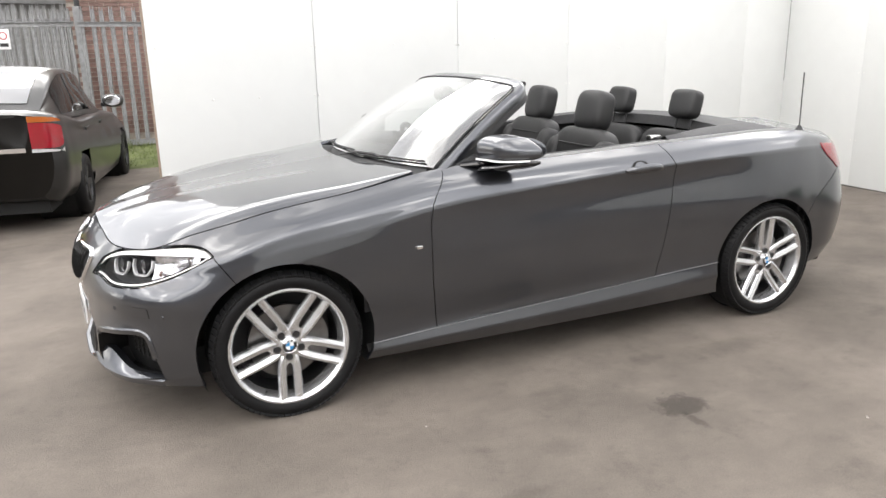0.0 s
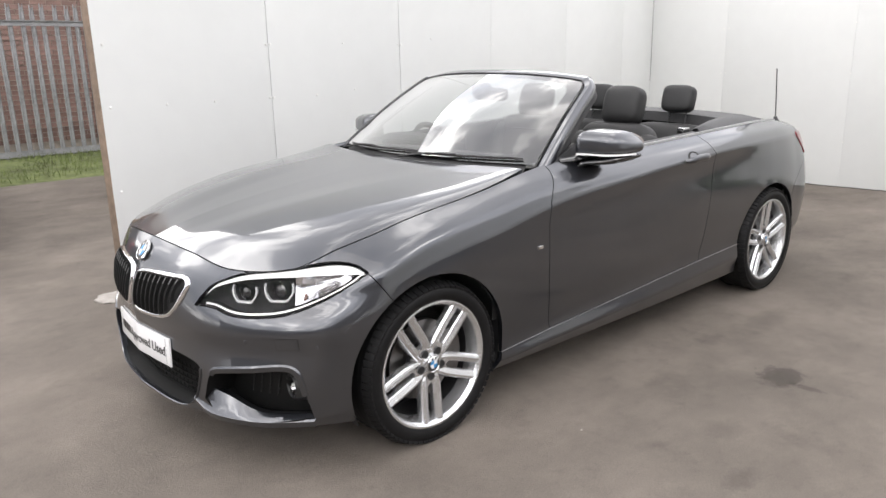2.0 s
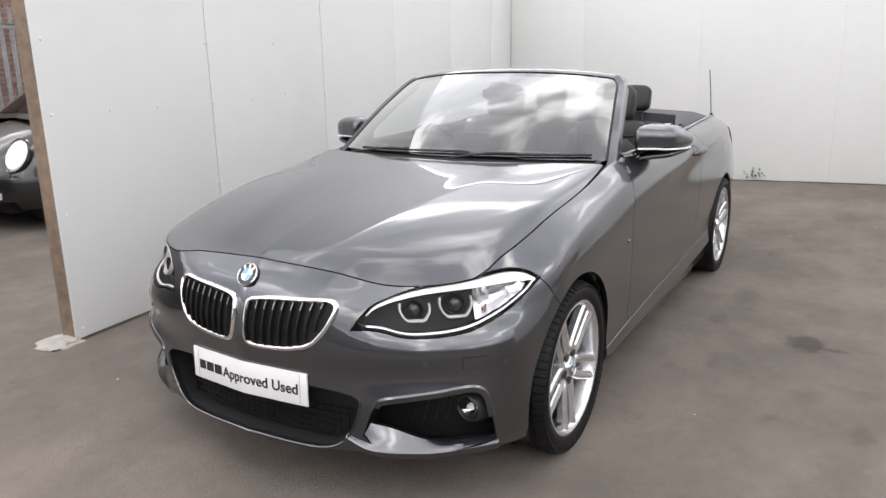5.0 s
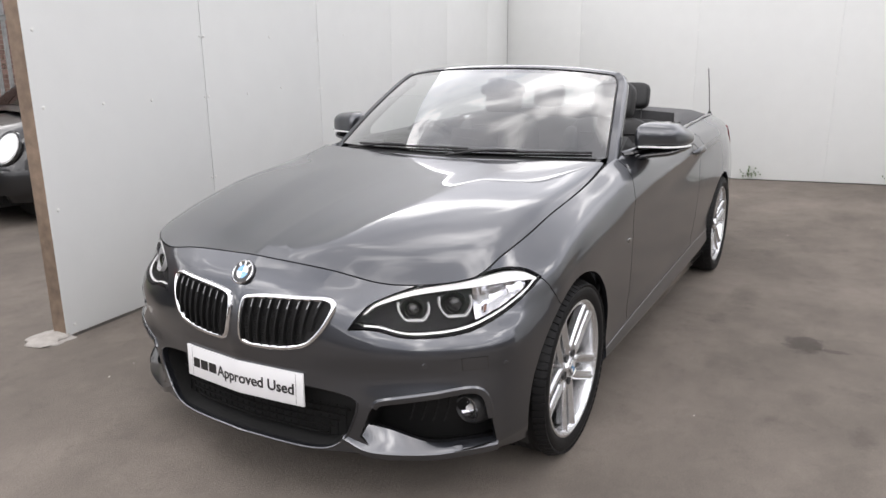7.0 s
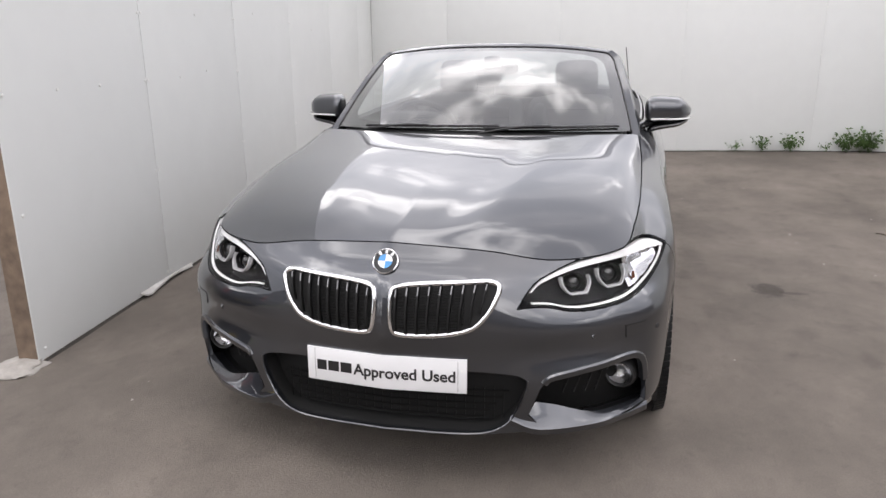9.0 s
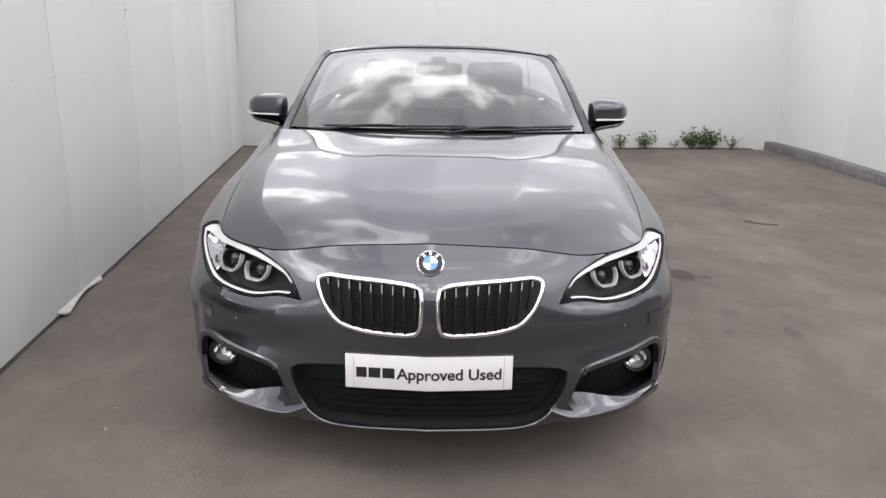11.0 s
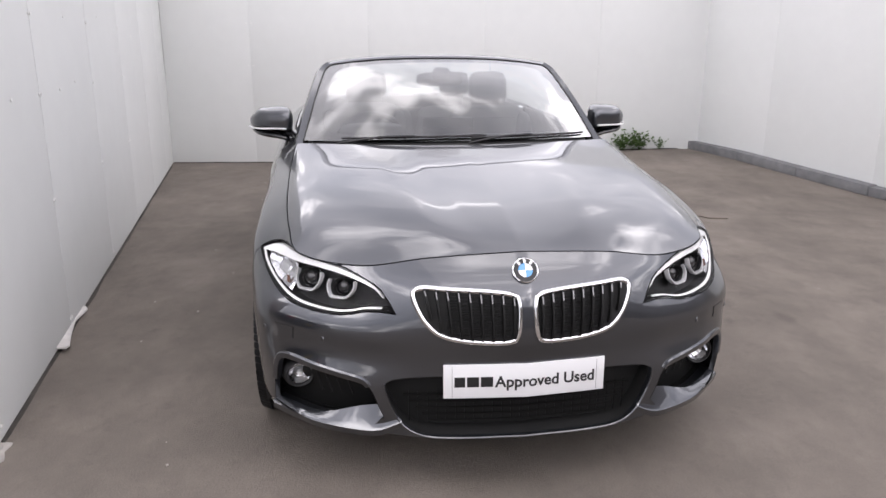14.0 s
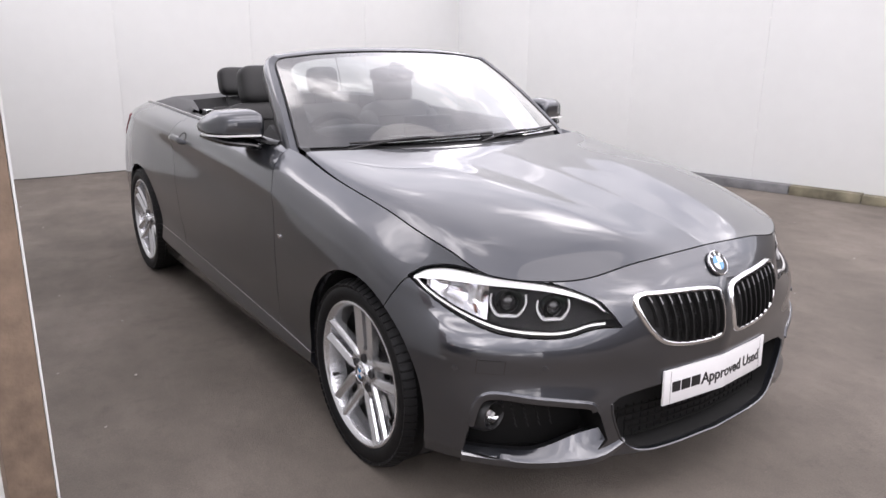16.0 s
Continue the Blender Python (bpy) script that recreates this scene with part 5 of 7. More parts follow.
# ---- mirrors, handles, aerial, tail lamps ----
def door_mirror(s):
    flip = (lambda b: b) if s > 0 else mirrored
    shell = bmesh.new()
    c = Vector((1.045, .890, 1.042))
    bmesh.ops.create_uvsphere(shell, u_segments=32, v_segments=20, radius=1.0)
    for v in shell.verts:
        x, y, z = v.co
        # blunt rear face, rounded front, flat underside
        sq = lambda t, k: math.copysign(abs(t) ** k, t)
        yn = sq(y, .52)
        fall = .10 * (yn + 1) + .52 * max(0.0, (yn - .42) / .58) ** 1.3
        px = sq(x, .74) * (.115 if x < 0 else .050)
        py = yn * .112
        pz = sq(z, .50) * (.078 * (1 - fall) if z > 0 else .058 - .026 * (yn + 1) / 2)
        px += .065 * y
        v.co = c + Vector((px, py, pz))
    ob = part("door_mirror", flip(shell), PAINT, doors[0 if s > 0 else 1], "painted door mirror with a slim indicator", 60)
    base = bmesh.new()
    bmesh.ops.create_uvsphere(base, u_segments=28, v_segments=12, radius=1.0)
    for v in base.verts:
        x, y, z = v.co
        sq = lambda t, k: math.copysign(abs(t) ** k, t)
        v.co = c + Vector((sq(x, .8) * (.122 if x < 0 else .050) + .065 * y, sq(y, .62) * .104, -.049 - .015 * (1 - y) + .009 * y + sq(z, .7) * (.017 - .004 * y)))
    part("mirror_base", flip(base), BLACK_GLOSS, ob, "black lower shell")
    arm = spline([(.86, .735, .978), (.93, .775, .985), (1.00, .82, .998), (1.05, .87, 1.004)], 4)
    part("mirror_arm", flip(sweep(arm, disc_section(.034, 12, .5), (0, 0, 1))), BLACK_GLOSS, ob, "black mirror arm")
    sail = bmesh.new()
    vs = [sail.verts.new(p) for p in ((.79, .752, .972), (1.02, .775, .984), (.985, .735, 1.045), (.79, .728, .972), (1.02, .750, .984), (.985, .715, 1.045))]
    for f in ((0, 1, 2), (5, 4, 3), (0, 3, 4, 1), (1, 4, 5, 2), (2, 5, 3, 0)):
        sail.faces.new([vs[i] for i in f])
    part("mirror_sail", flip(sail), BLACK_PLASTIC, ob, "black corner trim")
    ind = []
    for k in np.linspace(-.55, .97, 16):
        y = math.copysign(abs(k) ** .50, k)
        ring = math.sqrt(max(0, 1 - k * k))
        ind.append(c + Vector((-.117 * ring ** .74 + .065 * k - .003, y * .112, -.030)))
    part("indicator", flip(sweep(ind, [(-.0042, -.002), (.0042, -.002), (.0035, .004), (-.0035, .004)], lambda i: Vector((-1, 0.4, 0)))), WHITE_LAMP, ob, "slim white indicator strip")
    glass = lathe([(.0005, 0), (.5, 0), (.92, .0), (1.0, .02)], 28)
    for v in glass.verts:
        v.co = c + Vector((.054 + .065 * (v.co.x), v.co.x * .085, .008 + v.co.z * .052))
    part("mirror_glass", flip(glass), CHROME, ob, "silvered mirror glass")


door_mirror(1)
door_mirror(-1)


def door_handle(s):
    flip = (lambda b: b) if s > 0 else mirrored
    d = doors[0 if s > 0 else 1]
    pts = []
    for x, out in zip(np.linspace(1.675, 1.905, 13), [.004, .020, .028, .031, .032, .033, .033, .033, .032, .030, .026, .016, .004]):
        p = on_side(x, .902 + .012 * math.sin((x - 1.675) / .23 * 3.1), 0)
        pts.append(p + YAX * out)
    ob = part("door_handle", flip(sweep(pts, [(-.018, -.010), (.015, -.010), (.020, -.002), (.013, .007), (.000, .010), (-.013, .007), (-.020, -.001)], (0, 1, 0), scale=[.35, .7, .9, 1, 1, 1, 1, 1, .98, .92, .8, .6, .3])), PAINT, d, "painted pull handle", 60)
    # shade in the finger bowl, put on the door skin as a near-black disc
    bowl = bmesh.new()
    c = on_side(1.772, .914, -0.001)
    ring = []
    for a in np.linspace(0, 2 * math.pi, 25)[:-1]:
        p = on_side(1.79 + .050 * math.cos(a) - .022, .918 + .026 * math.sin(a), -0.0012)
        ring.append(bowl.verts.new(p))
    mid = bowl.verts.new(c - YAX * .004)
    for i in range(24):
        bowl.faces.new((mid, ring[i], ring[(i + 1) % 24]))
    bmesh.ops.recalc_face_normals(bowl, faces=bowl.faces[:])
    part("handle_recess", flip(bowl), DARK_VOID, d, "finger recess with its shade laid on as a dark patch")


door_handle(1)
door_handle(-1)

# rolled upper edge of the skirts, in a lighter grey than the body
for s in (1, -1):
    line = [on_side(x, z, -.001) for x, z in zip(np.linspace(.36, 2.33, 40), np.interp(np.linspace(.36, 2.33, 40), [q[0] for q in SILL[1:-1]], [q[1] + .0005 for q in SILL[1:-1]]))]
    part("skirt_edge", sweep([Vector((p.x, s * p.y, p.z)) for p in line], disc_section(.0018, 8), (0, 0, 1)), PAINT_EDGE, car, "bright rolled skirt edge", 60)

aerial = part("aerial", lathe([(.0005, .030), (.008, .028), (.014, .012), (.022, 0.0)], 14, pose(3.045, -.705, 1.004, -90) @ Matrix.Diagonal((1.4, -1, 1, 1))), BLACK_PLASTIC, car, "black whip aerial")
part("aerial_mast", sweep([(3.045, -.705, 1.02), (3.060, -.69, 1.16), (3.085, -.668, 1.325)], disc_section(.0035, 6), (0, 1, 0)), BLACK_PLASTIC, aerial)

TAIL_LAMP = [(3.085, .935), (3.16, .945), (3.30, .935), (3.35, .90), (3.34, .80), (3.24, .785), (3.19, .82)]
for s in (1, -1):
    flip = (lambda b: b) if s > 0 else mirrored
    bm = bmesh.new()
    g = []
    for u in np.linspace(13.35, 15.2, 18):
        lo_v = 5.0 + .9 * max(0, (13.9 - u)) / .55
        g.append([bm.verts.new(Vector(skin_at(u, v)) + Vector((.004, .004, .002))) for v in np.linspace(min(lo_v, 6.0), 6.3, 8)])
    for i in range(17):
        for j in range(7):
            bm.faces.new((g[i][j], g[i][j + 1], g[i + 1][j + 1], g[i + 1][j]))
    bm.normal_update()
    if sum(f.normal.x for f in bm.faces) < 0:
        bmesh.ops.reverse_faces(bm, faces=bm.faces[:])
    rim(bm, 0, .012)
    part("tail_lamp", flip(bm), DEEP_RED, car, "red tail lamp wrapping the corner")


# ---- deck and cockpit ----
WAIST = [skin_at(u, 8) for u in np.linspace(8.35, 17, 110)]


def deck():
    """Boot lid and tonneau behind the seats: sheets between the waistlines."""
    bm = bmesh.new()
    rows = []
    for x, y, z in [w for w in WAIST if w[0] > 2.80]:
        crown = .020 * math.sin(math.pi * min(1, (x - 2.75) / .95))
        rows.append([bm.verts.new((x + (.03 * (1 - (k / 12) ** 2) if x > 3.1 else 0), y * k / 12, z + crown * (1 - (k / 12) ** 2))) for k in range(-12, 13)])
    for p, q in zip(rows, rows[1:]):
        for k in range(24):
            bm.faces.new((p[k], p[k + 1], q[k + 1], q[k]))
    bmesh.ops.recalc_face_normals(bm, faces=bm.faces[:])
    if sum(f.normal.z for f in bm.faces) < 0:
        bmesh.ops.reverse_faces(bm, faces=bm.faces[:])
    bmesh.ops.remove_doubles(bm, verts=bm.verts[:], dist=1e-4)
    return bm


part("boot_lid", deck(), PAINT, car, "painted boot lid", 60)


def tonneau():
    """Dark cover over the folded roof, sweeping forward along both sides of the cockpit."""
    bm = bmesh.new()
    outer, inner = [], []
    for s in (1, -1):
        side_o, side_i = [], []
        for x, y, z in [w for w in WAIST if 2.02 < w[0] < 2.92]:
            k = (x - 2.02) / .90
            side_o.append((x, s * (y - .035), z + .004))
            side_i.append((2.02 + (x - 2.02) * .60, s * (y - .07 - .10 * k ** .7), z + .012 + .02 * k))
        outer.append(side_o)
        inner.append(side_i)
    xo = outer[0][-1]
    n = len(outer[0])
    ring_o = outer[0] + [(xo[0] + .03 * math.cos(math.pi / 2 * t), xo[1] * -t, xo[2] + .018 * math.cos(math.pi / 2 * t)) for t in np.linspace(-.92, .92, 14)] + outer[1][::-1]
    xi = inner[0][-1]
    ring_i = inner[0] + [(xi[0] + .06 * math.cos(math.pi / 2 * t), xi[1] * -t, xi[2] + .02 * math.cos(math.pi / 2 * t)) for t in np.linspace(-.92, .92, 14)] + inner[1][::-1]
    a = [bm.verts.new(p) for p in ring_o]
    b = [bm.verts.new(p) for p in ring_i]
    mids = [bm.verts.new(((p[0] + q[0]) / 2, (p[1] + q[1]) / 2, max(p[2], q[2]) + .012)) for p, q in zip(ring_o, ring_i)]
    c = [bm.verts.new((p[0], p[1], p[2] - .06)) for p in ring_i]
    for i in range(len(a) - 1):
        bm.faces.new((a[i], a[i + 1], mids[i + 1], mids[i]))
        bm.faces.new((mids[i], mids[i + 1], b[i + 1], b[i]))
        bm.faces.new((b[i], b[i + 1], c[i + 1], c[i]))
    bmesh.ops.recalc_face_normals(bm, faces=bm.faces[:])
    return bm


part("tonneau_cover", tonneau(), COVER, car, "dark grey cover over the folded roof", 50)

# waist trims and inner door panels
for s in (1, -1):
    line = [Vector((x, s * (y - .014), z + .004)) for x, y, z in WAIST if .82 < x < 3.0]
    part("waist_trim", sweep(line, [(-.006, -.006), (.006, -.006), (.005, .005), (-.005, .005)], (0, 0, 1)), TRIM_GREY, car, "satin silver waist strip")
    ins = [Vector((x, s * (y - .045), z - .004)) for x, y, z in WAIST if .82 < x < 2.15]
    part("door_capping", sweep(ins, [(-.032, -.02), (.026, -.02), (.024, .008), (-.022, .012)], (0, 0, 1)), BLACK_PLASTIC, car, "black door capping")
    bm = bmesh.new()
    rows = [[bm.verts.new((x, s * (y - d), z - h)) for d, h in ((.06, .02), (.075, .15), (.10, .30), (.13, .42), (.12, .62))] for x, y, z in WAIST if .72 < x < 2.9]
    for p, q in zip(rows, rows[1:]):
        for k in range(4):
            bm.faces.new((p[k], p[k + 1], q[k + 1], q[k]))
    part("inner_trim", bm, LEATHER, car, "black inner trim panel")
part("cabin_floor", box_bm(.45, 2.75, -.72, .72, .30, .36), FABRIC, car)
part("centre_tunnel", box_bm(.9, 2.2, -.11, .11, .36, .58, bevel=0.03), LEATHER, car)
bulk = box_bm(2.66, 2.72, -.64, .64, .36, .98, bevel=0.02)
part("rear_bulkhead", bulk, FABRIC, car)
bar = spline([(2.60, -.52, 1.035), (2.66, -.30, 1.045), (2.68, 0, 1.05), (2.66, .30, 1.045), (2.60, .52, 1.035)], 6)
part("folded_roof_edge", sweep(bar, [(-.03, -.02), (.03, -.02), (.025, .015), (-.025, .015)], (0, 0, 1)), BLACK_PLASTIC, car, "black edge of the folded roof")


def soft_box(x0, x1, y0, y1, z0, z1, k=.55, m=None, seg=(14, 10)):
    """A padded block with rounded faces."""
    bm = bmesh.new()
    bmesh.ops.create_uvsphere(bm, u_segments=seg[0] * 2, v_segments=seg[1] * 2, radius=1.0)
    for v in bm.verts:
        q = [math.copysign(abs(t) ** k, t) for t in v.co]
        v.co = Vector(((x0 + x1) / 2 + q[0] * (x1 - x0) / 2, (y0 + y1) / 2 + q[1] * (y1 - y0) / 2, (z0 + z1) / 2 + q[2] * (z1 - z0) / 2))
    if m is not None:
        bmesh.ops.transform(bm, matrix=m, verts=bm.verts[:])
    return bm


def front_seat(y, back=0.0):
    seat = part("front_seat", soft_box(1.20 + back, 1.72 + back, y - .24, y + .24, .42, .60, .45), LEATHER, car, "black leather sports seat with a tall headrest", 60)
    back_m = Matrix.Translation((1.68 + back, y, .56)) @ pose(0, 0, 0, 0, 14, 0)
    part("backrest", soft_box(-.07, .07, -.245, .245, -.02, .52, .42, back_m), LEATHER, seat, "", 60)
    for s in (-1, 1):
        part("side_bolster", soft_box(-.10, .06, s * .215 - .055, s * .215 + .055, .02, .46, .6, back_m), LEATHER, seat, "", 60)
        part("headrest_post", sweep([back_m @ Vector((.0, s * .055, .48)), back_m @ Vector((.0, s * .055, .62))], disc_section(.006, 8), (1, 0, 0)), ALLOY_GREY, seat, "steel post")
    part("headrest", soft_box(-.06, .065, -.118, .118, .505, .722, .50, back_m), LEATHER, seat, "black leather headrest", 60)
    part("seam", sweep([back_m @ Vector((-.073, t, .12 + .30)) for t in np.linspace(-.16, .16, 7)], disc_section(.004, 6), (1, 0, 0)), BLACK_PLASTIC, seat)


front_seat(.375, .15)
front_seat(-.40)
rear = part("rear_seat", soft_box(2.10, 2.50, -.58, .58, .42, .62, .4), LEATHER, car, "black leather rear bench with two headrests", 60)
rb = Matrix.Translation((2.42, 0, .555)) @ pose(0, 0, 0, 0, 13, 0)
for s in (-1, 1):
    part("backrest", soft_box(-.06, .07, s * .29 - .28, s * .29 + .28, 0, .46, .4, rb), LEATHER, rear, "", 60)
    for k in (-1, 1):
        part("headrest_post", sweep([rb @ Vector((.02, s * .30 + k * .06, .44)), rb @ Vector((.02, s * .30 + k * .06, .60))], disc_section(.006, 8), (1, 0, 0)), ALLOY_DARK, rear, "dark steel post")
    part("headrest", soft_box(-.045, .055, s * .30 - .105, s * .30 + .105, .53, .700, .46, rb), LEATHER, rear, "black leather headrest", 60)
    part("belt_guide", box_bm(1.99, 2.06, s * .66 - .02, s * .66 + .02, 1.0, 1.035, bevel=.008), CHROME, car, "bright belt guide")

dash = bmesh.new()
rows = []
for t in np.linspace(-1, 1, 31):
    p = screen_point(t * .94, .02)
    rows.append([dash.verts.new(q) for q in ((p.x + .03, p.y, p.z - .03), (p.x + .16, p.y * .985, p.z - .005 - .01 * t * t), (p.x + .30, p.y * .97, p.z - .012), (p.x + .36, p.y * .96, p.z - .06), (p.x + .33, p.y * .95, p.z - .22), (p.x + .26, p.y * .95, p.z - .42))])
for p, q in zip(rows, rows[1:]):
    for k in range(5):
        dash.faces.new((p[k], p[k + 1], q[k + 1], q[k]))
board = part("dashboard", dash, BLACK_PLASTIC, car, "black moulded dashboard", 60)
part("dash_screen", box_bm(.86, .875, -.13, .13, .975, 1.065, bevel=.006), BLACK_GLOSS, board, "upright display screen")
part("instrument_hood", soft_box(.80, 1.0, .22, .54, .95, 1.035, .6), BLACK_PLASTIC, board, "", 60)
wheel_m = Matrix.Translation((1.12, .375, .90)) @ pose(0, 0, 0, 0, -24, 0)
sw = part("steering_wheel", sweep([wheel_m @ Vector((0, .185 * math.cos(a), .185 * math.sin(a))) for a in np.linspace(0, 2 * math.pi, 41)[:-1]], disc_section(.016, 10), lambda i: wheel_m.to_3x3() @ Vector((1, 0, 0)), closed=True), LEATHER, car, "black leather steering wheel", 60)
part("wheel_boss", soft_box(-.03, .03, -.09, .09, -.07, .07, .6, wheel_m), BLACK_PLASTIC, sw, "", 60)
for a in (0, math.pi, -math.pi / 2):
    part("wheel_spoke", sweep([wheel_m @ Vector((0, .06 * math.cos(a), .06 * math.sin(a))), wheel_m @ Vector((0, .18 * math.cos(a), .18 * math.sin(a)))], [(-.02, -.008), (.02, -.008), (.02, .008), (-.02, .008)], lambda i: wheel_m.to_3x3() @ Vector((1, 0, 0))), TRIM_GREY, sw, "silver spoke")
part("steering_column", sweep([(.88, .375, .87), (1.10, .375, .90)], disc_section(.045, 12), (0, 0, 1)), BLACK_PLASTIC, car)
mir = part("interior_mirror", soft_box(1.165, 1.20, -.125, .125, 1.205, 1.275, .55), BLACK_PLASTIC, car, "black rear-view mirror", 60)
mp = screen_point(0, .86)
part("mirror_foot", soft_box(mp.x + .01, mp.x + .10, -.045, .045, mp.z - .09, mp.z - .01, .6), BLACK_PLASTIC, mir, "", 60)


# ---- road wheels ----
def road_wheel():
    """One wheel about the y axis at the origin, outer face towards -y."""
    tyre_r, rim_r = .316, .246
    prof = [(rim_r - .004, .085), (rim_r + .012, .106), (.278, .112), (.299, .107), (.311, .093), (tyre_r, .070), (tyre_r, -.070), (.311, -.093), (.299, -.107), (.278, -.112), (rim_r + .012, -.106), (rim_r - .004, -.090)]
    w = new("road_wheel")
    w.empty_display_size = .1
    w.parent = car
    w["label"] = "five-double-spoke silver alloy wheel with a low-profile black tyre"
    tyre = part("tyre", lathe(prof, 96), RUBBER, w, "black low-profile tyre", 50)
    tread = None
    for k in range(72):
        for row in range(2):
            a = 2 * math.pi * (k + .5 * row) / 72
            y0, y1 = ((-.108, -.072), (.072, .108))[row]
            if tread is None:
                tread = part("tread_block", box_bm(-.0112, .0112, -.021, .021, -.006, .0048, bevel=.0015), RUBBER, tyre, "", smooth=False)
                ob = tread
            else:
                ob = bpy.data.objects.new("tread_block", tread.data)
                scene.collection.objects.link(ob)
                ob.parent = tyre
            tilt = 22 if row == 0 else -22
            ob.matrix_local = pose(0, 0, 0, 0, -math.degrees(a) + 90, 0) @ Matrix.Translation((0, (y0 + y1) / 2, .3105)) @ pose(0, 0, 0, tilt, 0, 0)
    for y in (-.045, -.015, .015, .045):
        part("tread_groove", lathe([(tyre_r + .0006, y - .004), (tyre_r + .0009, y), (tyre_r + .0006, y + .004)], 64), DARK_VOID, tyre)
    rim_b = lathe([(rim_r + .006, -.094), (rim_r + .005, -.103), (rim_r - .002, -.104), (rim_r - .008, -.100), (rim_r - .015, -.088)], 72)
    part("rim", rim_b, SATIN, w, "silver rim", 40)
    part("rim_barrel", lathe([(rim_r - .015, -.089), (rim_r - .020, -.066), (rim_r - .026, -.035)], 64), SATIN, w, "silver inner barrel", 40)
    # deeper part of the silver barrel, its shade put into a darker alloy colour
    part("rim_drum", lathe([(rim_r - .026, -.035), (rim_r - .030, .09)], 64), ALLOY_DARK, w, "deeper barrel coloured dark for the shade behind the spokes", 40)
    part("rim_well", lathe([(rim_r - .021, .088), (.10, .088)], 48), ALLOY_DARK, w)
    # spokes: a forked pair of blades in five directions
    for k in range(5):
        a = 2 * math.pi * k / 5 - math.pi / 2
        turn = pose(0, 0, 0, 0, -math.degrees(a), 0)
        for s in (-1, 1):
            path = [(.046, -.074, s * .0200), (.070, -.081, s * .0265), (.11, -.085, s * .0310), (.16, -.089, s * .0325), (.21, -.094, s * .0330), (.238, -.098, s * .0340)]
            p3 = [turn @ Vector(p) for p in spline(path, 4)]
            sc = np.interp(np.linspace(0, 1, len(p3)), [0, .25, .6, .85, 1], [.85, 1.0, 1.0, .98, 1.05])
            out = turn.to_3x3() @ Vector((0, -1, 0))
            sec = [(-.0175, -.034), (.0175, -.034), (.0185, -.0100), (.0130, -.0015), (.0040, .0015), (-.0145, -.0065), (-.0180, -.0120)]
            if s > 0:
                sec = [(-p, q) for p, q in sec[::-1]]
            part("spoke", sweep(p3, sec, out, scale=sc), SATIN, w, "silver spoke", 25)
        # the web that joins a pair near the hub
        web = prism([(.035, -.030), (.090, -.024), (.090, -.012), (.080, 0), (.090, .012), (.090, .024), (.035, .030)], .060, .076, turn @ pose(0, 0, 0, 90, 0, 0))
        part("spoke_web", web, SATIN, w, "", 30)
        # wheel bolts sit at the roots of the forks
        ab = a
        bm = lathe([(.0005, -.0815), (.0070, -.0815), (.0078, -.079), (.0078, -.05)], 6, pose(.053 * math.cos(ab), 0, .053 * math.sin(ab)))
        part("wheel_bolt", bm, ALLOY_DARK, w, "dark wheel bolt")
        part("bolt_seat", lathe([(.0160, -.0800), (.0150, -.0822), (.0125, -.0818), (.0110, -.0805), (.0005, -.0803)], 18, pose(.053 * math.cos(ab), 0, .053 * math.sin(ab))), ALLOY_DARK, w)
    part("hub", lathe([(.0005, -.076), (.031, -.080), (.033, -.089), (.037, -.087), (.041, -.077), (.066, -.074), (.073, -.068), (.078, -.045)], 40), SATIN, w, "silver hub", 30)
    roundel("centre_cap", (0, -.090, 0), (0, -1, 0), .031, w)
    part("brake_disc", lathe([(.06, -.022), (.158, -.022), (.158, .002), (.06, .002)], 56), DISC, w, "bare steel brake disc", 30)
    part("disc_bell", lathe([(.0005, -.040), (.075, -.040), (.080, -.020)], 32), ALLOY_DARK, w)
    cal = prism([(.085 * math.cos(t), .085 * math.sin(t)) for t in np.linspace(-.55, .55, 8)] + [(.178 * math.cos(t), .178 * math.sin(t)) for t in np.linspace(.55, -.55, 8)], -.03, .045, pose(0, 0, 0, 90, 0, 0))
    part("brake_caliper", cal, DISC, w, "grey brake caliper", 30)
    part("valve", sweep([(.222 * math.cos(-2.05), -.07, .222 * math.sin(-2.05)), (.207 * math.cos(-2.05), -.09, .207 * math.sin(-2.05))], disc_section(.005, 8), (0, 1, 0)), BLACK_PLASTIC, w)
    return w


w0 = road_wheel()
w0.matrix_basis = pose(0, -.772, .310, 0, 2, 0)
copy_thing(w0, pose(2.69, -.784, .316, 0, 33, 0))
copy_thing(w0, pose(0, .772, .310, 0, 40, 180))
copy_thing(w0, pose(2.69, .784, .316, 0, -14, 180))


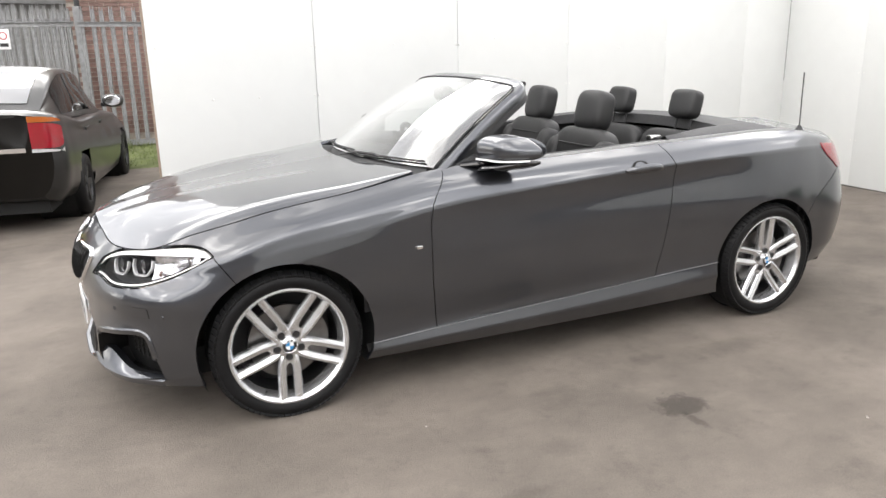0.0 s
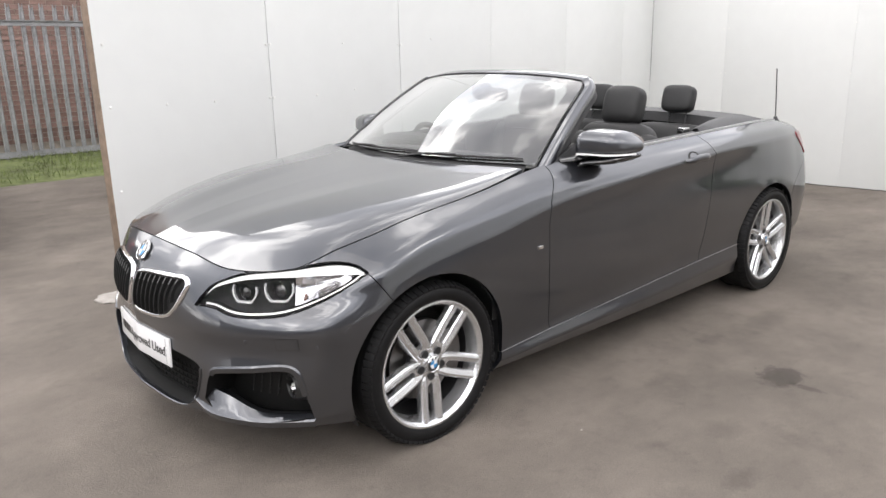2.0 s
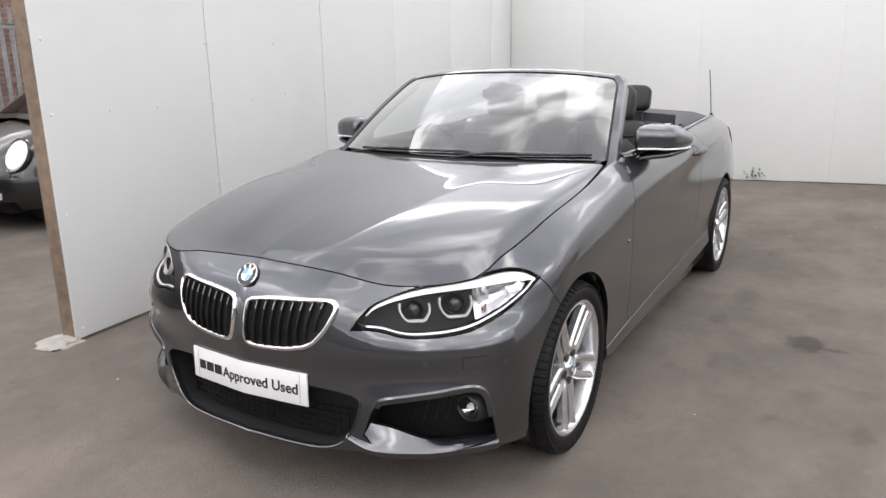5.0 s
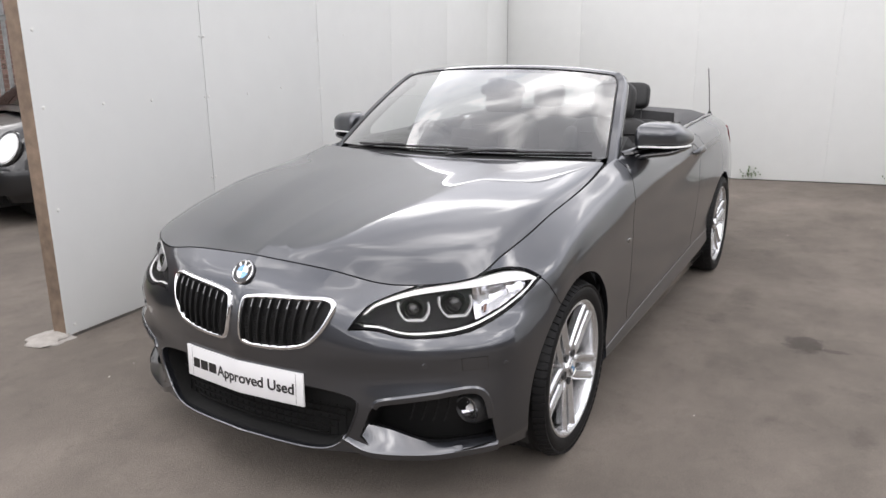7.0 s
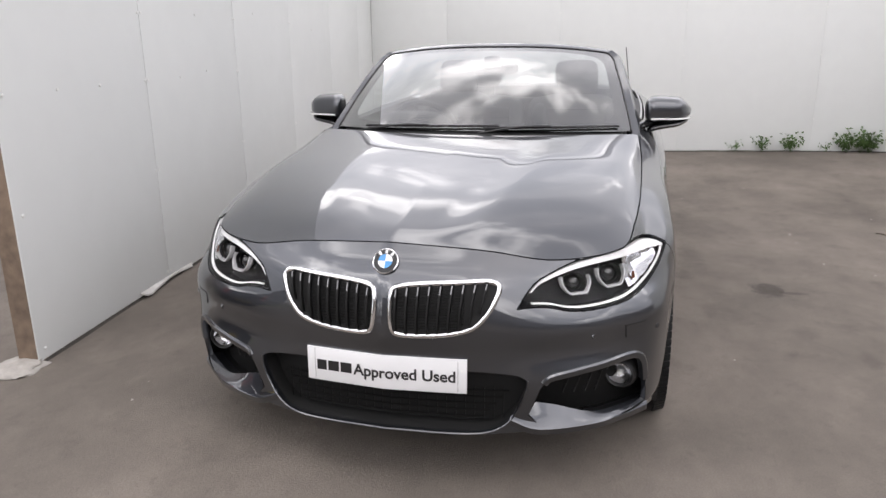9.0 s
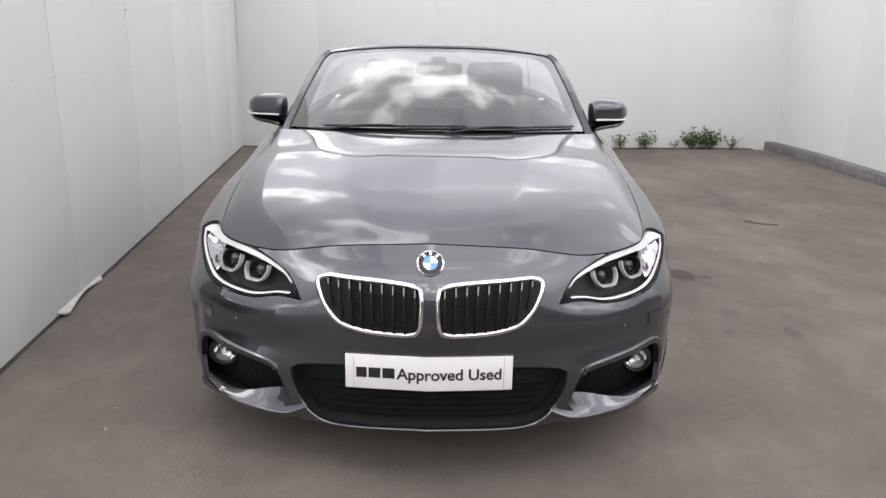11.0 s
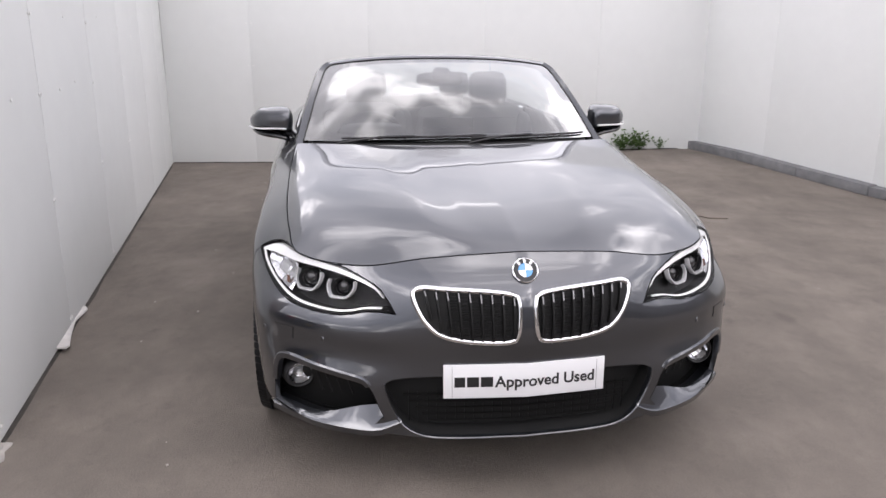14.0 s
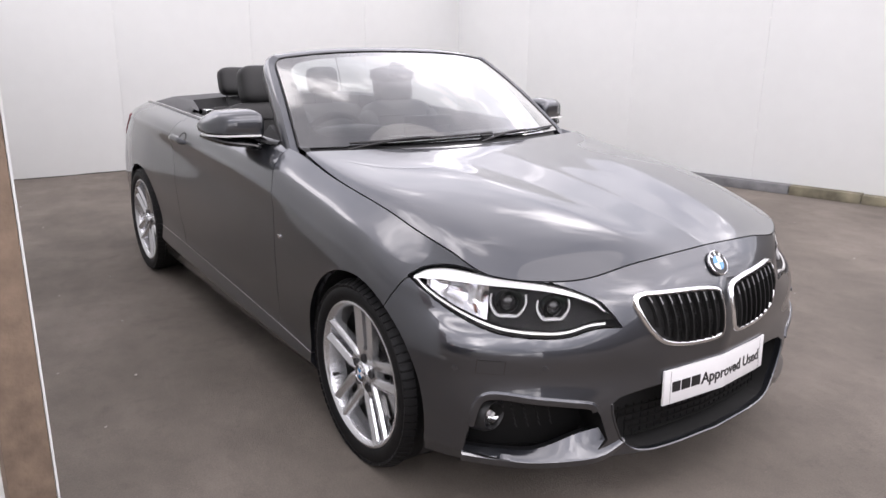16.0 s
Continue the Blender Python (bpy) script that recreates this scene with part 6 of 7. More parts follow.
# ---- beyond the hoarding ----
def verge():
    """Rough grass bank that rises to the foot of the fence."""
    bm = bmesh.new()
    g = []
    for i in range(61):
        x = -8 + i * .25
        row = []
        for j in range(9):
            t = j / 8
            y = 7.30 + .25 * noise.noise(Vector((x * .8, 3.1, 0))) * (1 - t) + t * 2.8
            z = ground_z(x, y) + .03 + .06 * min(1, t * 1.7) ** .8 + .03 * noise.noise(Vector((x * 2, y * 2, 4)))
            row.append(bm.verts.new((x, y, max(ground_z(x, y) + .008, z) if j else ground_z(x, y) - .01)))
        g.append(row)
    for i in range(60):
        for j in range(8):
            bm.faces.new((g[i][j], g[i + 1][j], g[i + 1][j + 1], g[i][j + 1]))
    tagged(link_mesh("verge", bm, SOIL, sharp=80), "rough grassy verge at the foot of the fence", "ground", kind="structure")
    rnd = random.Random(3)
    bm = bmesh.new()
    for _ in range(5200):
        x, t = rnd.uniform(-3.2, 4.2), rnd.random() ** .8
        y = 7.36 + t * 2.0
        z = ground_z(x, y) + .02 + .06 * min(1, (y - 7.30) / 2.8 * 1.7) ** .8
        h, a = rnd.uniform(.03, .13) * (.5 + .9 * (noise.noise(Vector((x * 1.3, y, 2))) + .5)), rnd.uniform(0, 6.28)
        dx, dy = .006 * math.cos(a), .006 * math.sin(a)
        lean = Vector((rnd.uniform(-.06, .06), rnd.uniform(-.06, .06), 0))
        vs = [bm.verts.new(p) for p in ((x - dx, y - dy, z), (x + dx, y + dy, z), Vector((x, y, z + h)) + lean)]
        bm.faces.new(vs)
    tagged(link_mesh("grass_blades", bm, GRASS, smooth=False), "uncut green grass growing on the verge", "grass", kind="stuff")


verge()


def palisade(name, a, b, foot, label, gap=.168, tall=2.28, bars=2.05):
    a, b = Vector(a), Vector(b)
    d = (b - a).normalized()
    m = Matrix(((d.x, -d.y, 0, a.x), (d.y, d.x, 0, a.y), (0, 0, 1, foot), (0, 0, 0, 1)))
    long = (b - a).length
    fence = empty(name, label, "fence")
    # angle-iron rails across the face of the pales
    for z, lip in ((.15, -.045), (bars, .030)):
        rail = part("rail", box_bm(0, long, -.020, -.012, z - .045, z + .030, m=m), STEEL, fence)
        part("rail_flange", box_bm(0, long, -.055, -.0205, z + lip - .008, z + lip, m=m), STEEL, rail)
    sec = [(-.034, .0), (-.022, .012), (-.010, .004), (.010, .004), (.022, .012), (.034, .0), (.034, -.003), (.010, 0.0), (-.010, 0.0), (-.034, -.003)]
    bm = bmesh.new()
    lo = [bm.verts.new((x, -y, .02)) for x, y in sec]
    mid = [bm.verts.new((x, -y, tall - .16)) for x, y in sec]
    top = [bm.verts.new((x * .75, -y - .012, tall - (0.02 if abs(x) > .02 else .07))) for x, y in sec]
    n = len(sec)
    for r, s in ((lo, mid), (mid, top)):
        for i in range(n):
            bm.faces.new((r[i], r[(i + 1) % n], s[(i + 1) % n], s[i]))
    bmesh.ops.recalc_face_normals(bm, faces=bm.faces[:])
    base = None
    k = 0
    while k * gap < long:
        if base is None:
            base = ob = part("pale", bm, STEEL, fence, smooth=False)
        else:
            ob = bpy.data.objects.new("pale", base.data)
            scene.collection.objects.link(ob)
            ob.parent = fence
        ob.matrix_local = m @ Matrix.Translation((.05 + k * gap, .018, .012 * math.sin(k * 2.3))) @ pose(0, 0, 0, 0, .5 * math.sin(k * 1.7), 0)
        k += 1
    for s in np.arange(0, long, 2.75):
        part("post", box_bm(s - .05, s + .05, .03, .13, 0, tall - .02, m=m), STEEL, fence)
    return fence, m


palisade("palisade_fence", (-.80, 9.3, 0), (4.6, 9.3, 0), .06, "grey galvanised palisade fence with splayed spiked pales", .150, 2.27, 1.99)
palisade("palisade_fence", (-5.6, 10.9, 0), (-.86, 9.4, 0), .06, "grey galvanised palisade fence running back from the corner post", .135, 2.24, 2.0)
palisade("palisade_fence", (-6.2, 12.6, 0), (-.9, 11.2, 0), .0, "grey galvanised palisade fence behind the first run", .125, 2.5, 2.2)
sign = tagged(link_mesh("warning_sign", box_bm(-.09, .09, -.004, .004, -.15, .15, bevel=.003), PLATE_WHITE), "small white warning sign with a red ring on the fence", "sign")
sign.matrix_world = pose(-1.86, 9.60, 1.84, 0, 0, -16)
part("red_ring", lathe([(.058, -.0055), (.044, -.0055)], 24, pose(0, 0, .05)), RED_LAMP, sign, "red ring")
part("dark_bar", box_bm(-.06, .06, -.0058, -.0045, -.11, -.06), INK, sign)
tag = tagged(link_mesh("fence_label", box_bm(-.10, .10, -.004, .004, -.075, .075, bevel=.003), PLATE_WHITE), "small plain white label fixed to the fence", "sign")
tag.matrix_world = pose(2.34, 9.275, 1.85)


tagged(link_mesh("dark_pole", lathe([(.05, 0), (.05, 1.6), (.042, 1.65), (.042, 5.2), (.0005, 5.21)], 14, pose(-.79, 9.95, 0, 90))  , BLACK_PLASTIC), "slim black pole standing behind the fence", "pole")
# grey backing for the gaps between the pales, its shed form made up
shed = empty("outbuilding", "low grey backing added behind the palisade fence, shaped as a sheeted shed", "building")
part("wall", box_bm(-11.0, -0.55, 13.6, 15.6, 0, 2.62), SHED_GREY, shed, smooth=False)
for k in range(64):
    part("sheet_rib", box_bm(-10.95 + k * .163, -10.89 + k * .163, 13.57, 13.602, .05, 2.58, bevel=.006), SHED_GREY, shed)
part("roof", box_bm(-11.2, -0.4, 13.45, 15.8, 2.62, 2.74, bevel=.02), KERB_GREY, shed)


def brick_house():
    """End wall of a brick building behind the fence."""
    house = empty("brick_building", "red brick building wall weathered and patchy behind the fence", "building")
    part("wall", box_bm(-.95, 7.5, 10.22, 10.6, 0.0, 5.2), MORTAR, house, smooth=False)
    rnd = random.Random(11)
    base = None
    rest = bmesh.new()
    count = 0
    row = 0
    z = .30
    while z < 3.6:
        x = -.95 + (0 if row % 2 else .1125)
        while x < 5.2:
            dz, dy = rnd.uniform(-.002, .002), rnd.uniform(-.005, .004)
            if -.8 < x < 2.6 and .5 < z < 2.2 and count < 290:
                if base is None:
                    base = ob = part("brick", box_bm(-.107, .107, -.012, .02, -.0325, .0325), BRICK, house, smooth=False)
                else:
                    ob = bpy.data.objects.new("brick", base.data)
                    scene.collection.objects.link(ob)
                    ob.parent = house
                ob.location = (x + .107, 10.216 + dy, z + dz)
                count += 1
            else:
                vs = [rest.verts.new((x + .107 + sx * .107, 10.216 + dy + sy, z + dz + sz * .0325)) for sx in (-1, 1) for sy in (-.012, .02) for sz in (-1, 1)]
                for f in ((0, 1, 5, 4), (0, 4, 6, 2), (1, 3, 7, 5), (0, 2, 3, 1), (4, 5, 7, 6)):
                    rest.faces.new([vs[i] for i in f])
            x += .225
        z += .075
        row += 1
    ob = part("brickwork", rest, BRICK, house, smooth=False)
    ob["kind"] = "stuff"


brick_house()


def tree(x, y, tall, seed):
    rnd = random.Random(seed)
    t = empty("tree", "sparse dark green tree behind the fence", "tree")
    trunk = sweep([(x, y, 0), (x + .1, y, tall * .4), (x - .05, y + .1, tall * .75)], disc_section(.12, 8), (0, 1, 0), scale=[1, .7, .35])
    for k in range(7):
        a, h = rnd.uniform(0, 6.28), rnd.uniform(.35, .7) * tall
        r = rnd.uniform(.6, 1.4)
        sweep([(x, y, h), (x + r * .5 * math.cos(a), y + r * .5 * math.sin(a), h + .5), (x + r * math.cos(a), y + r * math.sin(a), h + 1.1)], disc_section(.045, 6), (0, 0, 1), bm=trunk, scale=[1, .7, .3])
    part("trunk", trunk, BARK, t)
    bm = bmesh.new()
    for _ in range(1500):
        a, b, r = rnd.uniform(0, 6.28), rnd.uniform(-1, 1), rnd.random() ** .4
        c = Vector((x + 1.3 * r * math.cos(a) * math.sqrt(1 - b * b), y + 1.3 * r * math.sin(a) * math.sqrt(1 - b * b), tall * .78 + 1.5 * r * b))
        if noise.noise(c * 1.3) < -.05:
            continue
        mm = Matrix.Translation(c) @ Euler((rnd.uniform(0, 3), rnd.uniform(0, 3), rnd.uniform(0, 6))).to_matrix().to_4x4()
        vs = [bm.verts.new(mm @ Vector(p)) for p in ((0, 0, 0), (.05, .03, 0), (.11, 0, 0), (.05, -.03, 0))]
        bm.faces.new(vs)
    part("crown", bm, LEAF, t, smooth=False)


tree(-0.9, 16.5, 4.6, 21)
tree(-5.5, 17.0, 5.2, 22)


# ---- parked cars ----
def loft(stations, nu, nv, crease=()):
    """Skin over stations of (x, [(half width, height), ...]); returns an evaluator and both halves as one sheet."""
    arr = np.array([[(x, w, z) for w, z in sec] for x, sec in stations], float)

    def at(u, v):
        return eased(chord(arr, u), v, crease)

    bm = bmesh.new()
    n, k = len(arr) - 1, arr.shape[1] - 1
    for s in (1, -1):
        g = []
        for u in np.linspace(0, n, nu):
            r = chord(arr, u)
            g.append([bm.verts.new(Vector(eased(r, v, crease)) * 1.0) for v in np.linspace(0, k, nv)])
        for rowv in g:
            for v in rowv:
                v.co.y *= s
        for i in range(nu - 1):
            for j in range(nv - 1):
                q = (g[i][j], g[i][j + 1], g[i + 1][j + 1], g[i + 1][j])
                bm.faces.new(q if s < 0 else q[::-1])
    bmesh.ops.remove_doubles(bm, verts=bm.verts[:], dist=1e-4)
    bmesh.ops.holes_fill(bm, edges=[e for e in bm.edges if e.is_boundary], sides=0)
    bmesh.ops.recalc_face_normals(bm, faces=bm.faces[:])
    return at, bm


def patch(at, u0, u1, v0, v1, side, nu=14, nv=6, lift=.006):
    bm = bmesh.new()
    g = []
    for u in np.linspace(u0, u1, nu):
        row = []
        for v in np.linspace(v0, v1, nv):
            p = Vector(at(u, v))
            du = Vector(at(min(u + .02, 99), v)) - Vector(at(max(u - .02, 0), v))
            dv = Vector(at(u, min(v + .02, 99))) - Vector(at(u, max(v - .02, 0)))
            nrm = du.cross(dv)
            nrm = nrm.normalized() if nrm.length > 1e-9 else Vector((0, 0, 1))
            if nrm.dot(Vector((0, p.y, p.z - .5))) < 0:
                nrm = -nrm
            p = p + nrm * lift
            row.append(bm.verts.new((p.x, p.y * side, p.z)))
        g.append(row)
    for i in range(nu - 1):
        for j in range(nv - 1):
            bm.faces.new((g[i][j], g[i][j + 1], g[i + 1][j + 1], g[i + 1][j]))
    bmesh.ops.recalc_face_normals(bm, faces=bm.faces[:])
    return bm


def simple_wheel(parent, x, y, r, mat, spokes):
    s = -1 if y < 0 else 1
    face = pose(x, y, r, 0, 0, 0 if s < 0 else 180)
    w = part("wheel", lathe([(r * .62, -.10), (r * .72, -.112), (r * .94, -.10), (r, -.07), (r, .07), (r * .94, .10), (r * .6, .10)], 40, face), RUBBER, parent, "black tyre on a spoked wheel", 50)
    part("rim", lathe([(r * .63, -.10), (r * .60, -.09), (r * .56, -.05), (r * .54, .06), (.001, .06)], 36, face), ALLOY_DARK, w)
    for k in range(spokes):
        a = 2 * math.pi * k / spokes
        t = face @ pose(0, 0, 0, 0, math.degrees(a), 0)
        part("spoke", sweep([t @ Vector((.02, -.085, 0)), t @ Vector((r * .35, -.09, 0)), t @ Vector((r * .60, -.092, 0))], [(-.035, -.015), (.035, -.015), (.028, .004), (-.028, .004)], face.to_3x3() @ Vector((0, -1, 0))), mat, w, "silver spoke")
    part("hub_cap", lathe([(.0005, -.1), (.05, -.098), (.06, -.08)], 20, face), mat, w)
    return w


def dark_saloon():
    c = empty("parked_saloon", "black four-door saloon parked by the fence", "car")
    body = [
        (-.92, [(.68, .34), (.76, .44), (.81, .64), (.79, .90), (.71, 1.07), (0, 1.11)]),
        (-.86, [(.74, .30), (.82, .42), (.86, .64), (.84, .92), (.75, 1.09), (0, 1.13)]),
        (-.50, [(.81, .28), (.88, .40), (.905, .64), (.88, .90), (.79, 1.07), (0, 1.13)]),
        (0.0, [(.84, .24), (.89, .36), (.905, .62), (.885, .86), (.80, 1.00), (0, 1.05)]),
        (1.3, [(.85, .21), (.89, .33), (.90, .60), (.88, .83), (.80, .96), (0, .99)]),
        (2.1, [(.85, .21), (.89, .35), (.90, .60), (.87, .80), (.78, .93), (0, 1.0)]),
        (2.75, [(.84, .22), (.89, .38), (.90, .58), (.85, .76), (.72, .87), (0, .95)]),
        (3.35, [(.76, .22), (.80, .38), (.81, .54), (.76, .66), (.62, .74), (0, .82)]),
        (3.62, [(.42, .26), (.48, .38), (.50, .50), (.46, .58), (.38, .64), (0, .68)]),
    ]
    at, bm = loft(body, 56, 22)
    for cx in (0.0, 2.72):
        fs = [f for f in bm.faces if math.hypot(f.calc_center_median().x - cx, f.calc_center_median().z - .31) < .36 and abs(f.calc_center_median().y) > .6]
        bmesh.ops.delete(bm, geom=fs, context="FACES")
    part("body", bm, CAR_BLACK, c, "", 60)
    cabin = [
        (-.60, [(.72, 1.06), (.68, 1.09), (.62, 1.11), (0, 1.125)]),
        (-.20, [(.79, 1.01), (.72, 1.22), (.62, 1.33), (0, 1.37)]),
        (.20, [(.80, .99), (.72, 1.31), (.61, 1.45), (0, 1.49)]),
        (.85, [(.80, .97), (.71, 1.31), (.60, 1.465), (0, 1.51)]),
        (1.35, [(.79, .95), (.70, 1.26), (.58, 1.43), (0, 1.48)]),
        (1.75, [(.78, .94), (.68, 1.14), (.56, 1.25), (0, 1.29)]),
        (2.25, [(.74, .92), (.66, .95), (.56, .97), (0, .985)]),
    ]
    at2, bm = loft(cabin, 40, 16)
    part("roof", bm, CAR_BLACK, c, "", 60)
    for s in (1, -1):
        part("side_window", patch(at2, .95, 2.28, .15, 1.55, s), CAR_GLASS, c, "dark side window")
        part("side_window", patch(at2, 2.36, 4.3, .15, 1.55, s), CAR_GLASS, c, "dark side window")
        part("rear_screen", patch(at2, .22, 1.45, 2.12, 3.0, s), REAR_GLASS, c, "sloping rear screen")
        part("front_screen", patch(at2, 4.55, 5.85, 2.1, 3.0, s), CAR_GLASS, c, "front screen")
        def lamp_sheet(z0, z1, mat, name, label, out):
            bm = bmesh.new()
            line = spline([(-.948, .66), (-.946, .72), (-.930, .80), (-.897, .860), (-.862, .886), (-.838, .894)], 4)
            rows = []
            for i, (x, w) in enumerate(line):
                k = i / (len(line) - 1)
                top, low = z1 - .05 * k * k, z0 + .10 * max(0, k - .62) * (1 if z0 < .9 else 0)
                rows.append([bm.verts.new((x - out * (1 - k), s * (w - .02 * (z - .75) + out * k), z)) for z in np.linspace(low, top, 5)])
            for r, q in zip(rows, rows[1:]):
                for j in range(4):
                    bm.faces.new((r[j], q[j], q[j + 1], r[j + 1]))
            bmesh.ops.solidify(bm, geom=bm.faces[:], thickness=.012)
            bmesh.ops.recalc_face_normals(bm, faces=bm.faces[:])
            return part(name, bm, mat, c, label, 50)

        lamp_sheet(.79, 1.02, RED_LAMP, "tail_lamp", "red tail lamp", .010)
        lamp_sheet(1.022, 1.075, AMBER_LAMP, "tail_lamp_corner", "amber lamp section", .009)
        lamp_sheet(.755, .788, WHITE_LAMP, "tail_lamp_clear", "clear lamp section", .009)
        ml = soft_box(1.60, 1.80, s * .98 - .12, s * .98 + .12, .99, 1.15, .75)
        mo = part("door_mirror", ml, CAR_BLACK, c, "", 60)
        part("mirror_glass", lathe([(.0005, -.004), (.07, -.003), (.078, .004)], 24, pose(1.588, s * .985, 1.075, 0, 0, -90) @ Matrix.Diagonal((1.22, 1, .82, 1))), CHROME, mo, "silvered glass")
        part("mirror_stalk", box_bm(1.66, 1.76, s * .90 - .07, s * .90 + .06, 1.0, 1.05, bevel=.015), CAR_BLACK, mo)
        part("window_trim", sweep([Vector((x, s * (w + .004), z)) for x, w, z in ((-.30, .795, 1.03), (.20, .808, .995), (.85, .808, .978), (1.35, .80, .96), (1.75, .79, .95))], [(-.004, -.006), (.006, -.006), (.005, .006), (-.003, .006)], (0, 0, 1)), CAR_BLACK, c)
        for x in (.35, 1.25):
            p = Vector(at(3 + (x / 1.3), 3.2))
            part("door_handle", box_bm(x - .09, x + .09, s * p.y - .02, s * p.y + .02, .84, .87, bevel=.008), CAR_BLACK, c)
        for x in (0.0, 2.72):
            simple_wheel(c, x, s * .80, .315, ALLOY_DARK, 5)
            part("wheel_well", lathe([(.36, -.10), (.36, .25), (.01, .25)], 28, pose(x, s * .72, .32, 0, 0, 0 if s < 0 else 180)), DARK_VOID, c)
    part("boot_strip", sweep([(-.950 + .03 * (y / .62) ** 2, y, .775) for y in np.linspace(-.60, .60, 11)], [(-.004, -.02), (.008, -.02), (.008, .02), (-.004, .02)], (0, 0, 1)), CHROME, c, "chrome strip")
    part("boot_edge", sweep([(-.93 + .05 * (y / .62) ** 2, y, 1.075) for y in np.linspace(-.60, .60, 11)], [(-.03, -.01), (.03, -.01), (.025, .01), (-.03, .012)], (0, 0, 1)), CAR_BLACK, c)
    pl = part("rear_plate", box_bm(-.950, -.935, -.26, .26, .48, .59, bevel=.002), YELLOW, c, "yellow plate")
    for k in range(6):
        part("plate_bar", box_bm(-.954, -.950, -.22 + k * .075, -.17 + k * .075, .50, .57), INK, pl, "plain black bar")
    part("underside", box_bm(-.8, 3.4, -.7, .7, .18, .5), DARK_VOID, c)
    part("cabin_inside", box_bm(-.3, 1.9, -.62, .62, .5, 1.0), DARK_VOID, c)
    return c


sal = dark_saloon()
hx, hy = math.cos(math.radians(81.1)), math.sin(math.radians(81.1))
sal.matrix_world = Matrix(((hx, -hy, 0, -1.68), (hy, hx, 0, 4.47), (0, 0, 1, 0), (0, 0, 0, 1))) @ Matrix.Diagonal((.972, .972, .96, 1))


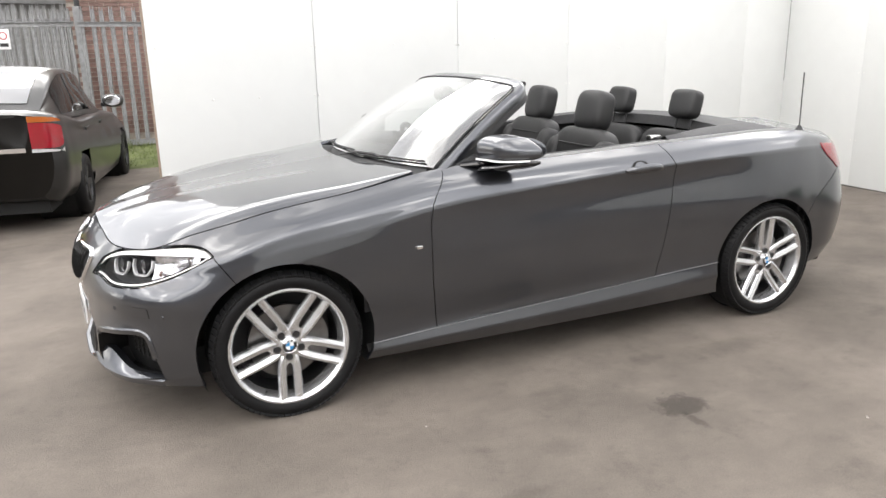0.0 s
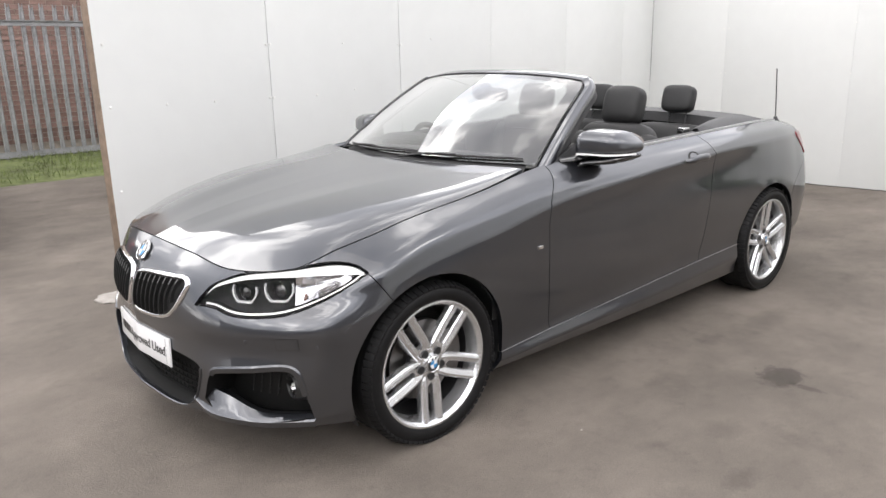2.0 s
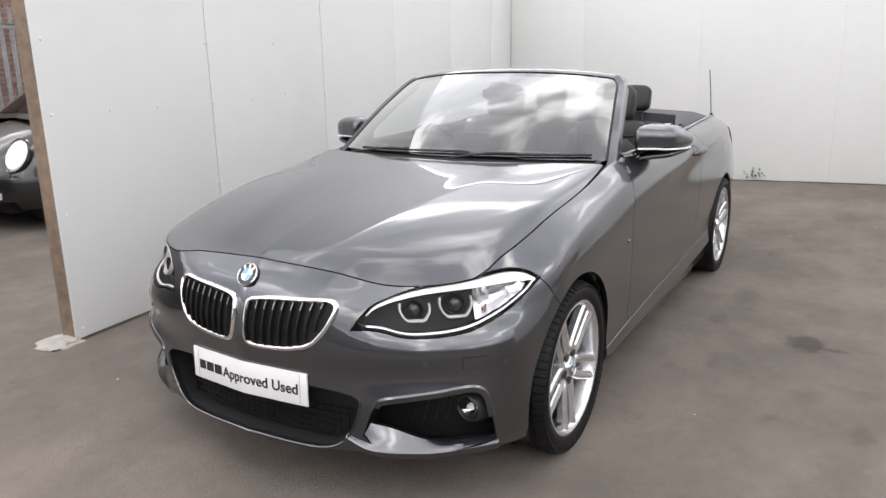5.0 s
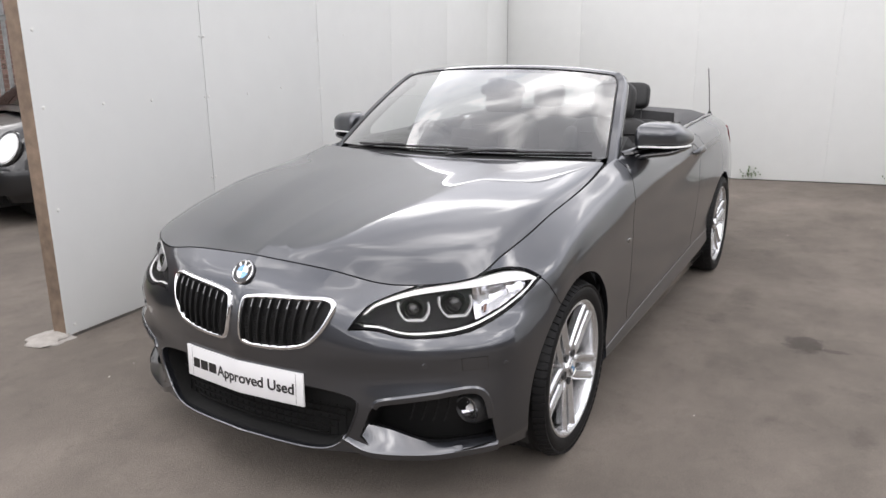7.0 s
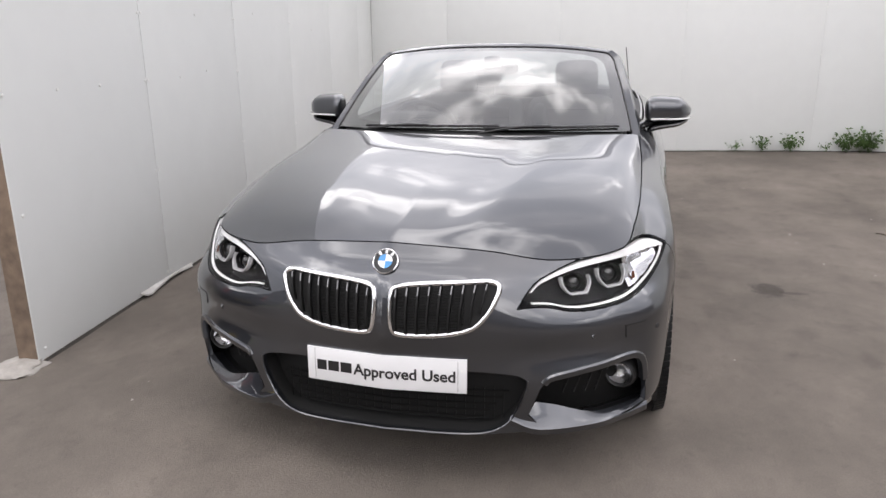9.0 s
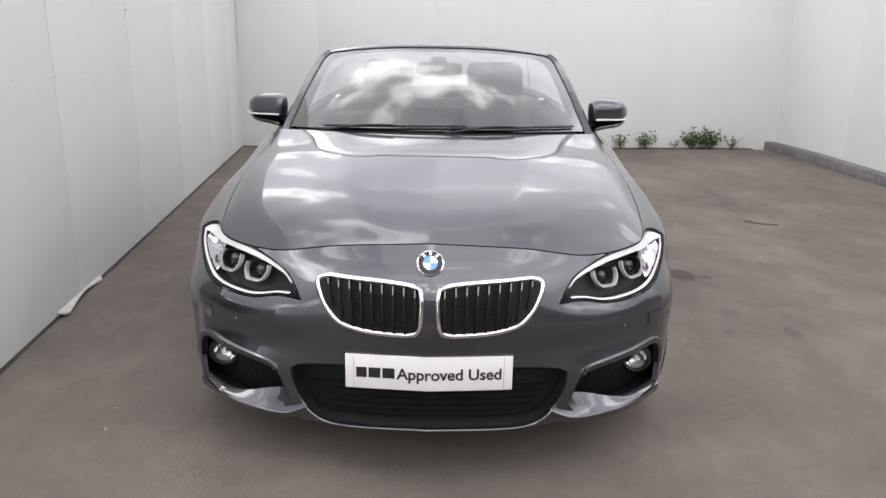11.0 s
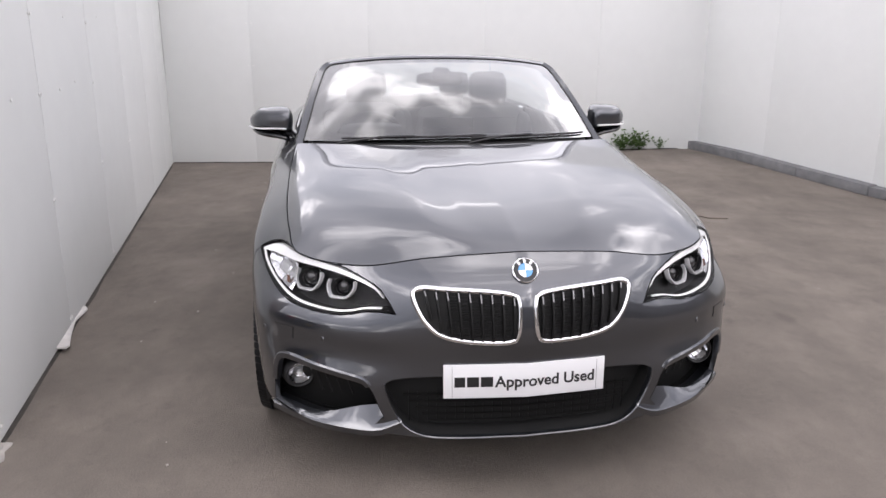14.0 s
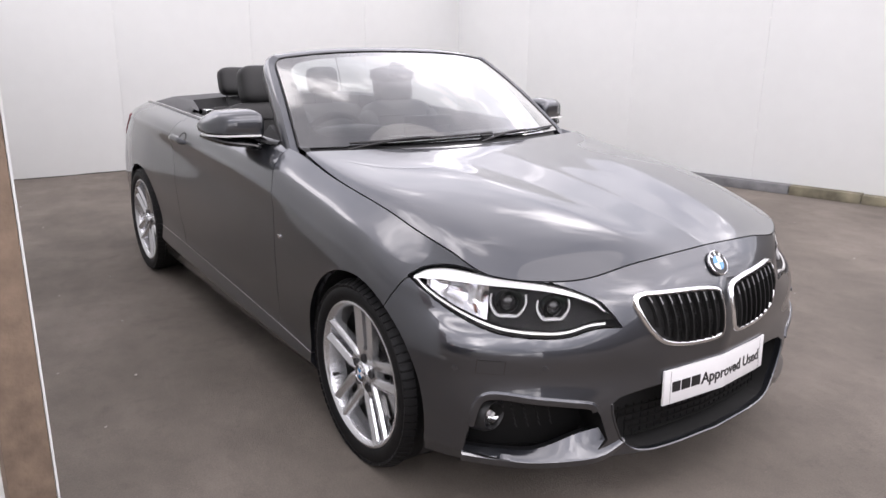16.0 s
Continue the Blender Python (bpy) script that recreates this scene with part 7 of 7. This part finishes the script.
def round_hatchback():
    """Black rounded small car; forward is +x here."""
    c = empty("parked_small_car", "black rounded small car with oval headlamps parked nose out", "car")
    body = [
        (-2.95, [(.3, .35), (.4, .5), (.42, .7), (.3, .85), (0, .9)]),
        (-2.6, [(.62, .28), (.70, .5), (.66, .75), (.5, 1.0), (0, 1.1)]),
        (-1.2, [(.74, .24), (.78, .5), (.74, .80), (.62, .98), (0, 1.0)]),
        (-.2, [(.72, .24), (.76, .5), (.72, .78), (.58, .92), (0, .98)]),
        (.25, [(.64, .26), (.68, .5), (.62, .70), (.46, .82), (0, .90)]),
        (.55, [(.50, .30), (.54, .46), (.48, .60), (.34, .68), (0, .74)]),
        (.68, [(.30, .34), (.34, .44), (.30, .54), (.22, .58), (0, .62)]),
    ]
    at, bm = loft(body, 48, 18)
    part("body", bm, HATCH_BLACK, c, "", 60)
    cabin = [
        (-2.5, [(.60, .95), (.50, 1.02), (.36, 1.06), (0, 1.08)]),
        (-1.9, [(.68, .95), (.58, 1.22), (.42, 1.36), (0, 1.42)]),
        (-1.2, [(.70, .94), (.60, 1.28), (.44, 1.44), (0, 1.50)]),
        (-.7, [(.70, .92), (.60, 1.22), (.44, 1.37), (0, 1.43)]),
        (-.3, [(.68, .90), (.58, 1.08), (.42, 1.16), (0, 1.20)]),
        (.05, [(.62, .86), (.52, .92), (.38, .95), (0, .97)]),
    ]
    at2, bm = loft(cabin, 36, 14)
    part("roof", bm, HATCH_BLACK, c, "", 60)
    for s in (1, -1):
        part("side_window", patch(at2, 1.0, 3.9, .2, 1.5, s), CAR_GLASS, c, "dark side window")
        part("front_screen", patch(at2, 3.6, 4.8, 2.05, 3.0, s), CAR_GLASS, c, "front screen")
        for x in (0.0, -2.5):
            fen = bmesh.new()
            bmesh.ops.create_uvsphere(fen, u_segments=36, v_segments=24, radius=1)
            for v in fen.verts:
                q = v.co
                v.co = Vector((x + .02 + q.x * .50, s * .62 + q.y * .24, .40 + q.z * .40))
            fs = [f for f in fen.faces if math.hypot(f.calc_center_median().x - x, f.calc_center_median().z - .31) < .345 and s * f.calc_center_median().y > .60 or f.calc_center_median().z < .2]
            bmesh.ops.delete(fen, geom=fs, context="FACES")
            part("wing", fen, HATCH_BLACK, c, "rounded black wing", 60)
            simple_wheel(c, x, s * .755, .31, SATIN, 6)
            part("wheel_well", lathe([(.345, -.10), (.345, .25), (.01, .25)], 28, pose(x, s * .68, .31, 0, 0, 0 if s < 0 else 180)), DARK_VOID, c)
        face = Matrix.Translation((.425, s * .615, .680)) @ Vector((.80, s * .18, .45)).to_track_quat("-Y", "Z").to_matrix().to_4x4()
        lamp = part("headlamp", lathe([(.001, -.018), (.06, -.016), (.10, -.004), (.115, .02)], 28, face @ Matrix.Diagonal((1.10, 1, 1.35, 1))), WHITE_LAMP, c, "oval pale headlamp")
        part("lamp_bezel", lathe([(.112, .0), (.122, -.004), (.128, .02)], 28, face @ Matrix.Diagonal((1.10, 1, 1.35, 1))), BLACK_GLOSS, lamp)
        part("indicator", sweep([(.755, s * .40, .34), (.70, s * .52, .34), (.62, s * .63, .34)], [(-.02, -.026), (.018, -.026), (.018, .026), (-.02, .026)], (0, 0, 1)), WHITE_LAMP, c, "pale bumper lamp")
    part("front_bumper", sweep(spline([(.30, -.78, .40), (.52, -.62, .40), (.66, -.3, .40), (.70, 0, .40), (.66, .3, .40), (.52, .62, .40), (.30, .78, .40)], 4), [(-.05, -.10), (.04, -.12), (.06, .0), (.04, .09), (-.05, .09)], (0, 0, 1)), HATCH_BLACK, c, "rounded black bumper")
    pl = part("front_plate", box_bm(.745, .752, -.26, .26, .36, .47, bevel=.002), PLATE_WHITE, c, "white plate")
    for k in range(6):
        part("plate_bar", box_bm(.752, .755, -.22 + k * .075, -.17 + k * .075, .38, .45), INK, pl, "plain black bar")
    part("underside", box_bm(-2.6, .5, -.55, .55, .16, .5), DARK_VOID, c)
    return c


hat = round_hatchback()
hat.matrix_world = Matrix(((-1, 0, 0, 1.64), (0, -1, 0, 5.42), (0, 0, 1, 0), (0, 0, 0, 1)))
